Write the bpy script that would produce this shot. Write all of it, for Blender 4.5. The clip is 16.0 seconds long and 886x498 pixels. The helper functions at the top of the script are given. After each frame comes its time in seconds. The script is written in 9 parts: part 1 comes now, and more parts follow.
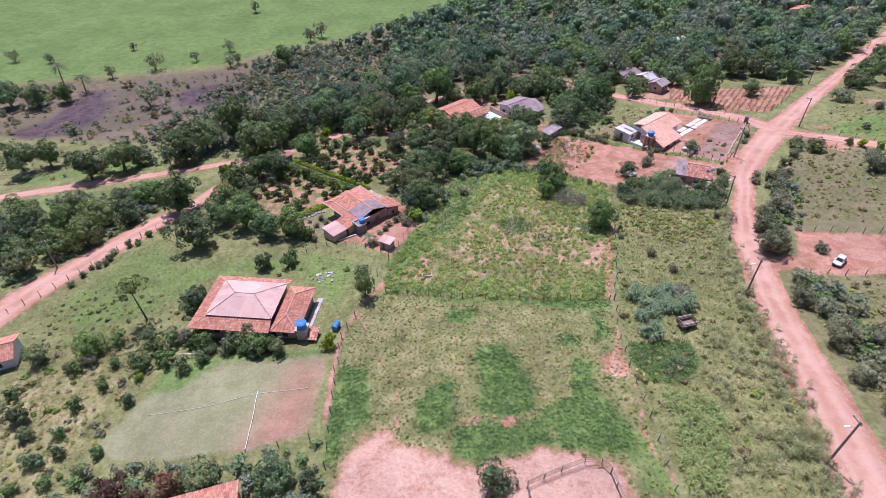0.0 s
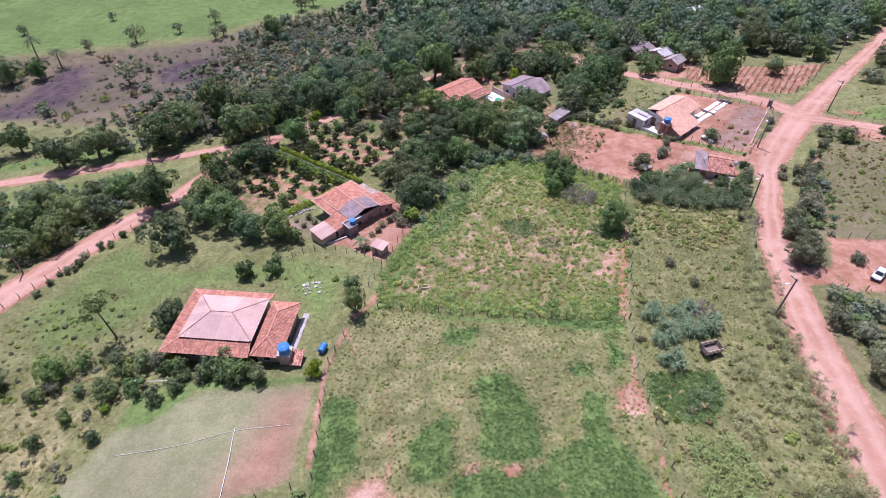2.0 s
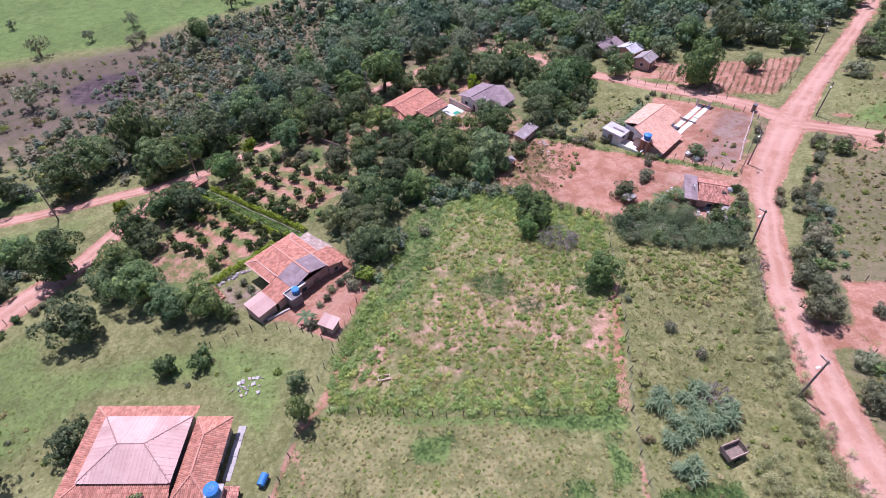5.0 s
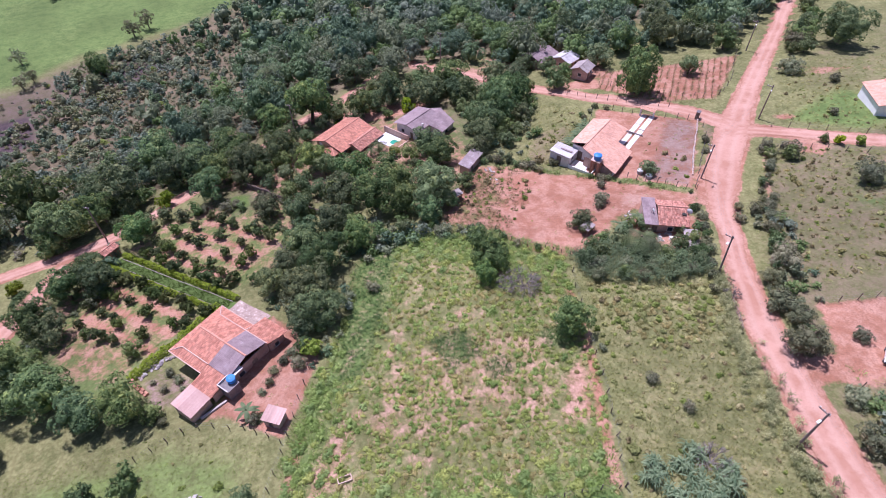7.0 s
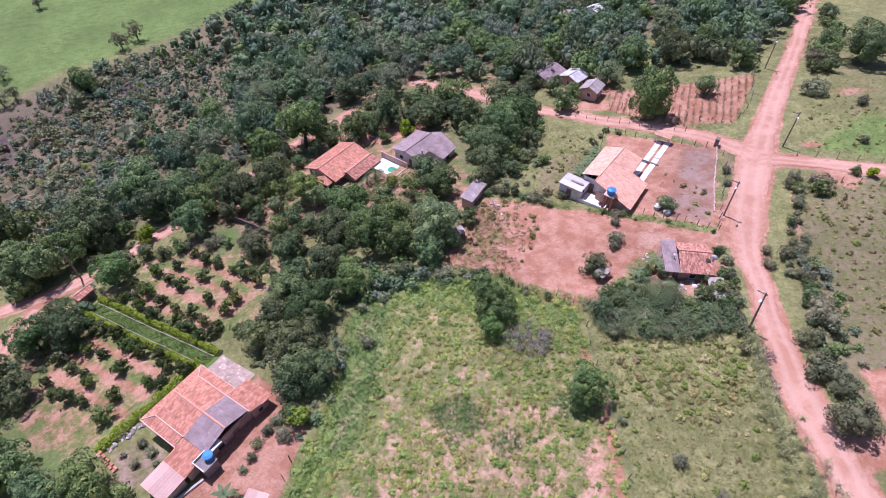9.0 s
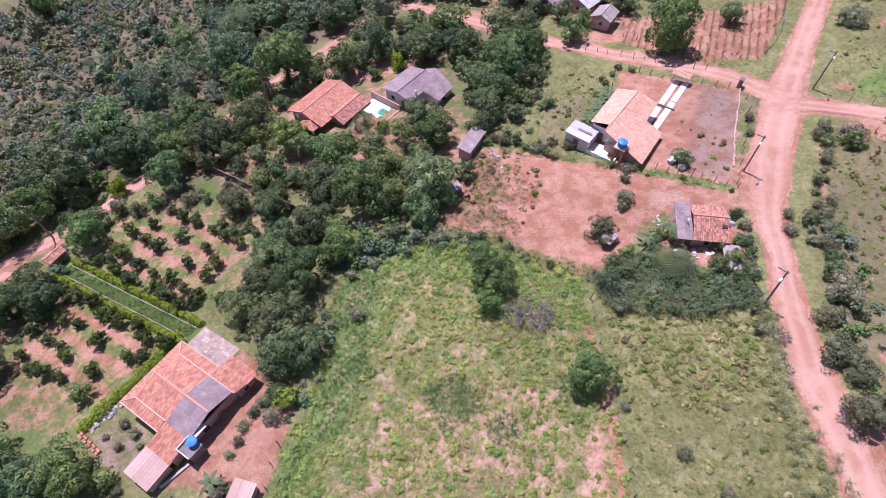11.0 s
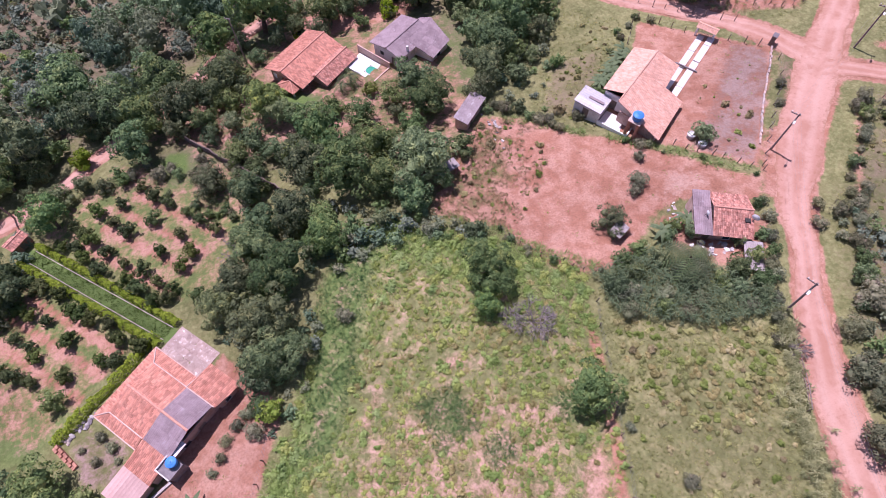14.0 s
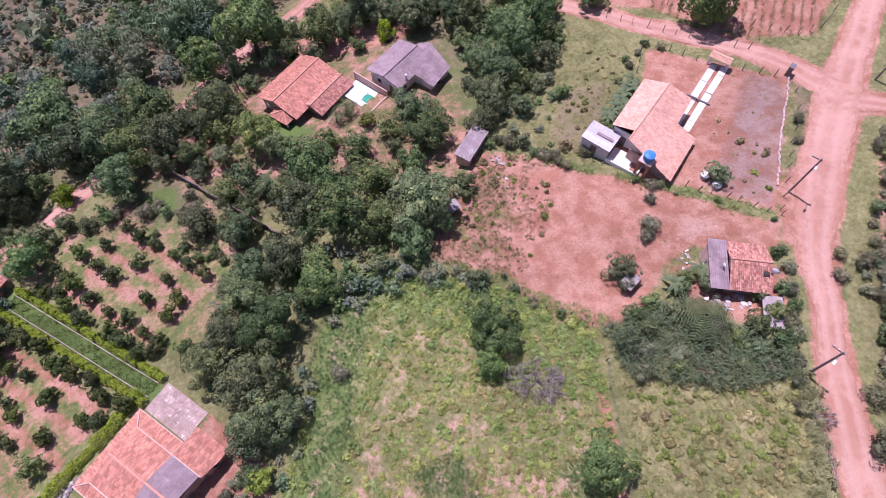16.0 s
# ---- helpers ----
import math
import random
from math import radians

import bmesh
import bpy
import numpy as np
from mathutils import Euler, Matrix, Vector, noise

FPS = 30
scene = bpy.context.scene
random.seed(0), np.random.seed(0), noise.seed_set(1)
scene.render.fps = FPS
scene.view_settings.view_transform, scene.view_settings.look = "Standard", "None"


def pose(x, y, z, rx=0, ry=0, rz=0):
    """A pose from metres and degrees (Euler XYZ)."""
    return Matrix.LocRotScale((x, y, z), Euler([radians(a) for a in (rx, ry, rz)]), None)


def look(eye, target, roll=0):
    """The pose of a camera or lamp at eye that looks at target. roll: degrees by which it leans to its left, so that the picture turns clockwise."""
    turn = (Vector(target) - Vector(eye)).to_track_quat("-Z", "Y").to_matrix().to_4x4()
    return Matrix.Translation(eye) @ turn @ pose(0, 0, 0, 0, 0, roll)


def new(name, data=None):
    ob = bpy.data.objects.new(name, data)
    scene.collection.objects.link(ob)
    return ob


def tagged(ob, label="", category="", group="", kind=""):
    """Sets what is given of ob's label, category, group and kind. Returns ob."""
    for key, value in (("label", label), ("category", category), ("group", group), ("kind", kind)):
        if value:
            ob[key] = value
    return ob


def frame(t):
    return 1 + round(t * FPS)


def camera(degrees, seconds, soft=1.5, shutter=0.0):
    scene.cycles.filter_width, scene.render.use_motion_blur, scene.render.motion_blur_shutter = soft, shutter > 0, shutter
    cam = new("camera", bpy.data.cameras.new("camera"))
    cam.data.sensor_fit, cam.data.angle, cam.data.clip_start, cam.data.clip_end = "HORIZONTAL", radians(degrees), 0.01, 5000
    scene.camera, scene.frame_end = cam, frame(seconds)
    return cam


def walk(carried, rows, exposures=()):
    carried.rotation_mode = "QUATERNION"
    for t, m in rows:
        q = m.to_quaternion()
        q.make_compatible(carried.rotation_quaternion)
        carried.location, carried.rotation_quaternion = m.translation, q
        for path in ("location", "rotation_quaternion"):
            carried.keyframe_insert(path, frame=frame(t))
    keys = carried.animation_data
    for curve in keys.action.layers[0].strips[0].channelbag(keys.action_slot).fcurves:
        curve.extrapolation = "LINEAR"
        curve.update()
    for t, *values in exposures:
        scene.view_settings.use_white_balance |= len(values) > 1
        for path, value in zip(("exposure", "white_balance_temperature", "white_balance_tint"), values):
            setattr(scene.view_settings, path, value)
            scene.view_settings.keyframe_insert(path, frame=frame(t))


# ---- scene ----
cam = camera(78.7, 16.0, soft=0.5)
METRES, EYE, TILT, LEAN, TURN = 90.0, 62.64, -4.3, -3.9, 0.0
ROWS = [
    (0.0, 0.0, 0.0, 0.0, -2.79, -34.54, 4.06),
    (0.5, 0.0029, 0.0305, 0.0021, -2.78, -34.55, 4.08),
    (1.0, 0.0059, 0.0647, 0.0047, -2.79, -34.54, 4.09),
    (1.5, 0.0093, 0.0979, 0.0073, -2.79, -34.56, 4.11),
    (2.0, 0.0119, 0.1322, 0.0074, -2.79, -38.11, 4.11),
    (2.5, 0.0159, 0.1717, 0.0131, -2.79, -40.53, 4.17),
    (3.0, 0.0204, 0.2121, 0.0153, -2.78, -40.53, 4.19),
    (3.5, 0.0244, 0.2502, 0.0177, -2.77, -40.54, 4.21),
    (4.0, 0.0293, 0.2929, 0.0202, -2.74, -40.55, 4.23),
    (4.5, 0.0361, 0.3317, 0.0224, -3.63, -40.61, 4.36),
    (4.7, 0.0387, 0.3477, 0.0232, -5.28, -40.72, 4.52),
    (6.8, 0.0600, 0.5011, 0.0337, -16.04, -41.69, 5.41),
    (7.0, 0.0631, 0.5139, 0.0344, -16.04, -41.67, 5.43),
    (7.5, 0.0708, 0.5451, 0.0366, -16.0, -41.68, 5.44),
    (8.0, 0.0802, 0.5778, 0.0388, -15.96, -41.69, 5.45),
    (8.5, 0.0892, 0.6069, 0.0405, -15.95, -41.69, 5.46),
    (8.7, 0.0928, 0.6189, 0.0412, -15.97, -41.70, 5.48),
    (10.8, 0.1332, 0.7335, 0.0478, -16.09, -49.47, 5.43),
    (11.0, 0.137, 0.743, 0.0478, -16.12, -50.69, 5.45),
    (11.5, 0.1457, 0.765, 0.0488, -16.12, -50.7, 5.46),
    (12.0, 0.1544, 0.788, 0.049, -16.16, -50.7, 5.45),
    (12.5, 0.1605, 0.8066, 0.0478, -16.19, -51.78, 5.42),
    (13.0, 0.1664, 0.8271, 0.0473, -16.22, -56.25, 5.34),
    (13.5, 0.1756, 0.8531, 0.0503, -16.25, -59.0, 5.36),
    (14.0, 0.1827, 0.876, 0.0507, -16.27, -59.01, 5.35),
    (14.5, 0.1883, 0.8974, 0.0509, -16.28, -59.24, 5.3),
    (15.0, 0.195, 0.9224, 0.0528, -16.28, -59.69, 5.28),
    (15.5, 0.2011, 0.9457, 0.0547, -16.29, -59.71, 5.25),
    (16.0, 0.2077, 0.9709, 0.0562, -16.32, -59.74, 5.22),
]
walk(cam, [(t, pose(0, 0, EYE, TILT, LEAN, TURN) @ pose(METRES * x, METRES * y, METRES * z, 90 + pitch, roll, yaw)) for t, x, y, z, yaw, pitch, roll in ROWS],
     exposures=[(0.0, 0.19, 5680, 26), (4.0, 0.20, 5650, 32), (8.5, 0.22, 5660, 34), (11.0, 0.23, 5780, 34), (13.0, 0.22, 5810, 36), (14.0, 0.16, 5840, 42), (16.0, 0.13, 5830, 44)])

# ---- light ----
SUN_EL, SUN_AZ = radians(66), radians(-20)          # azimuth clockwise from +y
SUN_DIR = Vector((math.sin(SUN_AZ) * math.cos(SUN_EL), math.cos(SUN_AZ) * math.cos(SUN_EL), math.sin(SUN_EL)))
world = bpy.data.worlds.new("sky")
scene.world = world
world.use_nodes = True
sky = world.node_tree.nodes.new("ShaderNodeTexSky")
sky.sky_type, sky.sun_disc, sky.sun_elevation, sky.sun_rotation = "NISHITA", False, SUN_EL, SUN_AZ % (2 * math.pi)
world.node_tree.links.new(sky.outputs[0], world.node_tree.nodes["Background"].inputs[0])
world.node_tree.nodes["Background"].inputs[1].default_value = 0.085
sun = new("sun", bpy.data.lights.new("sun", "SUN"))
sun.data.energy, sun.data.angle, sun.data.color = 4.7, radians(0.6), (1.0, 0.97, 0.93)
sun.matrix_world = look(SUN_DIR * 200, (0, 0, 0))


# ---- materials ----
class Tree:
    """Short hand for a material's node tree."""

    def __init__(self, name, rough=0.85):
        self.m = bpy.data.materials.new(name)
        self.m.use_nodes = True
        self.t = self.m.node_tree
        self.b = self.t.nodes["Principled BSDF"]
        self.b.inputs["Roughness"].default_value = rough
        self.b.inputs["Specular IOR Level"].default_value = 0.22

    def put(self, socket, value):
        if isinstance(value, bpy.types.NodeSocket):
            self.t.links.new(value, socket)
        else:
            socket.default_value = (*value, 1.0) if isinstance(value, tuple) and len(value) == 3 and socket.type == "RGBA" else value

    def noise(self, scale, detail=4.0, rough=0.6, vec=None, dist=0.0):
        n = self.t.nodes.new("ShaderNodeTexNoise")
        n.inputs["Scale"].default_value, n.inputs["Detail"].default_value = scale, detail
        n.inputs["Roughness"].default_value, n.inputs["Distortion"].default_value = rough, dist
        if vec is not None:
            self.t.links.new(vec, n.inputs["Vector"])
        return n.outputs["Fac"]

    def lumps(self, scale, vec):
        """0 on top of each clump, 1 between clumps."""
        n = self.t.nodes.new("ShaderNodeTexVoronoi")
        n.feature, n.inputs["Scale"].default_value = "SMOOTH_F1", scale
        n.inputs["Smoothness"].default_value = 0.3
        self.t.links.new(vec, n.inputs["Vector"])
        return n.outputs["Distance"]

    def place(self):
        return self.t.nodes.new("ShaderNodeNewGeometry").outputs["Position"]

    def own(self):
        return self.t.nodes.new("ShaderNodeTexCoord").outputs["Object"]

    def attr(self, name):
        n = self.t.nodes.new("ShaderNodeAttribute")
        n.attribute_name = name
        return n.outputs["Fac"]

    def rand(self):
        return self.t.nodes.new("ShaderNodeObjectInfo").outputs["Random"]

    def island(self):
        return self.t.nodes.new("ShaderNodeNewGeometry").outputs["Random Per Island"]

    def maths(self, op, a, b=0.0, c=0.0):
        n = self.t.nodes.new("ShaderNodeMath")
        n.operation = op
        for s, v in zip(n.inputs, (a, b, c)):
            self.put(s, v)
        return n.outputs[0]

    def span(self, v, lo, hi, a=0.0, b=1.0):
        n = self.t.nodes.new("ShaderNodeMapRange")
        n.interpolation_type = "SMOOTHSTEP"
        for s, w in zip(n.inputs, (v, lo, hi, a, b)):
            self.put(s, w)
        return n.outputs[0]

    def mix(self, f, a, b, blend="MIX"):
        n = self.t.nodes.new("ShaderNodeMix")
        n.data_type, n.blend_type = "RGBA", blend
        self.put(n.inputs[0], f)
        self.put(n.inputs[6], a)
        self.put(n.inputs[7], b)
        return n.outputs[2]

    def bump(self, height, strength=0.5, distance=0.05):
        n = self.t.nodes.new("ShaderNodeBump")
        n.inputs["Strength"].default_value, n.inputs["Distance"].default_value = strength, distance
        self.t.links.new(height, n.inputs["Height"])
        self.t.links.new(n.outputs[0], self.b.inputs["Normal"])

    def colour(self, c):
        self.put(self.b.inputs["Base Color"], c)
        return self.m


def plain(name, a, b, scale=2.0, fine=30.0, rough=0.85, bump=0.3, metal=0.0, depth=0.02, spots=None, each=0.0):
    """Two tones at two scales, with relief; spots: a stain colour."""
    k = Tree(name, rough)
    p = k.own()
    n1, n2 = k.noise(scale, 5, 0.65, p), k.noise(fine, 3, 0.6, p)
    f = k.span(k.maths("ADD", k.maths("MULTIPLY", n1, 0.65), k.maths("MULTIPLY", n2, 0.35)), 0.32, 0.68)
    c = k.mix(f, a, b)
    if spots:
        c = k.mix(k.span(k.noise(scale * 1.7, 6, 0.7, p, 0.6), 0.56, 0.72), c, spots)
    tone = k.span(k.rand(), 0, 1, 0.9, 1.1)
    if each:
        tone = k.maths("MULTIPLY", tone, k.span(k.island(), 0, 1, 1 - each, 1 + each))
    k.b.inputs["Metallic"].default_value = metal
    k.bump(n2, bump, depth)
    n = k.t.nodes.new("ShaderNodeHueSaturation")
    k.put(n.inputs["Value"], tone)
    k.put(n.inputs["Color"], c)
    return k.colour(n.outputs[0])


def leafy(name, dark, light, tip=None, sheer=0.25, rough=0.55, shift=0.04, vary=True):
    """Leaves: each leaf and each plant has its own tone, and light shines through."""
    k = Tree(name, rough)
    k.b.inputs["Specular IOR Level"].default_value = 0.1
    patch = k.noise(1.5, 3, 0.6, k.own())
    c = k.mix(k.maths("ADD", k.span(k.island(), 0, 1, 0.02, 0.58), k.span(patch, 0.35, 0.65, 0.0, 0.4)), dark, light)
    if tip:
        c = k.mix(k.span(k.noise(0.9, 3, 0.6, k.own()), 0.52, 0.7), c, tip)
    n = k.t.nodes.new("ShaderNodeHueSaturation")
    if vary:
        r = k.rand()
        k.put(n.inputs["Hue"], k.span(r, 0, 1, 0.5 - shift, 0.5 + shift * 0.2))
        k.put(n.inputs["Value"], k.span(k.maths("FRACT", k.maths("MULTIPLY", r, 7.3)), 0, 1, 0.72, 1.3))
        k.put(n.inputs["Saturation"], k.span(k.maths("FRACT", k.maths("MULTIPLY", r, 3.7)), 0, 1, 0.86, 1.1))
    k.put(n.inputs["Color"], c)
    k.colour(n.outputs[0])
    tr = k.t.nodes.new("ShaderNodeBsdfTranslucent")
    k.put(tr.inputs["Color"], n.outputs[0])
    mx = k.t.nodes.new("ShaderNodeMixShader")
    mx.inputs[0].default_value = sheer
    k.t.links.new(k.b.outputs[0], mx.inputs[1])
    k.t.links.new(tr.outputs[0], mx.inputs[2])
    k.t.links.new(mx.outputs[0], k.t.nodes["Material Output"].inputs["Surface"])
    return k.m


def grassy(name, low, high, sheer=0.45):
    """Blades of grass; the attribute tone runs from tuft to tuft."""
    k = Tree(name, 0.8)
    k.b.inputs["Specular IOR Level"].default_value = 0.1
    t = k.maths("ADD", k.maths("MULTIPLY", k.attr("tone"), 0.7), k.maths("MULTIPLY", k.island(), 0.3))
    big = k.noise(0.12, 4, 0.6, k.place())
    c = k.mix(k.span(k.maths("ADD", t, k.maths("SUBTRACT", big, 0.5)), 0.1, 0.9), low, high)
    k.colour(c)
    tr = k.t.nodes.new("ShaderNodeBsdfTranslucent")
    k.put(tr.inputs["Color"], c)
    mx = k.t.nodes.new("ShaderNodeMixShader")
    mx.inputs[0].default_value = sheer
    k.t.links.new(k.b.outputs[0], mx.inputs[1])
    k.t.links.new(tr.outputs[0], mx.inputs[2])
    k.t.links.new(mx.outputs[0], k.t.nodes["Material Output"].inputs["Surface"])
    return k.m


def ground_material():
    k = Tree("land", 0.95)
    p = k.place()
    n_big, n_mid, n_fine, n_tiny, n_pebble = k.noise(0.05, 4, 0.6, p), k.noise(0.35, 5, 0.65, p), k.noise(1.6, 5, 0.75, p), k.noise(6.0, 4, 0.8, p), k.noise(3.4, 5, 0.85, p)
    rough = k.maths("ADD", k.maths("MULTIPLY", n_mid, 0.45), k.maths("ADD", k.maths("MULTIPLY", n_fine, 0.35), k.maths("MULTIPLY", n_tiny, 0.2)))

    def layer(name, lo=0.35, hi=0.65, wob=1.1):
        return k.span(k.maths("ADD", k.attr(name), k.maths("MULTIPLY", k.maths("SUBTRACT", rough, 0.5), wob)), lo, hi)

    grass = k.mix(k.span(rough, 0.40, 0.60), (0.17, 0.18, 0.068), (0.30, 0.29, 0.128))
    lush = k.mix(k.span(rough, 0.40, 0.60), (0.115, 0.18, 0.05), (0.212, 0.282, 0.086))
    dry = k.mix(k.span(rough, 0.4, 0.6), (0.275, 0.23, 0.108), (0.43, 0.352, 0.192))
    scrub = k.mix(k.span(rough, 0.4, 0.6), (0.12, 0.103, 0.058), (0.235, 0.18, 0.115))
    soil = k.mix(k.span(n_mid, 0.38, 0.62), (0.36, 0.165, 0.105), (0.48, 0.255, 0.18))
    soil = k.mix(k.span(rough, 0.5, 0.62, 0.0, 0.6), soil, (0.52, 0.305, 0.225))
    soil = k.mix(k.span(n_pebble, 0.5, 0.7, 0.0, 0.6), soil, (0.29, 0.145, 0.095))
    soil = k.mix(k.maths("MULTIPLY", layer("pale"), k.span(n_fine, 0.35, 0.6, 0.5, 1.0)), soil, (0.56, 0.355, 0.275))
    loam = k.mix(k.span(rough, 0.4, 0.6), (0.20, 0.125, 0.10), (0.36, 0.25, 0.21))
    soil = k.mix(layer("loam"), soil, loam)
    court = k.mix(k.span(rough, 0.42, 0.58), (0.235, 0.235, 0.12), (0.31, 0.29, 0.165))
    court = k.mix(layer("rust", 0.2, 0.9, 0.5), court, k.mix(k.span(rough, 0.4, 0.6), (0.30, 0.16, 0.105), (0.39, 0.225, 0.155)))
    ash = k.mix(k.span(rough, 0.42, 0.58), (0.05, 0.036, 0.04), (0.125, 0.085, 0.085))
    bent = k.t.nodes.new("ShaderNodeVectorMath")
    bent.operation = "MULTIPLY_ADD"
    tex = k.t.nodes.new("ShaderNodeTexNoise")
    tex.inputs["Scale"].default_value = 0.8
    k.t.links.new(p, tex.inputs["Vector"])
    k.t.links.new(tex.outputs["Color"], bent.inputs[0])
    bent.inputs[1].default_value = (0.9, 0.9, 0.9)
    k.t.links.new(p, bent.inputs[2])
    clump = k.lumps(1.5, bent.outputs[0])
    # shade between clumps, painted into the grass and lush colours
    gap_shade = k.span(k.maths("ADD", clump, k.maths("MULTIPLY", k.maths("SUBTRACT", n_tiny, 0.5), 0.5)), 0.28, 0.62)
    grass = k.mix(k.maths("MULTIPLY", gap_shade, 0.35), grass, k.mix(1.0, grass, (0.52, 0.47, 0.40), "MULTIPLY"))
    lush = k.mix(k.maths("MULTIPLY", gap_shade, 0.30), lush, k.mix(1.0, lush, (0.6, 0.62, 0.55), "MULTIPLY"))
    turf = k.mix(k.span(n_pebble, 0.35, 0.65), (0.082, 0.135, 0.034), (0.14, 0.20, 0.055))
    c = k.mix(layer("lush"), grass, lush)
    c = k.mix(layer("dry", 0.35, 0.7), c, dry)
    c = k.mix(layer("scrub"), c, scrub)
    c = k.mix(layer("court", 0.35, 0.65, 0.8), c, court)
    c = k.mix(layer("soil", 0.36, 0.64, 1.6), c, soil)
    c = k.mix(k.span(n_pebble, 0.35, 0.65, 0.0, 0.36), c, k.mix(1.0, c, (0.35, 0.36, 0.33), "MULTIPLY"))
    c = k.mix(layer("ash", 0.3, 0.7, 1.3), c, ash)
    c = k.mix(layer("turf", 0.35, 0.65, 0.4), c, turf)
    tone = k.t.nodes.new("ShaderNodeHueSaturation")
    k.put(tone.inputs["Value"], k.span(n_big, 0.3, 0.7, 0.88, 1.14))
    k.put(tone.inputs["Color"], c)
    k.bump(k.maths("SUBTRACT", rough, k.maths("MULTIPLY", clump, 0.3)), 0.7, 0.2)
    return k.colour(tone.outputs[0])


def road_material():
    k = Tree("dirt_road", 0.95)
    p = k.place()
    a, n1, n2, n3 = k.attr("across"), k.noise(0.16, 5, 0.7, p), k.noise(1.4, 6, 0.75, p), k.noise(9, 4, 0.8, p)
    c = k.mix(k.span(n1, 0.36, 0.64), (0.42, 0.215, 0.15), (0.53, 0.305, 0.232))
    # packed wheel tracks are paler, the loose crown and verges redder
    wide = k.maths("ABSOLUTE", k.maths("ADD", a, k.maths("MULTIPLY", k.maths("SUBTRACT", n1, 0.5), 0.9)))
    track = k.span(k.maths("ABSOLUTE", k.maths("SUBTRACT", wide, 0.4)), 0.04, 0.3, 1.0, 0.0)
    c = k.mix(k.maths("MULTIPLY", track, k.span(n2, 0.3, 0.6, 0.1, 0.6)), c, (0.57, 0.365, 0.29))
    c = k.mix(k.span(n2, 0.52, 0.7, 0.0, 0.45), c, (0.36, 0.165, 0.10))
    c = k.mix(k.span(n3, 0.5, 0.72, 0.0, 0.4), c, (0.33, 0.17, 0.11))
    edge = k.maths("ADD", k.maths("ABSOLUTE", a), k.maths("MULTIPLY", k.maths("SUBTRACT", n2, 0.5), 1.2))
    c = k.mix(k.span(edge, 0.75, 1.05, 0.0, 0.75), c, (0.33, 0.17, 0.105))
    k.bump(k.maths("ADD", n2, k.maths("MULTIPLY", n3, 0.4)), 0.8, 0.07)
    return k.colour(c)


LAND, ROAD = ground_material(), road_material()
LEAF_DARK = leafy("mango_leaves", (0.048, 0.098, 0.040), (0.178, 0.266, 0.102), (0.30, 0.365, 0.135))
LEAF_MID = leafy("tree_leaves", (0.066, 0.118, 0.046), (0.218, 0.298, 0.12), (0.30, 0.345, 0.15))
LEAF_GREY = leafy("scrub_leaves", (0.122, 0.148, 0.08), (0.30, 0.315, 0.175), (0.37, 0.33, 0.19))
LEAF_OLIVE = leafy("olive_scrub_leaves", (0.15, 0.145, 0.075), (0.33, 0.31, 0.165), None, 0.25, 0.6, 0.0, False)
LEAF_CITRUS = leafy("citrus_leaves", (0.049, 0.084, 0.027), (0.130, 0.174, 0.055))
LEAF_LIME = leafy("lime_leaves", (0.12, 0.20, 0.025), (0.34, 0.42, 0.06), None, 0.3, 0.6, 0.02)
LEAF_HEDGE = leafy("hedge_leaves", (0.17, 0.26, 0.02), (0.42, 0.50, 0.06), None, 0.3, 0.6, 0.01, False)
LEAF_FRESH = leafy("fresh_mango_leaves", (0.065, 0.118, 0.046), (0.205, 0.292, 0.105), (0.33, 0.40, 0.12))
LEAF_BLOOM = leafy("blossom_leaves", (0.12, 0.15, 0.03), (0.46, 0.28, 0.035), (0.62, 0.33, 0.02), 0.3, 0.6, 0.0, False)
LEAF_RED = leafy("rusty_leaves", (0.10, 0.05, 0.03), (0.26, 0.14, 0.08))
LEAF_CANE = leafy("cane_leaves", (0.075, 0.12, 0.06), (0.225, 0.285, 0.14), None, 0.3, 0.55, 0.0, False)
LEAF_FODDER = leafy("fodder_leaves", (0.10, 0.165, 0.085), (0.33, 0.41, 0.23), None, 0.3, 0.5, 0.0, False)
LEAF_CORN = leafy("corn_leaves", (0.19, 0.27, 0.08), (0.40, 0.47, 0.18), None, 0.35, 0.6, 0.02, False)
LEAF_PALM = leafy("palm_fronds", (0.057, 0.087, 0.040), (0.162, 0.203, 0.093))
TWIG = plain("dry_twigs", (0.20, 0.165, 0.15), (0.36, 0.31, 0.28), 3, 20)
BARK = plain("bark", (0.10, 0.075, 0.055), (0.22, 0.17, 0.13), 4, 25, 0.95, 0.8)
GRASS_FIELD = grassy("field_grass", (0.335, 0.395, 0.112), (0.57, 0.605, 0.20))
GRASS_DRY = grassy("pale_grass", (0.40, 0.365, 0.17), (0.68, 0.60, 0.33))
GRASS_LUSH = grassy("lush_grass", (0.11, 0.205, 0.072), (0.205, 0.325, 0.125))
GRASS_BRIGHT = grassy("bright_weeds", (0.27, 0.38, 0.105), (0.46, 0.56, 0.195))
GRASS_WEED = grassy("leafy_weeds", (0.26, 0.37, 0.12), (0.45, 0.55, 0.22))
GRASS_TUSSOCK = grassy("brown_tussock", (0.36, 0.32, 0.13), (0.58, 0.50, 0.23))
GRASS_WAY = grassy("mown_grass", (0.045, 0.078, 0.012), (0.078, 0.118, 0.022))
GRASS_MEADOW = grassy("meadow_grass", (0.225, 0.295, 0.072), (0.40, 0.455, 0.135))
GRASS_STRIP = grassy("verge_blades", (0.31, 0.335, 0.125), (0.56, 0.55, 0.235))
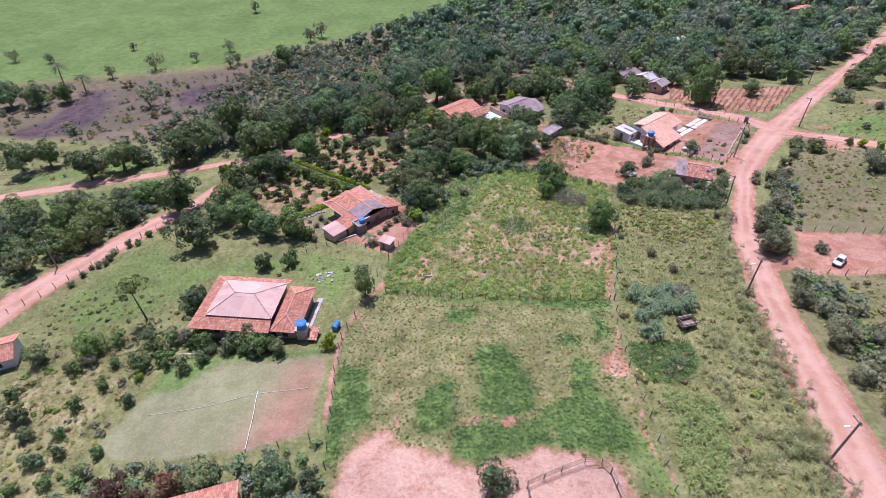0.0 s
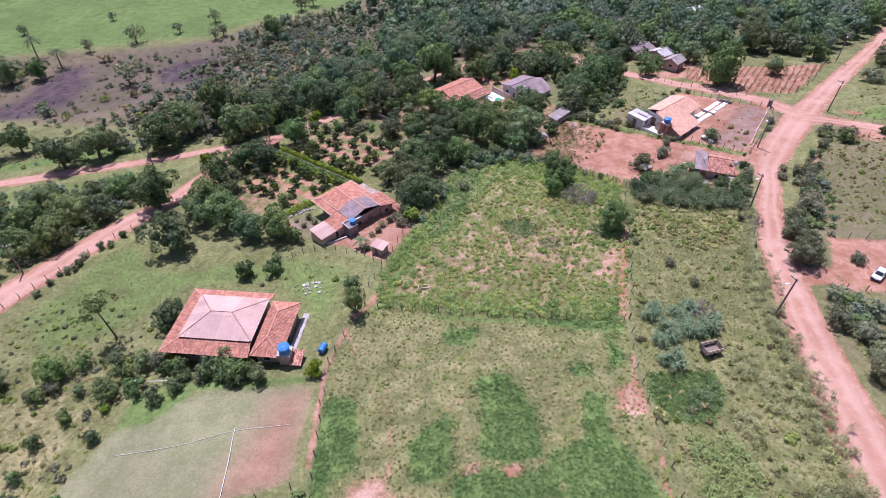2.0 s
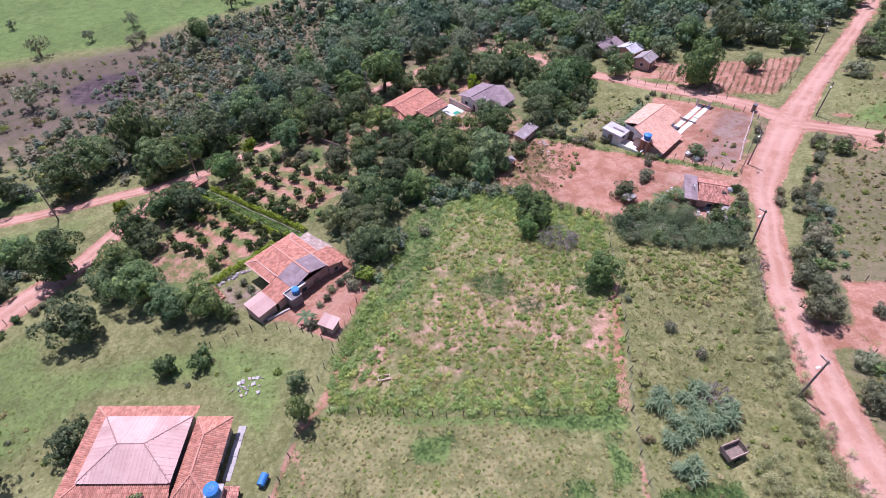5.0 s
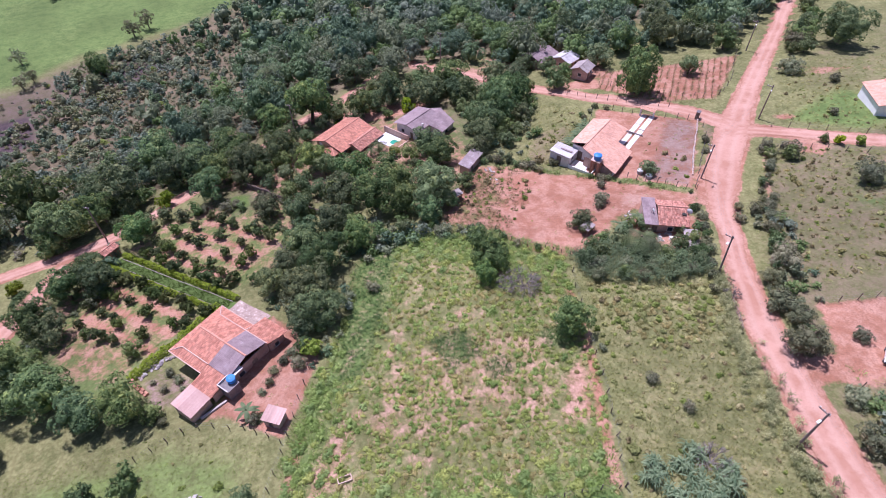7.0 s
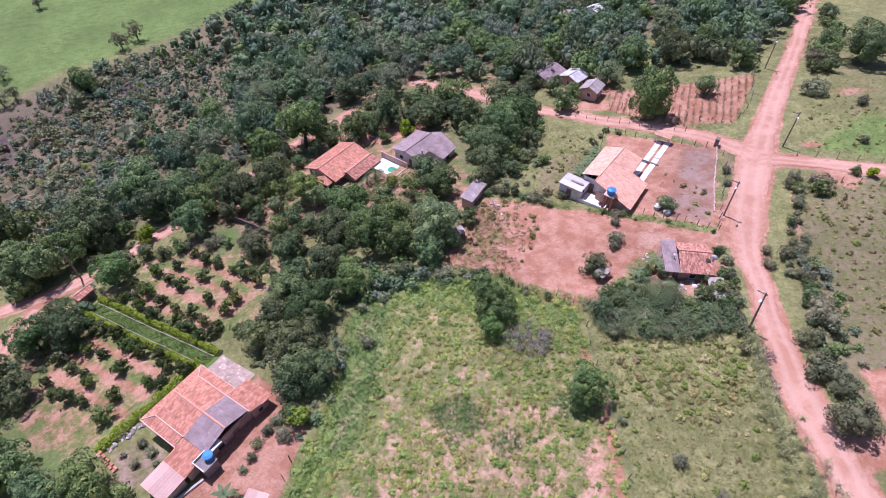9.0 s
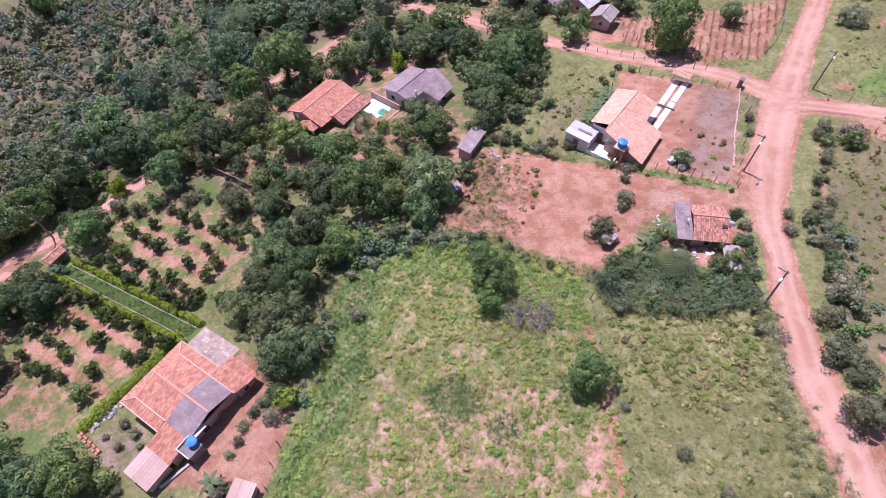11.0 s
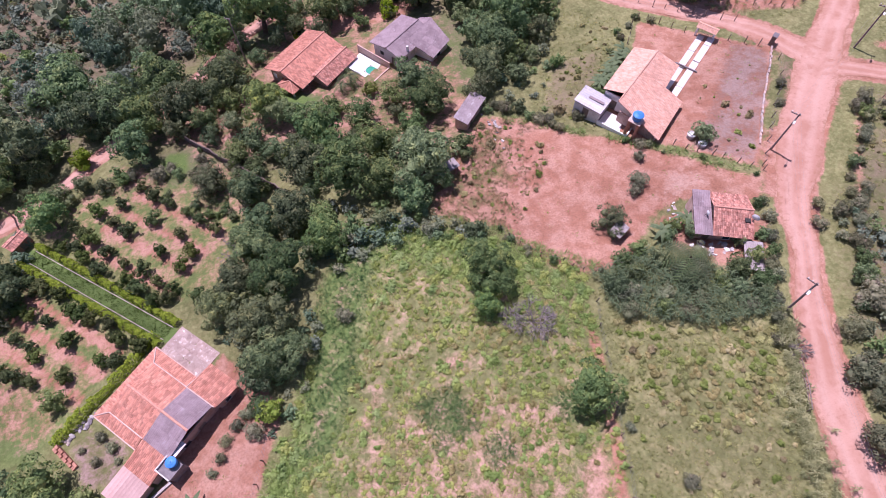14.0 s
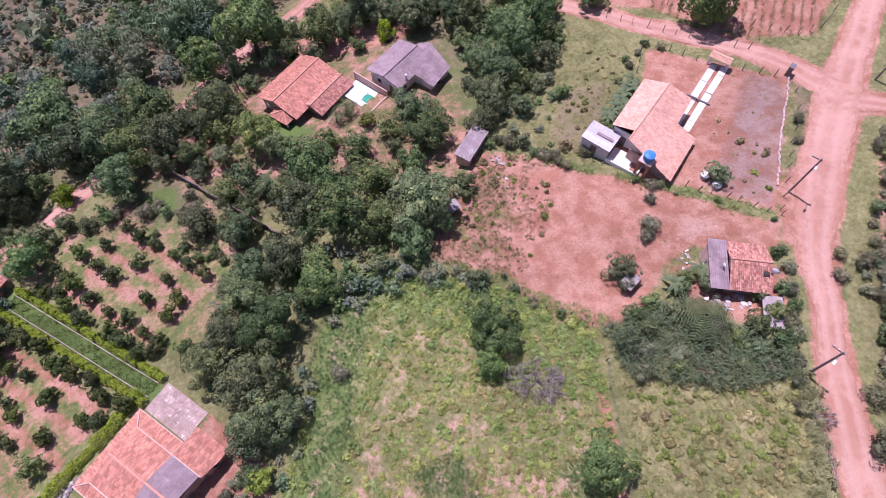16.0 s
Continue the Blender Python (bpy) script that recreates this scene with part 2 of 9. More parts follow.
GRASS_BROWN = grassy("brown_weeds", (0.26, 0.22, 0.11), (0.44, 0.37, 0.2))
GRASS_TALL = grassy("tall_grass", (0.295, 0.285, 0.11), (0.53, 0.475, 0.225))
TILE = plain("clay_tiles", (0.42, 0.17, 0.115), (0.60, 0.29, 0.205), 1.1, 9, 0.85, 0.4, spots=(0.31, 0.135, 0.10), each=0.2)
TILE_OLD = plain("weathered_clay_tiles", (0.33, 0.12, 0.085), (0.62, 0.33, 0.25), 2.4, 6, 0.9, 0.5, spots=(0.20, 0.10, 0.09), each=0.3)
TILE_PALE = plain("pale_clay_tiles", (0.59, 0.315, 0.22), (0.75, 0.45, 0.34), 1.2, 8, 0.85, 0.4, spots=(0.5, 0.26, 0.19), each=0.12)
TILE_EDGE = plain("clay_ridge", (0.50, 0.23, 0.16), (0.68, 0.36, 0.27), 3, 14)
SHEET_PINK = plain("painted_sheet_roof", (0.55, 0.345, 0.295), (0.65, 0.435, 0.38), 0.5, 6, 0.75, 0.2, spots=(0.5, 0.30, 0.265))
SHEET_SEAM = plain("sheet_seam", (0.36, 0.22, 0.19), (0.46, 0.29, 0.25), 2, 12)
SHEET_GREY = plain("fibre_cement", (0.23, 0.165, 0.17), (0.36, 0.275, 0.28), 0.8, 9, 0.9, 0.4, spots=(0.40, 0.34, 0.34))
SHEET_DULL = plain("dull_sheet", (0.30, 0.25, 0.24), (0.48, 0.41, 0.39), 0.8, 9, 0.8, 0.3, spots=(0.22, 0.17, 0.16))
SHEET_WHITE = plain("whitewashed_sheet", (0.66, 0.60, 0.58), (0.84, 0.79, 0.77), 0.8, 8, 0.7, 0.2, spots=(0.5, 0.43, 0.41))
SHEET_PATCHY = plain("patchy_sheet", (0.27, 0.21, 0.21), (0.42, 0.35, 0.35), 0.8, 9, 0.85, 0.3, spots=(0.68, 0.63, 0.61))
SHEET_LIGHT = plain("weathered_light_sheet", (0.47, 0.44, 0.45), (0.64, 0.60, 0.61), 0.8, 8, 0.7, 0.2, spots=(0.38, 0.33, 0.32))
MORTAR = plain("lime_mortar", (0.54, 0.36, 0.29), (0.70, 0.52, 0.45), 3, 20)
PLASTER = plain("white_plaster", (0.62, 0.57, 0.55), (0.80, 0.75, 0.73), 0.8, 12, 0.9, 0.2, spots=(0.48, 0.36, 0.31))
PLASTER_RED = plain("stained_plaster", (0.40, 0.26, 0.21), (0.58, 0.42, 0.36), 0.9, 12, 0.9, 0.3, spots=(0.28, 0.17, 0.13))
CONCRETE = plain("concrete", (0.36, 0.32, 0.30), (0.56, 0.51, 0.49), 0.9, 14, 0.9, 0.4, spots=(0.24, 0.2, 0.18))
SLAB = plain("pale_concrete", (0.60, 0.55, 0.52), (0.80, 0.75, 0.71), 0.8, 14, 0.9, 0.3, spots=(0.46, 0.36, 0.31))
STAINED = plain("stained_concrete", (0.38, 0.29, 0.255), (0.60, 0.50, 0.455), 1.4, 10, 0.9, 0.4, spots=(0.29, 0.19, 0.155))
BLOTCHED = plain("blotched_screed", (0.30, 0.21, 0.18), (0.47, 0.36, 0.31), 1.6, 7, 0.9, 0.5, spots=(0.82, 0.76, 0.72))
CONCRETE_DARK = plain("dark_concrete", (0.17, 0.145, 0.15), (0.31, 0.27, 0.27), 0.9, 14, 0.9, 0.4, spots=(0.40, 0.36, 0.35))
BRICK = plain("bare_brick", (0.38, 0.17, 0.11), (0.52, 0.27, 0.19), 1.5, 16, 0.9, 0.6)
WOOD = plain("grey_timber", (0.14, 0.10, 0.08), (0.30, 0.23, 0.19), 6, 40, 0.9, 0.6)
POLEWOOD = plain("pole_timber", (0.20, 0.145, 0.13), (0.34, 0.26, 0.24), 5, 40, 0.9, 0.5)
WIRE = plain("galvanised_wire", (0.20, 0.20, 0.20), (0.34, 0.34, 0.34), 3, 20, 0.5, 0.0, 0.6)
TANK = plain("blue_plastic", (0.045, 0.19, 0.50), (0.09, 0.30, 0.66), 1.5, 12, 0.45, 0.1)
POOL = plain("pool_water", (0.03, 0.27, 0.17), (0.06, 0.36, 0.24), 1.2, 9, 0.08, 0.2)
WHITE = plain("white_paint", (0.74, 0.73, 0.71), (0.84, 0.83, 0.81), 2, 20, 0.5, 0.1)
DARK = plain("dark_opening", (0.03, 0.028, 0.026), (0.06, 0.055, 0.05), 2, 20)
GLASS = plain("window_glass", (0.04, 0.05, 0.06), (0.08, 0.09, 0.10), 1, 9, 0.12, 0.0)
CARPAINT = plain("car_paint", (0.72, 0.72, 0.73), (0.80, 0.80, 0.81), 1, 9, 0.25, 0.0)
RUBBER = plain("tyre_rubber", (0.02, 0.02, 0.02), (0.045, 0.045, 0.045), 5, 30)


# ---- land ----
PLAN = 1.2          # the plan below is drawn in units of 1.2 m; it is brought to metres at the end


def land_z(x, y):
    """Height of the land: it falls to a stream on the far side of the houses and rises slowly behind it."""
    d = -0.0764 * x + 0.0992 * (y - 86.4)
    d = d - np.logaddexp(0, (d - 13.4) / 1.3) * 1.3 * 1.15
    d = np.clip(d, -16, 60)
    return -6.45 - d


BUMPS = 1.1


def gz(x, y):
    return float(land_z(np.float64(x), np.float64(y)) + relief(np.float64(x), np.float64(y)) * BUMPS)


def inside(px, py, poly):
    """Which of the points lie in the polygon."""
    hit = np.zeros(np.shape(px), bool)
    for (x0, y0), (x1, y1) in zip(poly, poly[1:] + poly[:1]):
        if y0 != y1:
            hit ^= ((y0 > py) != (y1 > py)) & (px < (x1 - x0) * (py - y0) / (y1 - y0) + x0)
    return hit


def far_from(px, py, pts, shut=False):
    """Distance to a line of points."""
    best = np.full(np.shape(px), 1e9)
    for (x0, y0), (x1, y1) in zip(pts, pts[1:] + pts[:1] if shut else pts[1:]):
        dx, dy = x1 - x0, y1 - y0
        t = np.clip(((px - x0) * dx + (py - y0) * dy) / (dx * dx + dy * dy + 1e-9), 0, 1)
        best = np.minimum(best, np.hypot(px - x0 - t * dx, py - y0 - t * dy))
    return best


def area(px, py, poly, soft=1.0):
    """1 inside, 0 outside, with an edge soft metres wide to either side."""
    d = far_from(px, py, poly, True)
    return np.clip(0.5 + np.where(inside(px, py, poly), d, -d) / (2 * soft), 0, 1)


def line(px, py, pts, half, soft=0.6):
    return np.clip(0.5 + (half - far_from(px, py, pts)) / (2 * soft), 0, 1)


def smooth(pts, step=1.0):
    """A Catmull-Rom line through rows of equal length."""
    p = np.array(pts, float)
    p = np.vstack([2 * p[0] - p[1], p, 2 * p[-1] - p[-2]])
    out = []
    for a, b, c, d in zip(p, p[1:], p[2:], p[3:]):
        n = max(2, int(np.linalg.norm((c - b)[:2]) / step))
        for t in np.arange(n) / n:
            out.append(0.5 * (2 * b + (c - a) * t + (2 * a - 5 * b + 4 * c - d) * t ** 2 + (3 * b - a - 3 * c + d) * t ** 3))
    return np.array(out + [p[-2]])


# roads: x, y, width
MAIN_ROAD = [(33, -12, 5.4), (38, 8, 5.5), (41.2, 22, 5.6), (43.1, 30.6, 5.6), (44.2, 35.2, 5.3), (45.1, 39.6, 4.9), (46.3, 45, 4.6), (48, 52, 4.3), (50.2, 58.8, 4.1), (52.7, 66.6, 4.0), (55.7, 73.4, 3.3), (58.1, 78, 2.9), (60.3, 81.8, 2.8),
             (62, 85.4, 3.0), (64.8, 89.9, 4.2), (69.2, 95.6, 5.4), (76, 102.6, 5.4), (83.4, 109.8, 4.9), (90.1, 116.1, 4.1), (99.6, 124.7, 3.5), (108, 132, 3.3), (118.2, 141, 3.1), (128, 150, 3.2), (147, 167, 3.3), (185, 200, 3.4), (260, 260, 3.4)]
SIDE_ROAD = [(78, 106.5, 4.6), (82.5, 104.2, 3.6), (87, 100.6, 3.4), (91, 97.4, 3.5), (98, 92.2, 3.6), (112, 82, 3.6), (150, 60, 3.6)]
CROSS_ROAD = [(80, 108, 5.2), (76, 116.6, 3.6), (70, 123.8, 3.8), (64, 129.6, 3.4), (60, 134.2, 3.1), (55, 139.4, 3.0), (51, 145.2, 2.8), (44.4, 154, 3.0), (40, 160, 3.4), (34, 168, 2.8)]
LANE = [(-72, 40, 6.4), (-69, 56, 6.6), (-66.4, 65.5, 6.8), (-63.6, 71.4, 6.6), (-60.6, 76, 6.4), (-56.6, 82.6, 5.8), (-52.6, 89, 5.0), (-48.4, 94, 4.2), (-45.5, 99, 3.8), (-42, 107, 3.4), (-38, 115.5, 3.4)]
UPPER_LANE = [(-160, 100, 3.3), (-120, 105.5, 3.3), (-95.7, 109.3, 3.3), (-83.6, 111.1, 3.2), (-71.4, 113, 2.9), (-58.6, 114.6, 2.5), (-46, 117, 2.6), (-38, 118.4, 2.9), (-32.4, 120.2, 2.8), (-25.6, 124.6, 2.2),
              (-20.5, 128.8, 2.3), (-14.3, 133.3, 2.2), (-6.8, 139.4, 2.3), (-3.2, 143.2, 2.4), (4, 149.4, 2.4), (11.8, 154.4, 2.7), (17, 159, 2.3), (24, 166, 2.2)]
ROADS = [("road_1", MAIN_ROAD, "wide red dirt road with worn pale wheel tracks"), ("road_2", SIDE_ROAD, "narrow dirt side road between grassy verges"),
         ("road_3", CROSS_ROAD, "dirt lane behind the fenced garden"), ("road_4", LANE, "broad pinkish dirt lane beside the pasture fence"),
         ("road_5", UPPER_LANE, "dirt track that runs into the woods")]
ROAD_LINES = [smooth(r, 1.0) for _, r, _ in ROADS]

# plots of land
COURT = [(-38.5, 34.6), (-36.4, 41), (-35, 47.5), (-30.5, 50), (-24, 49.8), (-12.4, 49), (-12.6, 42), (-13.2, 35.4), (-20, 33.6), (-29, 33.6)]
BARE_NEAR = [(-10, 24), (-9.6, 30.4), (-8.8, 31.9), (-6.9, 34.9), (-3.8, 35), (-3.1, 33.1), (-0.8, 32.2), (2.2, 31.3), (4.4, 29.8), (10.1, 30.1), (12.2, 31.6), (14.3, 30.6), (16.8, 29.4), (19.8, 28.2), (20, 14), (-10, 14)]
YARD = [(21.6, 100.6), (24, 105), (27.5, 109.7), (33, 115), (38.6, 112.2), (43.5, 107), (49, 104), (53.4, 99.6), (57.6, 95.4), (61.5, 91.6), (59.5, 88.6), (56.5, 89.6), (51, 92), (47, 91), (42, 86.4), (38, 86), (34.4, 88.5), (31.2, 91.2), (29.2, 95.4)]
GARDEN = [(62.3, 125), (68, 119.6), (76, 111.8), (72.8, 106), (64.4, 95.8), (62, 93.2), (54.6, 100), (49, 105), (50, 110), (57, 117)]
PLOUGHED = [(71, 140), (102, 133), (85, 117.6), (76, 120.5), (66.4, 132.5)]
UPPER_FIELD = [(-5.4, 60.3), (4.5, 58), (15.8, 55.7), (26.6, 54), (29, 60), (31.4, 66.3), (33.3, 74.3), (35.4, 82.5), (36.4, 85.6), (31.6, 92.4), (26.1, 96), (17.2, 101.4), (11.6, 101), (6.8, 95.3), (4.7, 88), (1.2, 80.5), (-2.4, 75), (-5.2, 68)]
LOWER_FIELD = [(-11, 30), (-11, 37), (-11.2, 46.6), (-11.2, 51), (-8.9, 57.6), (-5.6, 60), (26.4, 53.8), (25.3, 46), (24.8, 34), (23.6, 26), (22, 14), (-11, 14)]
STRIP = [(24.4, 20), (25.2, 34), (26, 46), (27.6, 54), (31.8, 66), (36.2, 84), (44, 87), (52, 79.5), (53.6, 75), (50.6, 69), (47.2, 62), (45.2, 53), (43.4, 44), (42, 36), (40, 28), (36.5, 16)]
MEADOW = [(-60, 64), (-55, 78), (-49, 86), (-40, 76), (-30, 76), (-17, 76), (-7, 70.5), (-9, 62), (-12, 52), (-22, 66), (-34, 66), (-40, 58), (-52, 54)]
ORCHARD = [(-29.6, 115), (-10, 97), (-0.4, 100.8), (4, 112.6), (-6.7, 125.7), (-18.7, 126), (-27.4, 119)]
ORCHARD_LOW = [(-31, 111.5), (-13.6, 94.2), (-21.6, 88), (-27.4, 88.4), (-37, 95), (-44, 105)]
HOUSE_YARD = [(-12, 76.2), (-5, 70.4), (-2.4, 75), (0.6, 82), (-2.4, 87.2), (-5.4, 90.6), (-9, 86), (-11, 79.5), (-14.6, 76)]
PASTURE = [(-700, 160), (-141, 186), (-107, 194), (-89, 199), (-69, 202), (-57.7, 216), (-39, 226), (-19, 236), (5, 255), (31, 282), (90, 420), (-100, 1400), (-1400, 1400)]
SCRUB = [(-160, 140), (-117, 145), (-73, 134), (-45, 124), (-30, 133), (-20, 160), (-30, 190), (-40, 222), (-58, 214), (-70, 200), (-107, 192), (-150, 184)]
LOT = [(60.4, 66.8), (69.8, 64.4), (76, 62), (73, 52.4), (63.2, 54.2), (57.8, 54.9), (54, 56.6), (51.4, 57.2), (51.6, 60.6), (56.6, 60), (58.6, 63)]
LUSH_PARTS = [[(-10.6, 46.1), (-7.4, 44.8), (-6.4, 39.5), (-7.0, 36), (-9.2, 35.2), (-9.6, 31.8), (-11.2, 30.7), (-11.4, 35.5), (-11.2, 41)], [(6.3, 46.4), (10.4, 47.4), (12.9, 41.4), (12.6, 36), (9.2, 35.2), (6.0, 36.5), (7, 42.1)],
              [(0, 40.3), (3.6, 41.9), (3.4, 38), (2.6, 34), (-0.7, 34.2), (-1.2, 38.4)], [(3, 34.6), (6.2, 35.4), (9, 34.4), (12.4, 34.4), (14, 31.8), (10.9, 31), (6, 29.8), (2.7, 30.8)],
              [(18.8, 43.6), (20.7, 42.5), (20, 38.2), (21.6, 34.8), (22.7, 31.2), (21.5, 29.3), (17.4, 29.7), (13.1, 30.9), (11.6, 33.7), (13.6, 36.3), (17, 37.4)], [(23.5, 52.7), (24.9, 48.6), (24.3, 46.6), (22.5, 46.3)],
              [(12.4, 55.6), (26.3, 54.2), (25.9, 51.8), (19.6, 52.9)], [(3.4, 54.9), (8.3, 54.9), (6.6, 51.7), (3.4, 52.4)], [(18.1, 47.4), (20.2, 47.2), (19.8, 45.3), (18, 45.3)]]
BLUE_PARTS = [[(19.4, 72.6), (22, 72.8), (22, 70.2), (19.6, 70.2)], [(27.4, 74.6), (30, 75), (29.6, 71.6), (27.6, 71.8)], [(14, 78.5), (19, 79), (19.4, 74), (15, 72.6)], [(7.2, 96.4), (11.8, 100.6), (15.4, 98.6), (11.6, 91), (8, 82), (5.4, 76), (1.6, 76), (5, 88)]]

FIELD_BARE = [[(-4.6, 61), (0, 61.6), (3, 66), (6, 72), (3.5, 73.5), (-2, 68.5)], [(7, 72), (10, 76), (12.6, 81.5), (11, 83), (7.5, 79)], [(11.6, 82.6), (14, 85.4), (15.8, 88.4), (14, 89), (11.4, 86)],
              [(16.4, 78.6), (21.6, 79.6), (21.4, 82.6), (17, 83.4)], [(15.6, 66), (21, 65.4), (21.6, 69), (17, 70.4)], [(2, 66.4), (9, 67), (9.6, 70.4), (4.6, 71)], [(24, 62), (29, 61.6), (30.6, 68), (26.6, 69.4)], [(6, 62), (13, 61), (13.4, 63.6), (7, 65)]]
HEDGE_WAY = [(-29.7, 112.9), (-11.4, 95.0)]


def axis(a, b):
    return np.unique(np.concatenate([a, b]))


def spread(lo, hi, step, far):
    """Even steps from lo to hi, and wider and wider ones out to far."""
    out, d = [], step
    while sum(out) < far:
        d *= 1.13
        out.append(d)
    c = np.cumsum(out)
    return np.concatenate([(lo - c)[::-1], np.arange(lo, hi, step), hi + np.concatenate([[0], c])])


def relief(x, y):
    s = np.zeros_like(x, dtype=float)
    rng = np.random.default_rng(5)
    for k in range(26):
        w = 0.25 * 1.16 ** k
        a = rng.uniform(0, 2 * math.pi)
        s += np.sin((x * math.cos(a) + y * math.sin(a)) * w + rng.uniform(0, 6.28)) * 0.05 / (1 + w)
    return s


XS, YS = spread(-62, 100, 0.7, 1500), spread(16, 152, 0.7, 1500)
GX, GY = [a.ravel() for a in np.meshgrid(XS, YS)]
on_road = np.zeros_like(GX)
for pts in ROAD_LINES:
    for k in range(0, len(pts) - 1, 8):
        run = pts[k:k + 9]
        near = far_from(GX, GY, [tuple(p) for p in run[::2, :2]])
        on_road = np.maximum(on_road, np.clip(1 - (near - run[:, 2].mean() / 2) / 0.8, 0, 1))
GZ = land_z(GX, GY) + relief(GX, GY) * (1 - on_road) * BUMPS - 0.05 * (on_road > 0.95)


def make_ground():
    nx, ny = len(XS), len(YS)
    i = np.arange(nx * ny).reshape(ny, nx)
    f = np.stack([i[:-1, :-1], i[:-1, 1:], i[1:, 1:], i[1:, :-1]], -1).reshape(-1, 4)
    me = bpy.data.meshes.new("ground")
    me.from_pydata(np.stack([GX, GY, GZ], 1).tolist(), [], f.tolist())
    me.polygons.foreach_set("use_smooth", np.ones(len(f), bool))
    x, y = GX, GY
    soil = np.zeros_like(x)

    def lay(mask, v):
        np.maximum(soil, mask * v, out=soil)

    lay(on_road, 0.9)
    lay(area(x, y, BARE_NEAR, 2.4), 0.95)
    lay(area(x, y, YARD, 1.2), 0.9)
    lay(area(x, y, GARDEN, 0.6), 0.80)
    lay(area(x, y, PLOUGHED, 1.2), 0.75)
    lay(area(x, y, HOUSE_YARD, 0.8), 0.85)
    lay(area(x, y, [(-19.9, 87.4), (-14.7, 83), (-16.7, 79.4), (-20.8, 79.8), (-23.2, 85.2)], 1.0), 0.52)
    lay(area(x, y, LOT, 1.2), 0.95)
    lay(area(x, y, [(60, 89), (62.4, 94), (64.6, 96.4), (72, 105.6), (76.4, 112), (80, 112), (84, 106), (70, 92), (64, 86)], 1.5), 0.88)
    lay(area(x, y, [(46.4, 91.6), (57, 89.5), (59, 86), (56, 80.6), (50.6, 82), (47, 86)], 1.0), 0.66)
    lay(area(x, y, UPPER_FIELD, 2.5), 0.38)
    for q in FIELD_BARE:
        lay(area(x, y, q, 1.6), 0.54)
    lay(area(x, y, [(-3, 62), (14, 60), (28, 58), (33, 74), (28, 80), (16, 84), (6, 80), (0, 72)], 6), 0.48)
    lay(area(x, y, ORCHARD, 1.5), 0.46)
    lay(area(x, y, ORCHARD_LOW, 1.5), 0.47)
    for off in (-10.5, -7.4, -4.4, 4.4, 7.6, 10.7, 13.7):       # trodden earth between the rows
        a, b = [np.array(HEDGE_WAY[0]) + np.array((0.715, -0.699)) * d + np.array((0.699, 0.715)) * off for d in (6, 22)]
        lay(line(x, y, [tuple(a), tuple(b)], 0.75, 0.8), 0.82)
    lay(area(x, y, [(-30, 100), (-21, 89), (-25, 84), (-34, 88), (-38, 96)], 2.5), 0.5)
    lay(line(x, y, [(25.9, 48.5), (24.8, 44.6), (24.5, 40), (24.5, 36), (23.3, 31.7), (23.7, 29), (24, 26)], 0.3, 0.5), 0.9)         # worn by the fence
    lay(area(x, y, [(21.7, 44), (25.3, 44.6), (25, 39), (22.9, 39.2), (21.2, 40.6)], 1.0), 0.72)
    lay(line(x, y, [(26.6, 54.5), (28.4, 60), (30.6, 66), (32.4, 72), (34.2, 80)], 0.75, 0.8), 0.8)
    lay(area(x, y, [(22, 60), (29.6, 61), (32, 71), (27, 69)], 1.8), 0.56)
    lay(area(x, y, [(-4.6, 61), (0, 62), (2, 66.5), (-3, 67)], 1.5), 0.56)
    lay(line(x, y, [(-8.8, 58.6), (-6.4, 61), (-4.4, 66), (-3, 70)], 0.9, 1.0), 0.68)
    lay(line(x, y, [(-11.6, 37), (-11.6, 44), (-11.4, 50), (-9.4, 57)], 0.5, 0.5), 0.7)
    lay(area(x, y, [(36, 84.8), (31, 90.6), (33, 92.6), (38.5, 87)], 1.0), 0.6)
    lay(area(x, y, [(10, 125.5), (16, 126.5), (17, 129), (12.6, 128)], 1.0), 0.8)
    lay(area(x, y, [(10.5, 141.5), (30, 140.5), (34, 145), (20, 150), (11, 150)], 1.5), 0.62)
    lay(area(x, y, [(-2, 118), (12, 116), (30, 104), (36, 116), (36, 140), (12, 150), (-4, 142), (-20, 130)], 4.0), 0.5)
    lay(area(x, y, [(56, 141), (70, 138), (68, 131), (61, 136)], 1.5), 0.7)
    lay(area(x, y, [(57, 152), (60, 160), (70, 156), (75, 146), (74, 137), (66, 136)], 2.0), 0.62)
    lay(area(x, y, [(106, 121), (113, 119.6), (114, 116), (107, 117.4)], 1.2), 0.56)
    lay(area(x, y, [(82, 97.6), (87, 98.4), (90, 94.6), (86, 92.4)], 1.2), 0.7)
    lay(area(x, y, [(40, 158), (56, 166), (60, 152), (46, 150)], 3.0), 0.5)
    lay(line(x, y, [(80.5, 99.1), (76, 93.6), (72, 88.6), (68.9, 84.5), (66, 79)], 0.9, 1.0), 0.6)
    lay(area(x, y, [(82, 98.6), (85, 99.4), (90, 95.6), (88, 92.6), (83, 94)], 1.5), 0.6)
    lay(area(x, y, [(88, 107.4), (92, 107), (92.6, 105), (89, 105)], 0.8), 0.75)
    lay(line(x, y, [(104, 124), (112, 119), (122, 112)], 1.2, 1.0), 0.55)
    lay(area(x, y, [(84, 92), (92, 96), (104, 86), (96, 80)], 3.0), 0.36)
    lay(area(x, y, [(60, 78), (66, 84), (82, 96), (90, 90), (72, 70)], 4.0), 0.30)
    lay(line(x, y, [(-9, 56), (-8, 52), (-6.8, 48.6), (-4.1, 43.9), (-3.3, 40.7), (-3, 37.5), (-3.5, 34)], 0.3, 0.7), 0.8)      # cattle paths
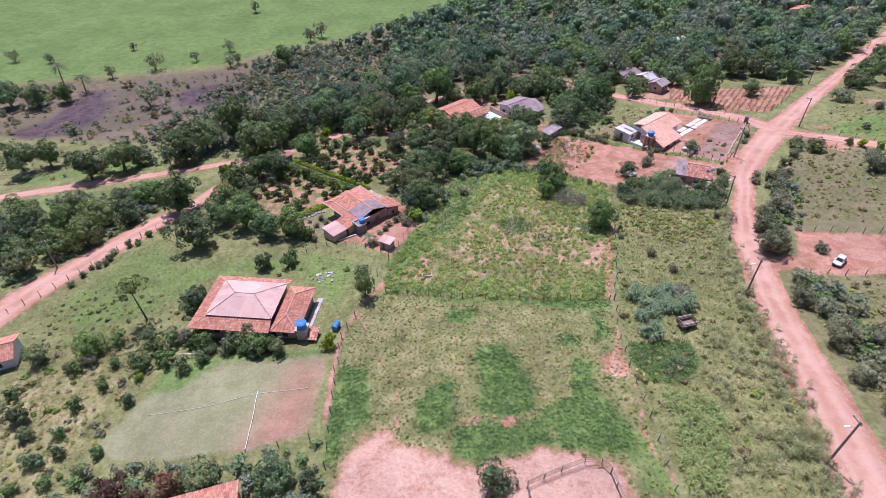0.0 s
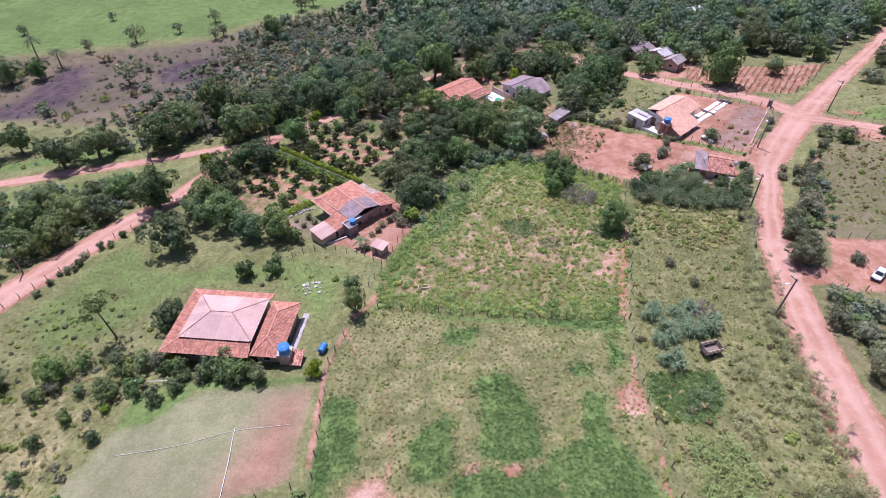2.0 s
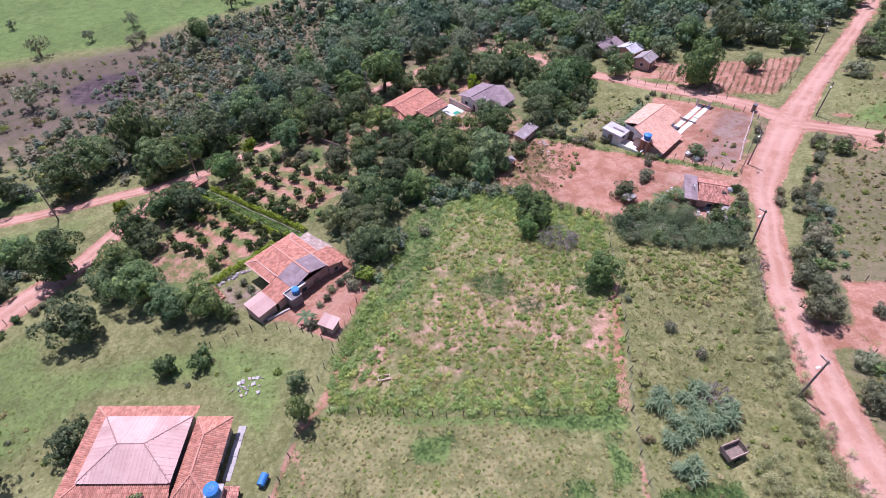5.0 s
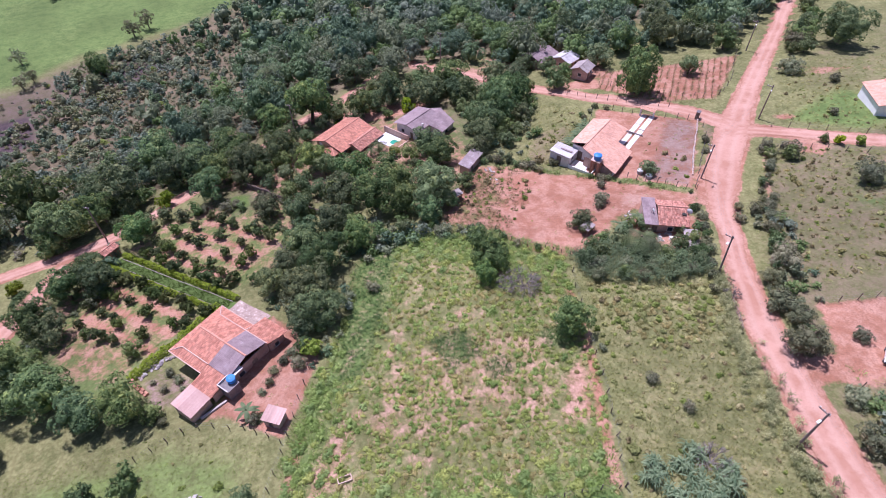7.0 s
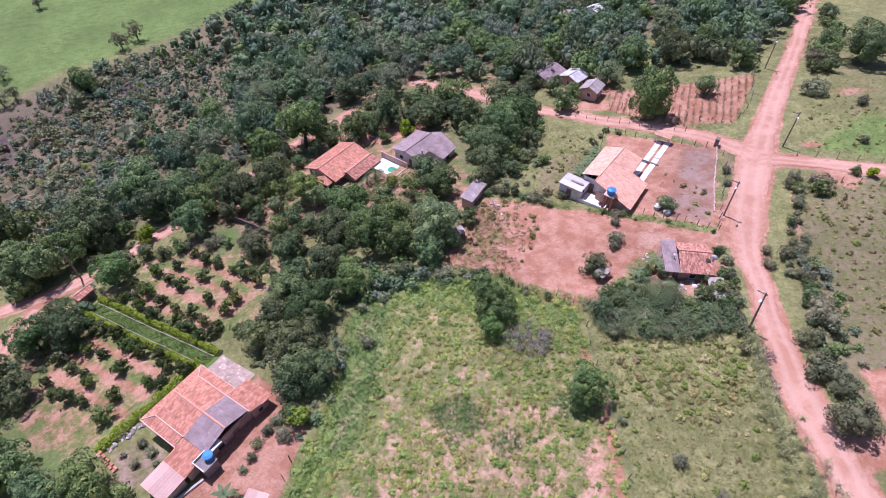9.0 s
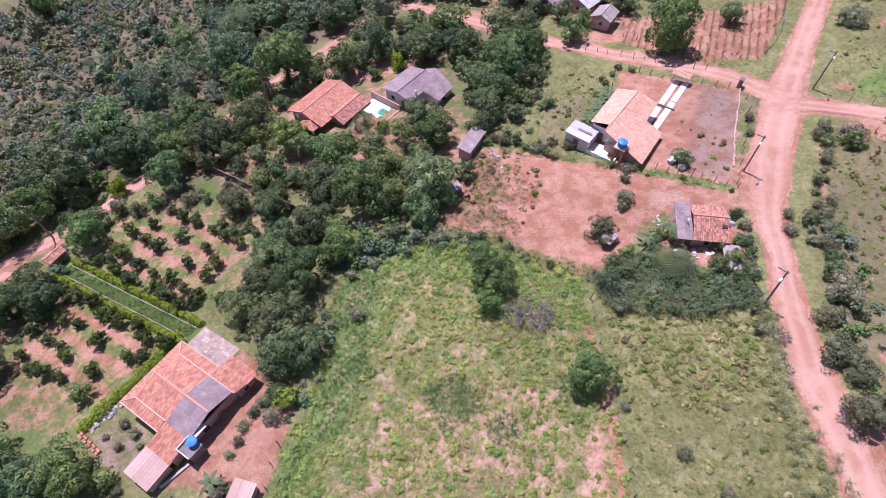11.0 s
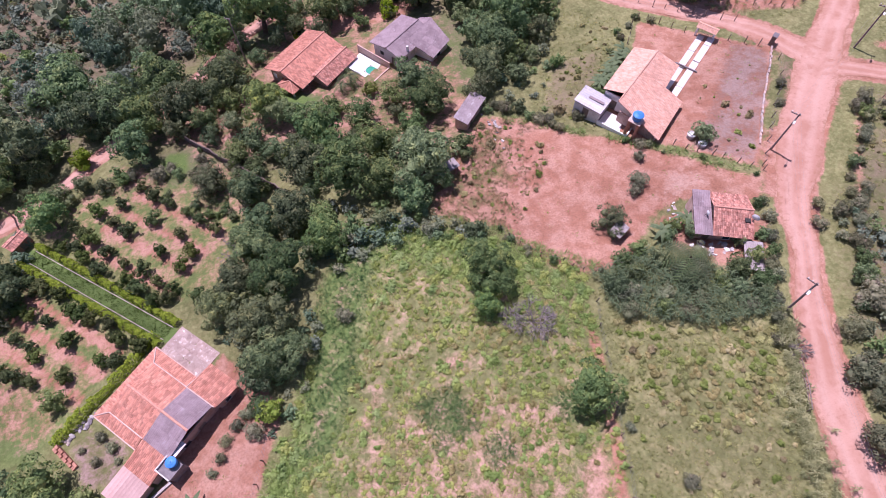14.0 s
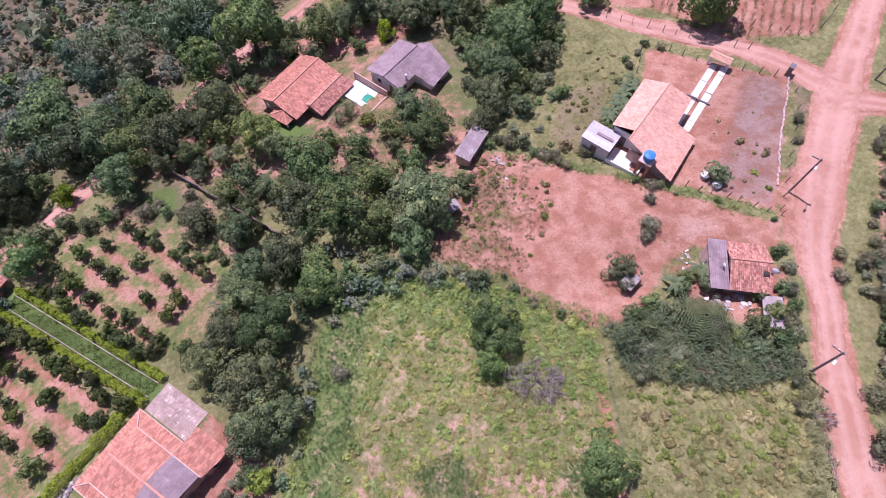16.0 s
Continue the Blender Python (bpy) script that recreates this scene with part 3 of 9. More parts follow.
    for pts in ([(-0.6, 39.6), (3.5, 42.5), (7.3, 45.8)], [(2.9, 33.9), (6.1, 35.3), (9.5, 35), (13, 35.7)], [(11.8, 30.9), (13.9, 32.7), (14.2, 35.6), (17, 38.4)]):
        lay(line(x, y, pts, 0.25, 0.7), 0.76)
    lay(area(x, y, [(8, 35.4), (10.4, 35.6), (10.2, 33.8), (8.4, 33.8)], 0.6), 0.8)
    lay(area(x, y, [(3, 35.4), (6.4, 37), (6.8, 35), (3.6, 33.6)], 0.8), 0.55)
    # the house and the pool stand on bare earth, the hedged way on turf
    turf = np.maximum.reduce([area(x, y, PASTURE, 6) * 0.46, line(x, y, HEDGE_WAY, 1.1, 0.3), area(x, y, [(-13, 122.4), (-11.4, 125.4), (-8, 124), (-7.6, 120), (-10, 118.6)], 1.2) * 0.7, area(x, y, [(4.4, 130.6), (6.6, 128.2), (9.4, 126.2), (12, 127), (9, 130), (6, 132.6)], 0.8)])
    for pts in ([(-164, 233), (-123, 242), (-103, 250), (-71, 266), (-34, 281)], [(-50, 215), (-21, 238), (-7, 256), (14, 272)], [(-130, 222), (-90, 228), (-60, 236)]):
        turf -= 0.3 * line(x, y, pts, 0.6, 1.2)       # trodden tracks across the pasture
    pale = np.maximum.reduce([area(x, y, BARE_NEAR, 1.0) * 0.6, area(x, y, [(60, 88), (62.6, 93), (68, 100), (80, 112), (84, 106), (70, 92), (64, 86)], 3) * 0.55, area(x, y, [(45, 94), (54, 99), (60, 92), (50, 90)], 3) * 0.5, area(x, y, [(21, 39.5), (22.4, 44), (25, 45), (24.6, 33)], 1.5) * 0.5, area(x, y, UPPER_FIELD, 3) * 0.5])
    soil *= 1 - 0.4 * area(x, y, [(21, 100), (28, 110), (34, 115), (38, 110), (36, 103), (30, 94)], 3)       # the weedy side of the yard
    soil *= 1 - turf
    soil *= 1 - 0.62 * area(x, y, [(66.6, 98.6), (72.2, 106.2), (77.4, 112), (79, 109.4), (73, 102.8), (68.6, 98)], 1.2)       # weedy corner before the garden wall
    lush = np.maximum.reduce([
        *[area(x, y, q, 1.4) for q in LUSH_PARTS], *[area(x, y, q, 1.6) * 0.75 for q in BLUE_PARTS],
        area(x, y, [(26.2, 45), (33.9, 44.6), (33.4, 40.7), (30.6, 37.6), (26.7, 38.7), (25.4, 41.7)], 1.2), line(x, y, [(2, 57.6), (16, 55), (26, 53.2)], 0.7, 0.8) * 0.8,
        area(x, y, [(21, 25), (24, 24), (24, 31), (20.6, 30.6)], 1.0), area(x, y, PASTURE, 6) * 0.95, area(x, y, MEADOW, 4) * 0.54, area(x, y, ORCHARD, 2) * 0.6, area(x, y, ORCHARD_LOW, 2) * 0.62, area(x, y, [(-22, 124), (-4, 126), (8, 112), (28, 102), (38, 118), (40, 140), (4, 152)], 4) * 0.6, area(x, y, [(-31, 101), (-20, 88), (-26, 82), (-42, 88), (-48, 104)], 3) * 0.62, area(x, y, [(-99, 120), (-66, 127), (-60, 118), (-96, 114)], 3) * 0.7, area(x, y, [(-95, 108), (-46, 114), (-48, 102), (-70, 96), (-95, 100)], 4) * 0.5, area(x, y, UPPER_FIELD, 2) * np.clip(0.7 - 0.035 * far_from(x, y, [(-5.2, 68), (-2.4, 75), (1.2, 80.5), (4.7, 88), (6.8, 95.3), (11.6, 101), (17.2, 101.4), (26.1, 96), (31.6, 92.4)]), 0.42, 0.7),
        area(x, y, [(-35, 49.6), (-35.6, 43), (-29, 43), (-26, 49.6)], 1.6) * 0.75, area(x, y, [(-35, 50.5), (-13, 50), (-13, 47.4), (-30, 47.6)], 1.0) * 0.6, area(x, y, [(78, 80), (88, 90), (98, 86), (90, 70)], 3) * 0.75, area(x, y, [(88, 106), (108, 112), (112, 98), (98, 95)], 3) * 0.7,
        area(x, y, [(5, 126), (11, 127), (10, 131), (4, 133)], 1.5) * 0.9, line(x, y, [tuple(p[:2]) for p in MAIN_ROAD[17:21]], 6, 3) * 0.36])
    wet = np.maximum.reduce([area(x, y, q, 1.4) for q in LUSH_PARTS + BLUE_PARTS])
    dry = (1 - wet) * np.maximum.reduce([area(x, y, [(-56, 28), (-57, 52), (-42, 52), (-37, 44), (-40, 33), (-30, 28)], 3) * 0.5, area(x, y, STRIP, 2) * 0.38, area(x, y, LOWER_FIELD, 2) * 0.44, area(x, y, UPPER_FIELD, 3) * 0.4, area(x, y, [(52, 62), (60, 78), (66, 88), (84, 102), (110, 88), (90, 60)], 5) * 0.28, area(x, y, [(45, 20), (48, 56), (70, 50), (70, 20)], 4) * 0.42,
                             area(x, y, [(48, 106), (40, 112), (46, 122), (56, 122)], 2) * 0.55])
    court = area(x, y, COURT, 1.2) * 0.8 * (1 - 0.75 * area(x, y, [(-35.4, 50.5), (-36, 43.5), (-31, 44.5), (-27, 48), (-13, 48.4), (-13, 51)], 1.6))
    rust = area(x, y, [(-22, 33), (-17, 47), (-12.5, 47.5), (-12.5, 34)], 5.0)
    loam = np.maximum.reduce([area(x, y, [(-19.9, 87.4), (-14.7, 83), (-16.7, 79.4), (-20.8, 79.8), (-23.2, 85.2)], 1.0) * 0.7, area(x, y, GARDEN, 1.0) * 0.55 * (1 - area(x, y, [(49, 105), (56, 100), (62, 106), (72, 117), (62, 125)], 2)), area(x, y, [(21, 100), (34, 116), (41, 110), (34, 98), (30, 94)], 4) * 0.25, area(x, y, [(-6, 126), (12, 116), (30, 102), (37, 118), (36, 142), (4, 152)], 5) * 0.3])
    scrub = np.maximum.reduce([area(x, y, [(96, 112), (108, 126), (132, 146), (150, 130), (118, 104)], 4) * 0.42, area(x, y, [(66, 97), (77, 112.6), (80, 109), (70, 97)], 1.5) * 0.5, area(x, y, [(80, 113), (92, 124), (112, 142), (106, 146), (84, 126)], 3) * 0.44, area(x, y, [(44, 20), (48, 56), (54, 66), (60, 80), (72, 80), (74, 20)], 3) * 0.46, area(x, y, [(-30, 100), (-21, 88), (-25, 82), (-40, 88), (-46, 104)], 3) * 0.46, area(x, y, [(-22, 124), (-4, 126), (4, 112), (0, 104), (-12, 114)], 3) * 0.45, area(x, y, [(48, 106), (40, 112), (46, 122), (56, 122)], 2) * 0.5, area(x, y, [(50, 58), (60, 78), (66, 88), (84, 102), (112, 95), (130, 60), (80, 40)], 4) * 0.52, area(x, y, SCRUB, 6) * 0.72, area(x, y, [(-30, 117), (0, 112), (24, 100), (36, 106), (40, 128), (58, 140), (40, 165), (0, 150)], 5) * 0.5, area(x, y, [(22, 101), (30, 113), (36, 113), (33, 100), (29, 95)], 2.5) * 0.5, area(x, y, [(-34, 120), (20, 160), (120, 160), (180, 200), (200, 420), (40, 300), (-50, 215)], 8) * 0.62])
    ash = np.maximum.reduce([area(x, y, [(-124, 162), (-106, 188), (-87, 198), (-53, 211), (-24, 216), (-22, 190), (-43, 182), (-53, 165), (-69, 145), (-90, 138), (-112, 142)], 8) * 0.44, area(x, y, [(-118, 149), (-111, 156), (-109, 172), (-104.5, 180), (-98, 170), (-96.5, 157), (-99.7, 146), (-112, 145)], 4), area(x, y, [(-79, 174.5), (-74.4, 180), (-62, 185), (-57.5, 170), (-61, 164), (-74, 165)], 4), area(x, y, [(-54, 205), (-44.6, 210), (-28, 213), (-28, 196), (-43, 191)], 5) * 0.7,
                             area(x, y, [(-93, 180), (-85, 182), (-80, 168), (-87, 166)], 4) * 0.6]) * 1.0
    for name, v in (("soil", soil), ("lush", lush), ("dry", dry), ("scrub", scrub), ("ash", ash), ("court", court), ("rust", rust), ("turf", turf), ("pale", pale), ("loam", loam)):
        me.attributes.new(name, "FLOAT", "POINT").data.foreach_set("value", v.astype(np.float32))
    me.materials.append(LAND)
    return tagged(new("ground", me), "sloping farmland of patchy grass and red earth", "ground", kind="structure")


def make_road(name, pts, label, seed):
    """A strip with ragged verges and shallow ruts, laid on the land."""
    rng = np.random.default_rng(seed)
    n, m = len(pts), 11
    d = np.gradient(pts[:, :2], axis=0)
    d /= np.linalg.norm(d, axis=1)[:, None]
    side = np.stack([d[:, 1], -d[:, 0]], 1)
    rag = np.convolve(rng.normal(0, 1, n + 4), np.ones(5) / 5, "valid"), np.convolve(rng.normal(0, 1, n + 4), np.ones(5) / 5, "valid")
    u = np.linspace(-1, 1, m)
    half = pts[:, 2:3] / 2 + np.where(u < 0, rag[0][:, None], rag[1][:, None]) * 0.45 * np.abs(u)
    x, y = pts[:, :1] + side[:, :1] * u * half, pts[:, 1:2] + side[:, 1:] * u * half
    rut = -0.035 * np.exp(-((np.abs(u) - 0.42) / 0.12) ** 2) + 0.0 * x
    z = land_z(x, y) + 0.05 + rut - 0.07 * (np.abs(u) > 0.95)
    i = np.arange(n * m).reshape(n, m)
    f = np.stack([i[:-1, :-1], i[:-1, 1:], i[1:, 1:], i[1:, :-1]], -1).reshape(-1, 4)
    me = bpy.data.meshes.new(name)
    me.from_pydata(np.stack([x.ravel(), y.ravel(), z.ravel()], 1).tolist(), [], f.tolist())
    me.attributes.new("across", "FLOAT", "POINT").data.foreach_set("value", np.tile(u, n).astype(np.float32))
    me.polygons.foreach_set("use_smooth", np.ones(len(f), bool))
    me.materials.append(ROAD)
    tagged(new(name, me), label, "road", kind="structure")


make_ground()
for n, ((name, _, label), pts) in enumerate(zip(ROADS, ROAD_LINES)):
    make_road(name, pts, label, 40 + n)


# ---- plants ----
def mesh_of(name, verts, faces, mats, index=None, tone=None, flat=True):
    me = bpy.data.meshes.new(name)
    verts, faces = np.asarray(verts, np.float32), np.asarray(faces, np.int32)
    k = faces.shape[1]
    me.vertices.add(len(verts))
    me.vertices.foreach_set("co", verts.ravel())
    me.loops.add(faces.size)
    me.loops.foreach_set("vertex_index", faces.ravel())
    me.polygons.add(len(faces))
    me.polygons.foreach_set("loop_start", np.arange(len(faces), dtype=np.int32) * k)
    if index is not None:
        me.polygons.foreach_set("material_index", np.asarray(index, np.int32))
    if tone is not None:
        me.attributes.new("tone", "FLOAT", "POINT").data.foreach_set("value", np.asarray(tone, np.float32))
    for m in mats:
        me.materials.append(m)
    me.update(calc_edges=True)
    return me


def unit(v):
    return v / (np.linalg.norm(v, axis=-1, keepdims=True) + 1e-9)


def leaves_at(rng, p, n, size, long=1.5):
    """One pointed leaf spray at each place p, facing about n."""
    t = unit(np.cross(n, rng.normal(size=n.shape)))
    b = np.cross(n, t)
    s = size * rng.uniform(0.55, 1.4, (len(p), 1))
    v = np.stack([p - t * s * 0.4 * long + b * s * 0.42, p - t * s * 0.4 * long - b * s * 0.42, p + t * s * 0.6 * long - n * s * 0.22], 1)
    return v.reshape(-1, 3), np.arange(3 * len(p)).reshape(-1, 3)


ICO = bmesh.new()
bmesh.ops.create_icosphere(ICO, subdivisions=1, radius=1)
ICO_V, ICO_F = np.array([v.co[:] for v in ICO.verts]), np.array([[v.index for v in f.verts] for f in ICO.faces])
ICO.free()


def crown_arrays(rng, r, count, size, lobes=9, tall=0.85, lift=1.0, spread_=0.62, core=0.74, long=1.5, ragged=0.16, loose=0.5, knots=5):
    """A crown r metres wide to either side: boughs that carry rounded clumps, and leaf sprays over the clumps. The inner boughs are solid."""
    c = unit(rng.normal(size=(lobes, 3))) * rng.uniform(0.25, 1, (lobes, 1)) ** 0.5 * spread_ * r
    c[:, 2] = c[:, 2] * tall
    c[0] = (0, 0, 0.25 * r * tall)
    rad = r * rng.uniform(0.34, 0.56, lobes)
    c[:, 2] += r * lift
    owner = np.repeat(np.arange(lobes), knots)
    d = unit(rng.normal(size=(len(owner), 3)) + (0, 0, 0.35))
    d[:, 2] = np.where(d[:, 2] < -0.3, -d[:, 2], d[:, 2])
    at = c[owner] + d * (rad[owner] * rng.uniform(0.62, 0.92, len(owner)))[:, None]
    kr = rad[owner] * rng.uniform(0.40, 0.64, len(owner))
    hid = np.zeros(len(at), bool)
    for q, s in zip(c, rad):
        hid |= np.linalg.norm(at - q, axis=1) < s * 0.55
    at, kr, d = at[~hid], kr[~hid], d[~hid]
    pick = rng.choice(len(at), count * 2, p=kr ** 2 / (kr ** 2).sum())
    e = unit(rng.normal(size=(count * 2, 3)) + 1.1 * d[pick] + (0, 0, 0.3))
    p = at[pick] + e * (kr[pick] * rng.uniform(1 - ragged, 1 + ragged * 0.8, count * 2))[:, None]
    buried = np.zeros(len(p), bool)
    for q, s in zip(at, kr):
        buried |= np.linalg.norm(p - q, axis=1) < s * 0.72
    few = rng.choice(lobes, count // 4, p=rad ** 2 / (rad ** 2).sum())
    g = unit(rng.normal(size=(count // 4, 3)) + (0, 0, 0.35))
    p = np.vstack([p, c[few] + g * (rad[few] * rng.uniform(0.66, 0.86, count // 4))[:, None]])
    e = np.vstack([e, g])
    buried = np.concatenate([buried, np.zeros(count // 4, bool)])
    keep = rng.permutation(np.flatnonzero(~buried & (p[:, 2] > 0.05 * r)))[:count]
    v, f = leaves_at(rng, p[keep], unit(e[keep] + loose * rng.normal(size=(len(keep), 3))), size, long)
    vs, fs, base = [v], [f], len(v)
    if core:
        for q, s in zip(c, rad):
            w = ICO_V * (s * core * 0.9) * rng.uniform(0.8, 1.1, (len(ICO_V), 1)) + q
            vs.append(w)
            fs.append(ICO_F + base)
            base += len(w)
    return np.vstack(vs), np.vstack(fs)


def trunk_mesh(name, r, rng, limbs=4, thick=0.09):
    """A tapered trunk with limbs that fork into the crown."""
    bm = bmesh.new()

    def limb(a, b, ra, rb):
        a, b = Vector(a), Vector(b)
        m = (b - a).to_track_quat("Z", "Y").to_matrix().to_4x4()
        m.translation = (a + b) / 2
        bmesh.ops.create_cone(bm, segments=6, radius1=ra, radius2=rb, depth=(b - a).length, matrix=m)

    fork = (rng.normal() * 0.05 * r, rng.normal() * 0.05 * r, 0.55 * r)
    limb((0, 0, -0.3), fork, thick * r, thick * r * 0.7)
    for k in range(limbs):
        a = k * 6.283 / limbs + rng.uniform(0, 1)
        limb(fork, (math.cos(a) * r * 0.45, math.sin(a) * r * 0.45, r * rng.uniform(0.9, 1.25)), thick * r * 0.55, thick * r * 0.2)
    me = bpy.data.meshes.new(name)
    bm.to_mesh(me)
    bm.free()
    me.materials.append(BARK)
    return me


def kinds(n, r, count, size, mat, seed, **kw):
    """Some crowns and trunks of one kind of tree, of radius r."""
    out = []
    for k in range(n):
        rng = np.random.default_rng(seed + k)
        v, f = crown_arrays(rng, r, count, size, **kw)
        out.append((r, trunk_mesh("trunk", r, rng), mesh_of("crown", v, f, [mat])))
    return out


BIG = kinds(6, 3.6, 3000, 0.225, LEAF_DARK, 100, lobes=15, ragged=0.14, lift=0.85, knots=5, core=0.6, loose=0.38)
MIXED = kinds(6, 2.4, 1900, 0.18, LEAF_MID, 200, lobes=11, ragged=0.2, lift=0.7, knots=5, core=0.6, loose=0.4)
SMALL = kinds(5, 1.3, 800, 0.14, LEAF_MID, 300, lobes=8, lift=0.65, ragged=0.3)
GREY = kinds(4, 1.8, 1500, 0.135, LEAF_GREY, 400, lobes=10, lift=0.6, ragged=0.4, tall=0.7)
CITRUS = kinds(4, 1.0, 560, 0.13, LEAF_CITRUS, 500, lobes=6, lift=0.85)
LIME = kinds(2, 1.3, 900, 0.15, LEAF_LIME, 600, lobes=7, lift=0.7, ragged=0.3)
BLOOM = kinds(1, 1.3, 800, 0.14, LEAF_BLOOM, 690, lobes=7, lift=0.7, ragged=0.3)
RUSTY = kinds(2, 1.8, 1000, 0.18, LEAF_RED, 650, lobes=8, lift=0.7, core=0.5, ragged=0.35)
FRESH = kinds(2, 3.2, 4600, 0.185, LEAF_FRESH, 740, lobes=16, ragged=0.14, lift=0.85, knots=5, core=0.6, loose=0.35)
WISPY = kinds(3, 2.0, 560, 0.26, LEAF_GREY, 760, lobes=9, ragged=0.5, core=0.35, lift=1.0, spread_=0.85, tall=0.7)
FINE = kinds(3, 3.2, 4600, 0.18, LEAF_DARK, 720, lobes=16, ragged=0.14, lift=0.8, knots=5, core=0.6, loose=0.35)
ROUND = kinds(1, 3.4, 4200, 0.22, LEAF_DARK, 700, lobes=18, spread_=0.5, tall=1.25, lift=0.72, knots=7, ragged=0.12, loose=0.35)
VEG = np.random.default_rng(77)


def plant(kind, x, y, r, label, category="tree", name="tree", group="", height=1.0, sink=0.05):
    """One tree: an empty at its foot with trunk and crown."""
    size, trunk, crown = kind[VEG.integers(len(kind))]
    s = r / size
    ob = new(name)
    ob.empty_display_size = 0.2
    ob.matrix_basis = Matrix.LocRotScale((x, y, gz(x, y) - sink), Euler((VEG.normal(0, 0.03), VEG.normal(0, 0.03), VEG.uniform(0, 6.28))), (s, s, s * height * VEG.uniform(0.92, 1.1)))
    for part_name, me in (("trunk", trunk), ("crown", crown)):
        p = new(part_name, me)
        p.parent = ob
    return tagged(ob, label, category, group)


GROVE = [(11.5, 116.7, 4.0), (7.8, 112.7, 3.5), (13.1, 109.5, 4.1), (18.2, 113.7, 3.2), (22.9, 107.4, 4.4), (17.0, 106.7, 3.4), (20.6, 103.1, 3.0), (26.0, 123.2, 3.3), (27.0, 118.4, 3.4),
         (36.8, 121.4, 3.1), (34.2, 118.6, 2.3), (43.7, 130.6, 4.3), (39.5, 127.0, 3.6), (48.4, 135.6, 3.8), (11.4, 121.6, 2.2), (17.4, 119.9, 2.3)]
WOOD_EDGE = [(5.9, 147.4, 5.6), (-1.7, 144.6, 3.6), (17.0, 145.3, 3.7), (23.9, 148.1, 3.8), (31.6, 143.5, 4.0), (37.8, 141.3, 3.5), (-0.6, 133.5, 3.7), (4.4, 127.0, 3.4), (-7.2, 130.7, 3.7),
             (-12.8, 130.3, 3.5), (-14.9, 126.0, 3.4), (-26.4, 116.4, 3.3), (6.2, 124.4, 2.5), (-0.6, 119.4, 2.3), (4.4, 117.8, 2.0), (-4.4, 124.5, 1.6), (-4.4, 114.8, 2.5), (0.4, 111.3, 2.8)]
BORDER = [(5.4, 105.8, 3.3), (0.3, 102.1, 3.1), (8.6, 100.9, 2.9), (3.1, 97.5, 3.4), (-2.6, 98.1, 2.9), (-4.8, 95.6, 2.5), (0.2, 92.3, 3.7), (1.3, 87.2, 3.2), (-1.3, 85.9, 2.3),
          (9.1, 104.1, 2.5), (1.2, 106.0, 2.7)]
MEADOW_SIDE = [(-32.8, 84.8, 3.8), (-27.7, 80.6, 3.2), (-23.3, 80.2, 3.2), (-37.3, 91.2, 3.4), (-30.4, 105.8, 3.2), (-35.5, 106.2, 3.4), (-38.1, 100.1, 3.4), (-35.3, 97.5, 2.8),
               (-48.1, 93.4, 4.8), (-40.1, 79.5, 4.2), (-37.6, 87.1, 3.2)]
BY_HOUSE = [(-34.6, 61.4, 2.5), (-46.2, 52.6, 2.2), (-37.6, 48.6, 1.6), (-43.4, 54.2, 1.5), (-38.4, 53.8, 1.5), (-35.1, 53.2, 1.5), (-23.2, 30.3, 2.3), (-15.8, 29.6, 2.1), (-52.9, 51.5, 1.9)]
STREAMSIDE = [(-126.5, 167.8, 4.6), (-117.9, 167.6, 4.6), (-111.1, 170.7, 3.4), (-47.7, 201.2, 3.8), (-76.9, 114.8, 4.6), (-70.8, 118, 4.6), (-97.2, 121.9, 4.5), (-92.5, 125.4, 3.3),
              (-56.4, 120.4, 5.6), (-46.2, 132.3, 6.2), (-40.0, 122.4, 4.6), (-53.0, 126.1, 4.6), (-67.9, 121.1, 2.8), (-31.2, 130.4, 5.2), (-20.9, 134, 4.4), (-25, 141, 5.0)]
LANE_SIDE = [(-69.6, 75.6, 3.4), (-73.0, 79, 3.6), (-66.8, 81, 3.4), (-62, 83.4, 3.4), (-74.0, 86.7, 3.8), (-68.2, 88.2, 3.8), (-62.6, 91.0, 3.6), (-57.5, 91.4, 3.2), (-83.3, 98.3, 2.9),
             (-56.4, 98.4, 3.2), (-62.9, 98.2, 2.9), (-78, 93, 3.6), (-71, 97, 3.2), (-52.6, 103.0, 2.6), (-80, 84, 3.6), (-86, 90, 3.6), (-77, 72, 3.4), (-84, 77, 3.6)]
FAR_HOUSES = [(71.4, 159.4, 4.8), (59.0, 137.6, 3.0), (52.1, 142.6, 3.2), (47.6, 145.0, 3.6), (55.8, 157.6, 4.1), (72.4, 144.0, 3.4), (81.6, 148.9, 4.2), (90.9, 147.1, 4.2), (99.1, 146.1, 4.2),
              (101, 137.5, 3.6), (39.1, 129.3, 3.4), (39.2, 139.2, 3.8), (38.4, 149.0, 4.2), (57.4, 150.6, 2.8), (60.4, 145.6, 2.4), (73.6, 152.6, 3.4), (63.2, 141.4, 2.0), (77.6, 139.4, 1.9), (58.6, 160.6, 3.2), (68, 158.6, 3.0), (18.5, 164.6, 4.2), (23.9, 154.1, 3.6), (33.7, 146.6, 3.4), (-2.5, 155.6, 5.0), (63.2, 164.9, 4.6), (95.3, 157.7, 4.6), (117.1, 132.6, 3.2), (86.8, 130.2, 2.7)]
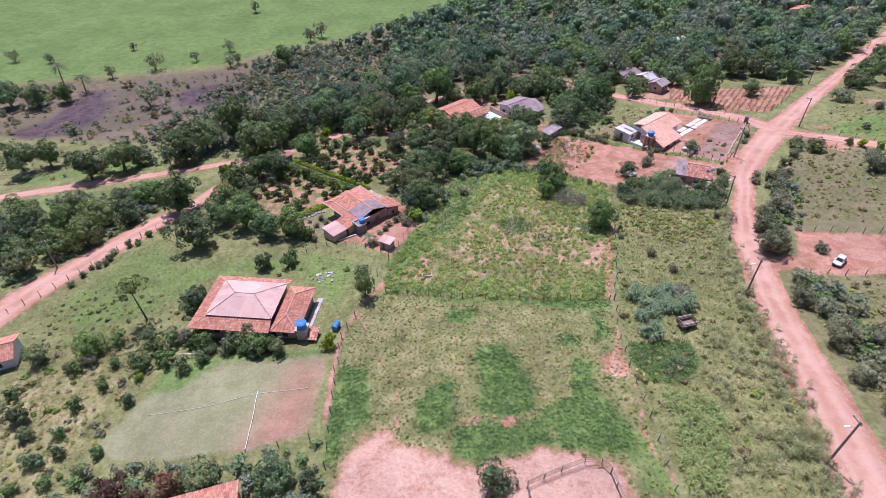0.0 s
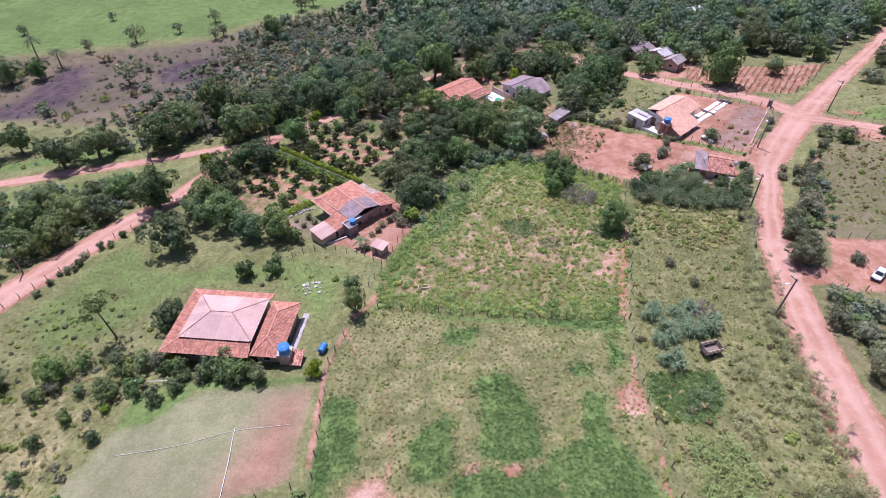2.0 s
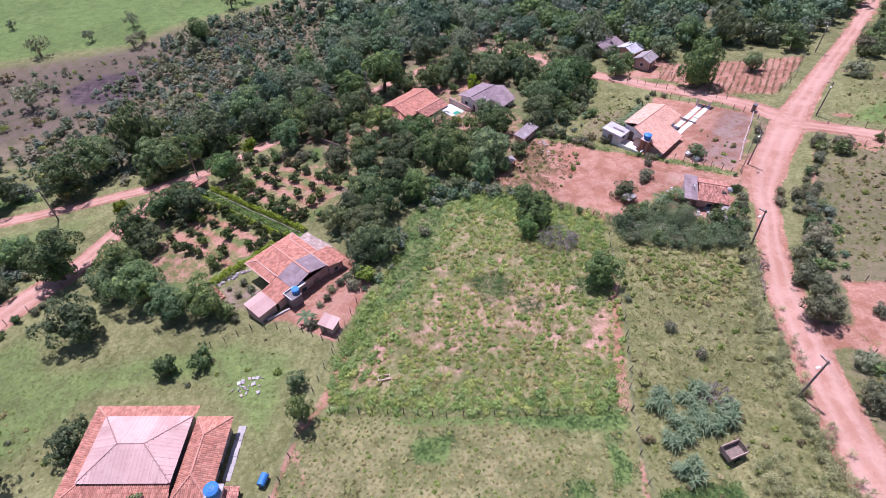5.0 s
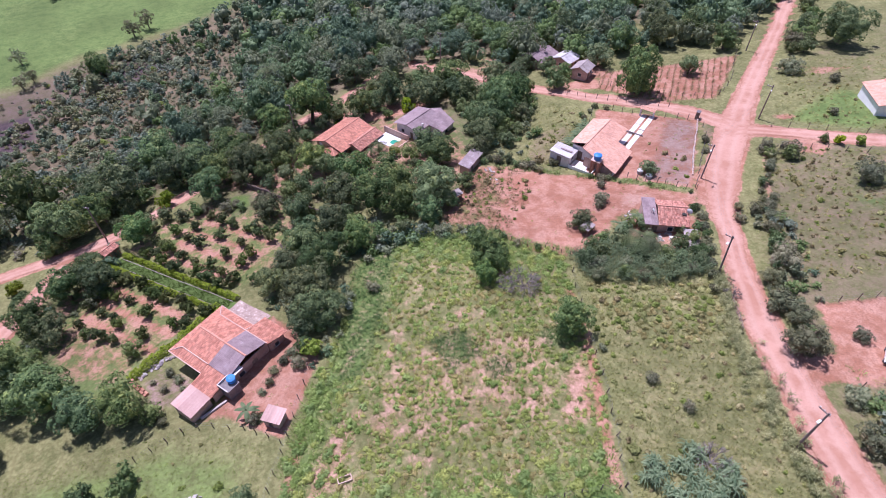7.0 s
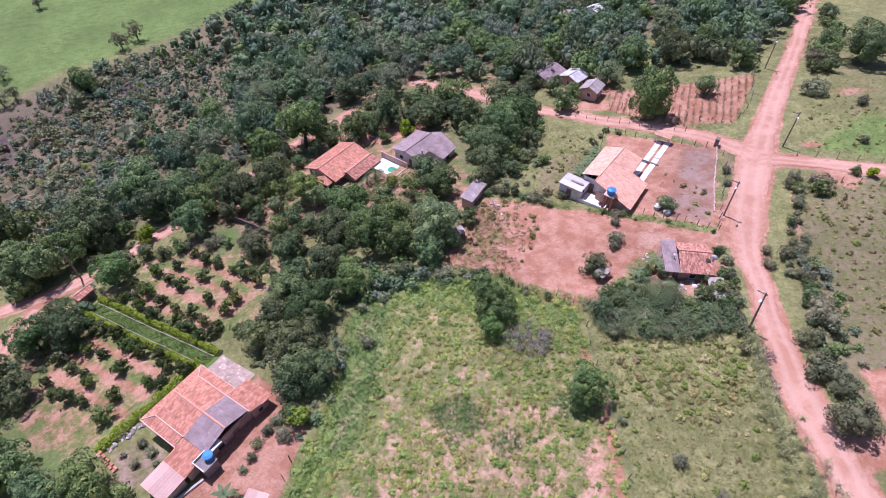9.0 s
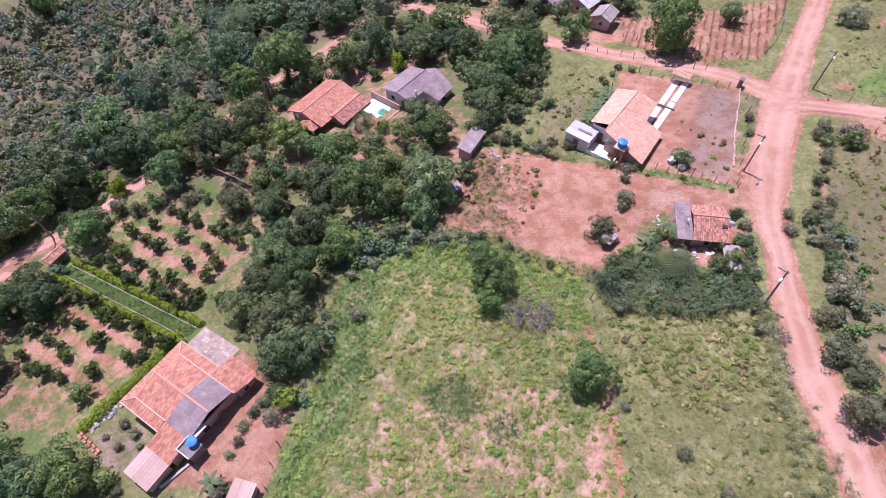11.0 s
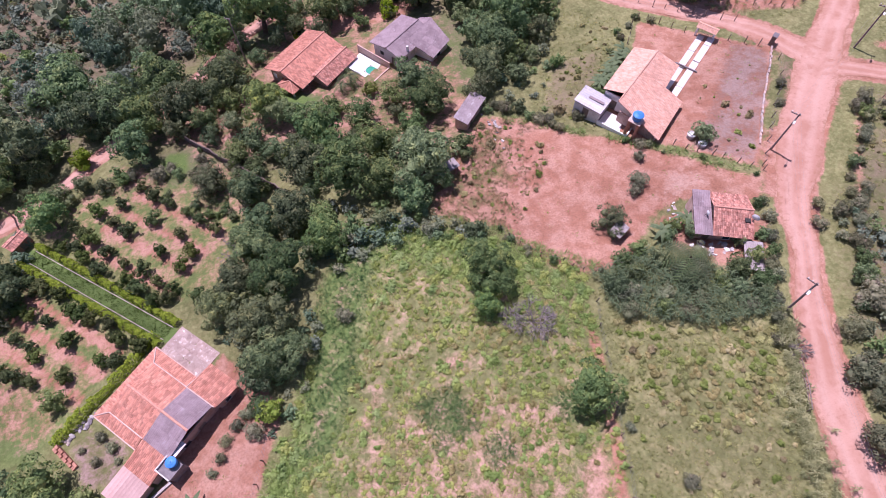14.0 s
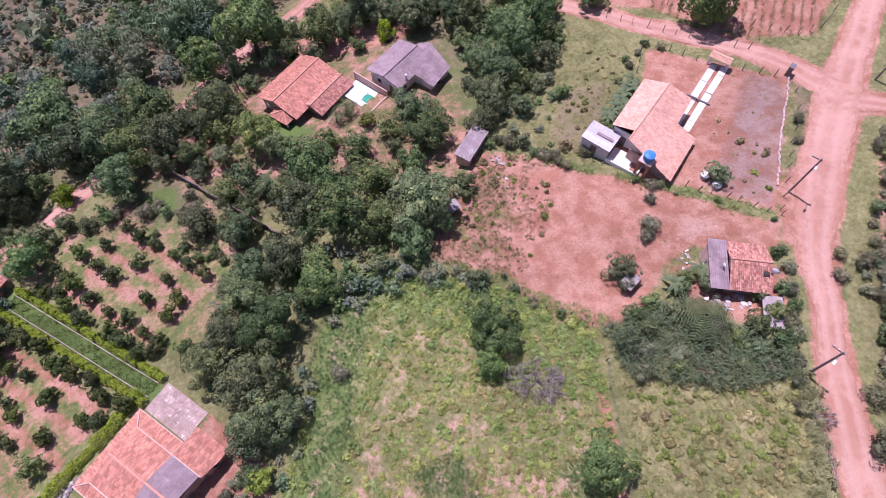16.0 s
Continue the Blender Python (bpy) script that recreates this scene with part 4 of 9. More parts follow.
for lot, kind, label in ((GROVE, BIG, "broad mango tree with a dense dark crown"), (WOOD_EDGE, BIG, "leafy tree at the edge of the woods"), (BORDER, FINE, "dense fruit tree along the edge of the field"),
                         (MEADOW_SIDE, BIG, "dark leafy tree beside the meadow"), (BY_HOUSE, MIXED, "garden tree with a rounded green crown"), (STREAMSIDE, BIG, "large tree by the stream bank"),
                         (LANE_SIDE, MIXED, "bushy tree in the thicket beside the dirt lane"), (FAR_HOUSES, MIXED, "leafy tree among the far houses")):
    for x, y, r in lot:
        plant(FRESH if (x, y) in ((0.2, 92.3), (22.9, 107.4), (-4.8, 95.6), (-46.2, 52.6), (-32.8, 84.8), (4.4, 127.0), (-0.6, 133.5), (-56.4, 98.4), (-62.6, 91.0), (39.5, 127.0), (90.9, 147.1)) else kind if r > 2.6 or kind is MIXED else MIXED, x, y, r, label, group=label.split(" with")[0] + "s")
plant(ROUND, 72.6, 127.6, 4.7, "tall rounded dark tree standing beside the lane", height=1.25)
plant(FINE, 25.7, 89.8, 3.2, "dense dark tree standing in the upper field")
plant(FRESH, 24.2, 86.1, 1.8, "bright green tree in the upper field")
plant(FINE, 30.8, 74.0, 2.9, "solitary dark tree beside the field path")
plant(MIXED, 41.7, 91.7, 2.2, "shade tree over a small yard shelter")
plant(MIXED, 58.4, 99.9, 1.8, "young fruit tree in the walled garden")
plant(MIXED, -8.5, 59.8, 1.7, "dark narrow tree at the fence corner", height=1.7)
plant(MIXED, -9.3, 64.8, 1.3, "small dense tree beside the fence", height=1.4)
for x, y, r, kind in ((41.6, 84.6, 1.6, MIXED), (44.2, 85.4, 1.4, SMALL), (51.4, 81.4, 1.7, MIXED), (53.2, 79.2, 1.5, SMALL), (39.4, 82.6, 1.5, GREY), (49, 80.2, 1.3, SMALL), (46.2, 79.4, 1.2, GREY), (48, 89.0, 1.2, SMALL), (46.8, 87.4, 1.1, SMALL), (49.4, 87.2, 1.2, MIXED), (55.2, 80.6, 1.1, GREY), (43, 81.2, 1.3, GREY), (56.6, 84.4, 1.0, SMALL), (58.6, 88.4, 0.8, SMALL), (50.6, 77.4, 1.1, GREY), (40.6, 86.4, 1.5, MIXED), (43, 87.2, 1.3, SMALL), (45.4, 82, 1.4, MIXED), (48.6, 84.2, 1.3, GREY), (50, 79.2, 1.5, MIXED), (52, 77.8, 1.3, MIXED), (42, 79.8, 1.2, SMALL), (44.4, 78.6, 1.2, GREY), (47.6, 77.6, 1.2, SMALL), (38.6, 80.6, 1.3, GREY), (54.2, 82.2, 1.2, MIXED), (53.8, 84.4, 1.0, SMALL)):
    plant(kind, x, y, r, "leafy shrub rising out of the cane thicket", "bush", "bush", "thicket shrubs")
for x, y, r in ((-17.4, 83.6, 0.8), (-19.2, 82.6, 0.6), (-18.6, 85, 0.7), (-16.8, 82, 0.5), (-20.6, 84.2, 0.5), (-3.2, 82.6, 0.9), (-4.3, 81.7, 0.8), (-5.4, 80.5, 0.8), (-6.1, 78.9, 0.7), (-7, 77.6, 0.6), (-22.8, 80.4, 0.9), (-20.6, 78.8, 1.0), (-24.2, 80.8, 0.8), (-18.9, 77.8, 0.7)):
    plant(GREY, x, y, r, "weedy shrub in the walled court beside the house", "bush", "bush", "court shrubs")
for x, y, r in ((58.6, 86.4, 0.9), (57.4, 84.1, 1.0), (56.2, 81.9, 1.1), (55.0, 79.5, 1.0), (53.4, 77.1, 1.0), (52.2, 75.1, 0.9), (51, 73.2, 0.8), (59.4, 88.6, 0.7), (64.8, 86.2, 0.9), (63.3, 83.8, 1.0), (62.5, 76.8, 1.5), (64.4, 78.4, 1.2), (47, 120.2, 1.3), (49.4, 111.6, 1.5), (48.2, 109.8, 1.2), (40.4, 110.5, 1.0), (45.4, 109.4, 1.0), (50.6, 101.8, 0.9), (51.8, 101.4, 0.7), (111, 128.6, 1.7), (113.6, 127.4, 2.2), (116.4, 132.4, 2.0), (119, 134.4, 2.4), (122.4, 137.4, 2.2), (125.8, 139.4, 2.6), (128.4, 143.6, 2.2), (132.6, 148.4, 2.6), (136, 151.6, 2.4), (80.4, 94.4, 1.6), (72.6, 104.6, 0.8), (70.4, 101.6, 0.7)):
    plant(SMALL if r > 1 else GREY, x, y, r, "dusty shrub on the verge beside the road", "bush", "bush", "verge shrubs")
for x, y, r, kind in ((81.1, 95.1, 2.0, GREY), (122.6, 127.6, 5.2, FRESH), (103.7, 121, 2.6, GREY), (108.1, 113.6, 1.3, GREY), (118, 134, 3.4, MIXED), (113.5, 131, 2.8, GREY), (89.3, 96.2, 1.0, SMALL), (91, 94.8, 1.1, LIME), (93.3, 92.9, 1.1, LIME), (79.6, 98.2, 1.2, GREY), (78, 97, 0.9, GREY)):
    plant(kind, x, y, r, "shrubby growth on the plots across the road", "bush", "bush", "plot bushes")
for x, y in smooth([(80.5, 99.1), (76, 93.6), (72, 88.6), (68.9, 84.5), (66, 79), (63, 73)], 1.0):
    if VEG.random() < 0.62:
        plant(GREY if VEG.random() < 0.7 else SMALL, x + VEG.normal(0, 0.6), y + VEG.normal(0, 0.6), VEG.uniform(0.4, 1.1), "dusty shrub in the overgrown fence line", "bush", "bush", "fence line shrubs")
plant(BLOOM, -31.0, 53.0, 1.3, "garden bush with orange-yellow blossom", "bush", "bush")
plant(MIXED, 6.8, 27.0, 2.2, "sparse tree on the bare earth beside the corral")
for x, y, r in ((53.8, 61.9, 2.6), (61.9, 74.0, 2.3), (55.8, 67.8, 2.2), (58.0, 71.9, 1.7), (56.3, 65.5, 1.8), (51.2, 49.8, 1.9), (52.8, 47.6, 1.7), (53.5, 54.4, 1.5), (50.8, 41.4, 2.2), (49.8, 36.4, 1.8),
                (52.6, 44.5, 1.7), (49.6, 31.6, 1.5), (60.6, 60.6, 1.2), (86.1, 84.1, 2.6), (65.2, 80.4, 1.2), (66, 84.2, 1.2), (52.6, 42, 1.9), (54.5, 41, 2.0), (56, 47, 1.3), (52.6, 37.6, 1.7)):
    plant(GREY, x, y, r, "grey-green bush beside the dirt road", "bush", "bush", "roadside bushes")
for x, y, r in ((-21.9, 70.9, 1.9), (-26.0, 70.1, 1.7), (-30.2, 51.6, 1.7), (-26.0, 51.0, 1.7), (-22.6, 50.0, 1.9), (-19.4, 49.7, 1.4), (-29.6, 49.0, 1.3), (-46.5, 49.1, 1.3), (-41.2, 45.7, 1.2), (-43.1, 42.6, 1.2),
                (-49.5, 41.1, 1.6), (-47.2, 38.4, 1.2), (-43.8, 34.5, 1.3), (-41.7, 35.6, 1.0), (-37.1, 35.2, 0.9), (-36.7, 42.8, 1.0), (-44.4, 31.4, 1.0), (-34.8, 49.6, 1.6), (-11.8, 28.9, 1.5), (-31.7, 47.8, 1.4),
                (-36.8, 51.4, 1.5), (-52.9, 45.4, 1.2), (-43.1, 38.5, 0.9), (-41.1, 31.7, 1.0), (-37.4, 32.7, 1.0), (-24.4, 51.6, 1.6), (-19.8, 78.9, 1.6)):
    plant(SMALL, x, y, r, "rounded garden bush in rough grass", "bush", "bush", "garden bushes")
for x, y, r in ((-23.8, 90.4, 1.6), (38.7, 83.8, 1.7), (-8.1, 74.0, 0.9), (47.8, 96.6, 1.3), (46.7, 95.0, 1.1), (49.6, 99.8, 0.9), (9.1, 90.4, 1.1), (78.4, 95.7, 1.2), (97.5, 102.9, 1.0), (12.0, 101.9, 1.7),
                (16.6, 101.4, 1.5), (21.2, 98.3, 1.3), (26.2, 95.8, 1.6), (6.9, 99.0, 1.5), (-2.4, 80.4, 1.2), (-1.4, 82.6, 1.5), (36.2, 63.6, 0.9), (33.4, 69.6, 0.6), (37.6, 59.2, 0.8)):
    plant(GREY if r < 1.4 else SMALL, x, y, r, "small shrub at the edge of the grass", "bush", "bush", "scattered shrubs")
for x, y, r in ((-12.7, 49.6, 1.3), (-31.4, 53.6, 1.0), (-37.2, 46.8, 0.8), (19.6, 125.6, 1.5), (26.5, 143.2, 1.9), (-23.2, 127.4, 2.0), (-44.6, 111, 1.6), (-0.3, 82.0, 1.7), (11.2, 142.8, 1.2)):
    plant(LIME, x, y, r, "bright yellow-green leafy bush", "bush", "bush", "bright bushes")
for x, y, r in ((-20.4, 50.6, 1.0), (-23.6, 51.2, 0.9), (-26.6, 29.2, 2.1), (-32.3, 29.3, 2.0), (-29.6, 28.8, 1.5)):
    plant(RUSTY, x, y, r, "shrub with rusty brown leaves", "bush", "bush", "rusty shrubs")
for x, y, r in ((-72.0, 266.7, 2.7), (-41.6, 226.8, 3.0), (-37.7, 232.3, 3.0), (-81.1, 206.7, 2.2), (-66.8, 199.6, 2.6), (-71.0, 216.2, 2.5), (-92.9, 197.9, 3.2), (-108.4, 218.3, 1.6), (-133.2, 205.4, 1.9),
                (-146.7, 207.0, 2.3), (-104.6, 189.7, 2.4), (-82.8, 165.4, 4.2), (-65.2, 203.5, 2.2)):
    plant(WISPY, x, y, r * 0.85, "lone tree in the green pasture", group="pasture trees", height=1.1)



def scatter_few(rng, poly, n):
    """A few random places in a polygon."""
    p = np.array(poly)
    c = rng.uniform(p.min(0), p.max(0), (n * 4, 2))
    return c[inside(c[:, 0], c[:, 1], poly)][:n]


ROW = np.random.default_rng(61)
for pts, gap, lo, hi, kind, label in (([(-33.5, 53.4), (-30, 51.4), (-25, 50.2), (-20, 49.8), (-17.4, 50.4)], 0.85, 0.8, 1.5, (SMALL, GREY, SMALL, MIXED), "shrub in the thick hedge before the house"),
                                      ([(-33, 66), (-34.6, 62), (-35, 57), (-36.5, 53), (-40, 50.6), (-45, 50), (-51, 49.4)], 3.0, 0.5, 1.1, (SMALL, SMALL, GREY), "shrub in the overgrown garden"),
                                      ([(33.6, 116), (38.6, 112.8), (43, 108.6), (45, 107)], 0.9, 0.7, 1.3, (SMALL, GREY), "shrub in the hedge behind the yard"),
                                      ([(29, 96), (31.6, 91.8), (34.6, 88.6), (37.6, 86.2)], 1.0, 0.4, 0.8, (GREY, SMALL), "low shrub along the stake fence"),
                                      ([(47.4, 104.6), (52, 101.6), (56, 97.6), (61, 93)], 1.3, 0.3, 0.65, (GREY, SMALL), "weedy shrub along the garden fence"),
                                      ([(-59, 70.5), (-55.4, 77), (-51, 84), (-47, 89.4)], 1.1, 0.5, 0.9, (GREY, SMALL), "low shrub along the lane fence"),
                                      ([(55.5, 119.5), (61.6, 126), (67, 121)], 1.1, 0.4, 0.8, (GREY, SMALL), "hedge shrub along the lane")):
    for x, y in smooth(pts, gap * 0.8):
        if ROW.random() < (0.72 if hi < 0.7 else 0.45):
            continue
        plant(kind[ROW.integers(len(kind))], x + ROW.normal(0, 0.5), y + ROW.normal(0, 0.5), ROW.uniform(lo, hi), label, "bush", "bush", label + "s")

EXTRA = [(-27, 119.6), (-18, 126.4), (-6, 126.4), (2, 116), (8, 109), (24, 103), (30, 110), (30, 122), (20, 125.6), (8, 124), (-4, 131), (-3, 141), (-20, 130)]
FILL = np.random.default_rng(51)
spots = []
for q in FILL.uniform((-28, 102), (62, 164), (1200, 2)):
    x, y = q
    free = all(np.hypot(x - a, y - b) > 2.0 + 0.35 * r for a, b, r in GROVE + WOOD_EDGE + BORDER) and all(np.hypot(*(q - o)) > 2.7 for o in spots)
    zone = inside(np.array([x]), np.array([y]), EXTRA)[0] or inside(np.array([x]), np.array([y]), [(35, 119), (38, 117), (46, 124), (57, 138), (52, 145), (40, 146), (36, 136)])[0] or inside(np.array([x]), np.array([y]), [(11, 143), (34, 141), (38, 150), (22, 158)])[0] or inside(np.array([x]), np.array([y]), [(-16, 128), (-6, 138), (8, 151), (24, 162), (44, 152), (36, 141), (12, 142), (2, 134), (0, 126)])[0]
    open_ = any(np.hypot(x - a, y - b) < w for a, b, w in ((11, 134, 7.4), (27.5, 132, 6.6), (19.7, 131, 4.4), (31.4, 114.5, 3.5), (19.6, 126.5, 5.0), (10, 127.5, 4.0), (-4, 122, 3.0), (13, 127, 3), (66, 147, 9)))
    near_road = min(far_from(np.array([x]), np.array([y]), [tuple(p) for p in pts[::4, :2]])[0] for pts in ROAD_LINES) < 2.1
    if free and zone and not open_ and not near_road:
        spots.append(q)
        plant(MIXED if FILL.random() < 0.7 else SMALL, x, y, FILL.uniform(1.3, 2.5), "leafy garden tree between the houses and the orchard", group="garden trees")

for x, y in scatter_few(np.random.default_rng(91), [(-21, 120), (-8, 112), (1, 105), (4, 112), (-6, 124), (-17, 125)], 24):
    plant(GREY if VEG.random() < 0.5 else SMALL, x, y, VEG.uniform(0.4, 1.1), "weedy shrub between the orchard trees", "bush", "bush", "orchard shrubs")

# orchard rows, along and across the hedged way
ROW_DIR, ROW_SIDE = np.array((0.715, -0.699)), np.array((0.699, 0.715))
for off, lo, hi in ((2.9, 3.0, 25), (-2.9, 1.5, 25), (-5.8, 3, 25), (-9.0, 6, 21), (-12.0, 8, 16)):
    for a in np.arange(lo, hi, 2.5):
        x, y = np.array(HEDGE_WAY[0]) + ROW_DIR * (a + VEG.normal(0, 0.35)) + ROW_SIDE * (off + VEG.normal(0, 0.3))
        if VEG.random() > 0.1:
            plant(CITRUS, x, y, VEG.uniform(0.95, 1.3) * (1.12 if abs(off) < 4 else 1.0), "small dark citrus tree in an orchard row", "fruit tree", "citrus_tree", "orchard trees")
for x, y in ((-20.5, 116.3), (-17.3, 117), (-14.9, 119.3), (-12.9, 116.8), (-10.8, 114.5), (-8.5, 112.1), (-6.7, 110.1), (-4.5, 108), (-13.1, 112.5), (-16.4, 111.7), (-18.3, 114.1), (-20.8, 111.7), (-18.9, 109.4), (-9.4, 108.7),
             (-11.8, 106.7), (-14.3, 104.6), (-12.4, 102.4), (-9.4, 103.7), (-10.5, 100.7), (-23.2, 114.7), (-7.6, 98.6), (-8.0, 105.6), (-21.9, 113.2), (-16.6, 106.6)):
    plant(CITRUS, x, y, VEG.uniform(0.95, 1.35), "small dark citrus tree on bare red earth", "fruit tree", "citrus_tree", "orchard trees")
for x, y, r, kind in ((-25.4, 120.4, 2.3, MIXED), (-32.4, 109.0, 3.2, FINE), (-37.0, 124.2, 3.4, BIG), (-33.6, 126.0, 3.2, BIG), (-29.6, 127.6, 2.6, MIXED), (-41.5, 119.9, 2.6, MIXED), (-35.4, 134.2, 3.4, FRESH), (-16.4, 134.6, 4.2, FRESH), (-10.8, 136.8, 4.2, BIG),
                      (-19.7, 120.6, 1.5, MIXED), (-17.6, 121.6, 1.6, SMALL), (-5.8, 117.4, 2.0, GREY), (-0.3, 112.6, 2.3, MIXED), (-12.2, 120.4, 1.4, GREY), (-22.6, 122.2, 1.6, MIXED), (-28.4, 122.4, 1.3, SMALL), (-31, 123.6, 1.5, SMALL)):
    plant(kind, x, y, r, "leafy tree shading the lane beside the orchard", group="lane trees")



def bough_mesh(rng, r):
    """A leafless, much-forked shrub."""
    bm = bmesh.new()

    def grow(a, d, length, thick, left):
        b = a + d * length
        m = d.to_track_quat("Z", "Y").to_matrix().to_4x4()
        m.translation = (a + b) / 2
        bmesh.ops.create_cone(bm, segments=4, radius1=thick, radius2=thick * 0.65, depth=length * 1.03, matrix=m)
        if left:
            for _ in range(4 if left > 1 else 5):
                grow(b, (d + Vector(rng.normal(0, 0.55, 3)) + Vector((0, 0, 0.06))).normalized(), length * rng.uniform(0.55, 0.8), thick * 0.6, left - 1)

    for k in range(6):
        a = k * 1.05 + rng.uniform(0, 0.6)
        grow(Vector((0, 0, 0)), Vector((math.cos(a), math.sin(a), rng.uniform(0.5, 1.2))).normalized(), r * 0.42, 0.07, 3)
    me = bpy.data.meshes.new("tangle")
    bm.to_mesh(me)
    bm.free()
    me.materials.append(TWIG)
    return me


def dry_shrub(x, y, r, seed):
    ob = tagged(new("dry_shrub"), "leafless grey shrub with tangled branches in the field", "shrub")
    ob.location = (x, y, gz(x, y) - 0.05)
    p = new("tangle", bough_mesh(np.random.default_rng(seed), r))
    p.parent = ob


dry_shrub(28.4, 82.9, 3.1, 3)
dry_shrub(29.2, 82.2, 2.3, 7)
dry_shrub(26.6, 83.6, 1.9, 4)
dry_shrub(36.1, 53.4, 2.2, 5)
dry_shrub(52.3, 71.6, 1.5, 8)
dry_shrub(-2.6, 103.4, 2.2, 6)


# ---- woods: one mass of trees beyond the houses ----
def scatter(rng, poly, gap, tries=9000):
    """Random places in a polygon, at least gap apart."""
    p = np.array(poly)
    lo, hi = p.min(0), p.max(0)
    c = rng.uniform(lo, hi, (tries, 2))
    c = c[inside(c[:, 0], c[:, 1], poly)]
    cells, out = {}, []
    for q in c:
        k = (int(q[0] // gap), int(q[1] // gap))
        if all(np.hypot(*(q - o)) > gap for i in (-1, 0, 1) for j in (-1, 0, 1) for o in cells.get((k[0] + i, k[1] + j), ())):
            cells.setdefault(k, []).append(q)
            out.append(q)
    return np.array(out)


CLEAR = [[(4, 128), (8, 142), (20, 141), (26, 128), (16, 123), (6, 124)], [(21, 127), (20, 138), (34, 139), (36, 128)], [(57, 150), (66, 158), (72, 142), (66, 134), (60, 138)], PLOUGHED, GARDEN,
         [(76, 178), (76, 188), (94, 188), (94, 178)], [(114, 172), (114, 184), (128, 184), (128, 172)], [(143, 206), (143, 218), (168, 208), (166, 194)], YARD, [(22, 108), (22, 118), (37, 121), (37, 110)],
         [(6, 155), (24, 152), (36, 142), (30, 138), (14, 141)]]
LOW_WOOD = [crown_arrays(np.random.default_rng(900 + k), 1.0, 150, 0.15, lobes=8, lift=0.8, core=0.88, ragged=0.2, knots=4, loose=0.4) for k in range(6)]
MINI = [crown_arrays(np.random.default_rng(950 + k), 1.0, 170, 0.19, lobes=5, lift=0.6, core=0.5, ragged=0.35) for k in range(5)]


def mass(name, places, sizes, shapes, mats, rng, label, flat_=(0.8, 1.15), category="trees", sink=0.1):
    """Many crowns joined into one mesh, whose tone varies from crown to crown."""
    vs, fs, idx, tone, n = [], [], [], [], 0
    for (x, y), s in zip(places, sizes):
        v, f = shapes[rng.integers(len(shapes))]
        a = rng.uniform(0, 6.28)
        rot = np.array(((math.cos(a), -math.sin(a), 0), (math.sin(a), math.cos(a), 0), (0, 0, rng.uniform(*flat_))))
        t = f
        vs.append((v @ rot.T) * s + (x, y, gz(x, y) - sink))
        tone.append(np.full(len(v), rng.random()))
        fs.append(t + n)
        idx.append(np.full(len(t), rng.integers(len(mats))))
        n += len(v)
    return tagged(new(name, mesh_of(name, np.vstack(vs), np.vstack(fs), mats, np.concatenate(idx), np.concatenate(tone))), label, category, kind="stuff")


WOODS = [(-30, 123), (-20, 131), (-8, 140), (4, 151), (16, 162), (40, 163), (52, 150), (72, 150), (104, 140), (124, 152), (146, 171), (182, 202), (215, 300), (120, 330), (60, 310), (31, 282), (5, 254), (-18, 235), (-28, 222),
         (-32, 190), (-30, 165), (-40, 150), (-48, 138)]
rng = np.random.default_rng(11)
spots = scatter(rng, WOODS, 3.9)
for hole in CLEAR:
    spots = spots[~inside(spots[:, 0], spots[:, 1], hole)]
for pts in ROAD_LINES:
    spots = spots[far_from(spots[:, 0], spots[:, 1], [tuple(p) for p in pts[::4, :2]]) > 4.0]
# leaf hues carry painted aerial haze: bluer and lighter than the foliage
LEAF_WOOD = [leafy("hazed_wood_leaves_" + w, a, b, None, 0.25, 0.55, 0.0, False) for w, a, b in (("deep", (0.072, 0.128, 0.078), (0.205, 0.29, 0.17)), ("green", (0.098, 0.168, 0.08), (0.27, 0.365, 0.18)),
                                                            ("olive", (0.13, 0.166, 0.092), (0.32, 0.355, 0.205)), ("dusty", (0.125, 0.166, 0.115), (0.30, 0.345, 0.24)), ("fresh", (0.115, 0.195, 0.065), (0.29, 0.385, 0.14)))]
low = scatter(rng, WOODS, 6.0)
for hole in CLEAR:
    low = low[~inside(low[:, 0], low[:, 1], hole)]
for pts in ROAD_LINES:
    low = low[far_from(low[:, 0], low[:, 1], [tuple(p) for p in pts[::4, :2]]) > 3.6]
mass("understory", low, rng.uniform(1.2, 2.4, len(low)), [crown_arrays(np.random.default_rng(970 + k), 1.0, 90, 0.27, lobes=5, lift=0.7, core=0.7, ragged=0.3) for k in range(4)], LEAF_WOOD, rng, "low bushes that fill the woodland floor", (0.9, 1.3), "bushes")
SCRUBLAND = [(-80, 150), (-48, 143), (-34, 148), (-24, 158), (-13, 172), (-8, 190), (-12, 222), (-40, 222), (-66, 195)]
spots = spots[~inside(spots[:, 0], spots[:, 1], SCRUBLAND)]
near = (spots[:, 1] < 182) & (spots[:, 0] < 60)
middle = ~near & (spots[:, 1] < 196) & (spots[:, 0] < 150)
MID_WOOD = [crown_arrays(np.random.default_rng(1030 + k), 1.0, 420, 0.112, lobes=11, lift=0.8, core=0.72, ragged=0.2, knots=5, loose=0.4) for k in range(5)]
CLOSE_WOOD = [crown_arrays(np.random.default_rng(930 + k), 1.0, 950, 0.088, lobes=13, lift=0.8, core=0.62, ragged=0.18, knots=5, loose=0.4) for k in range(5)]
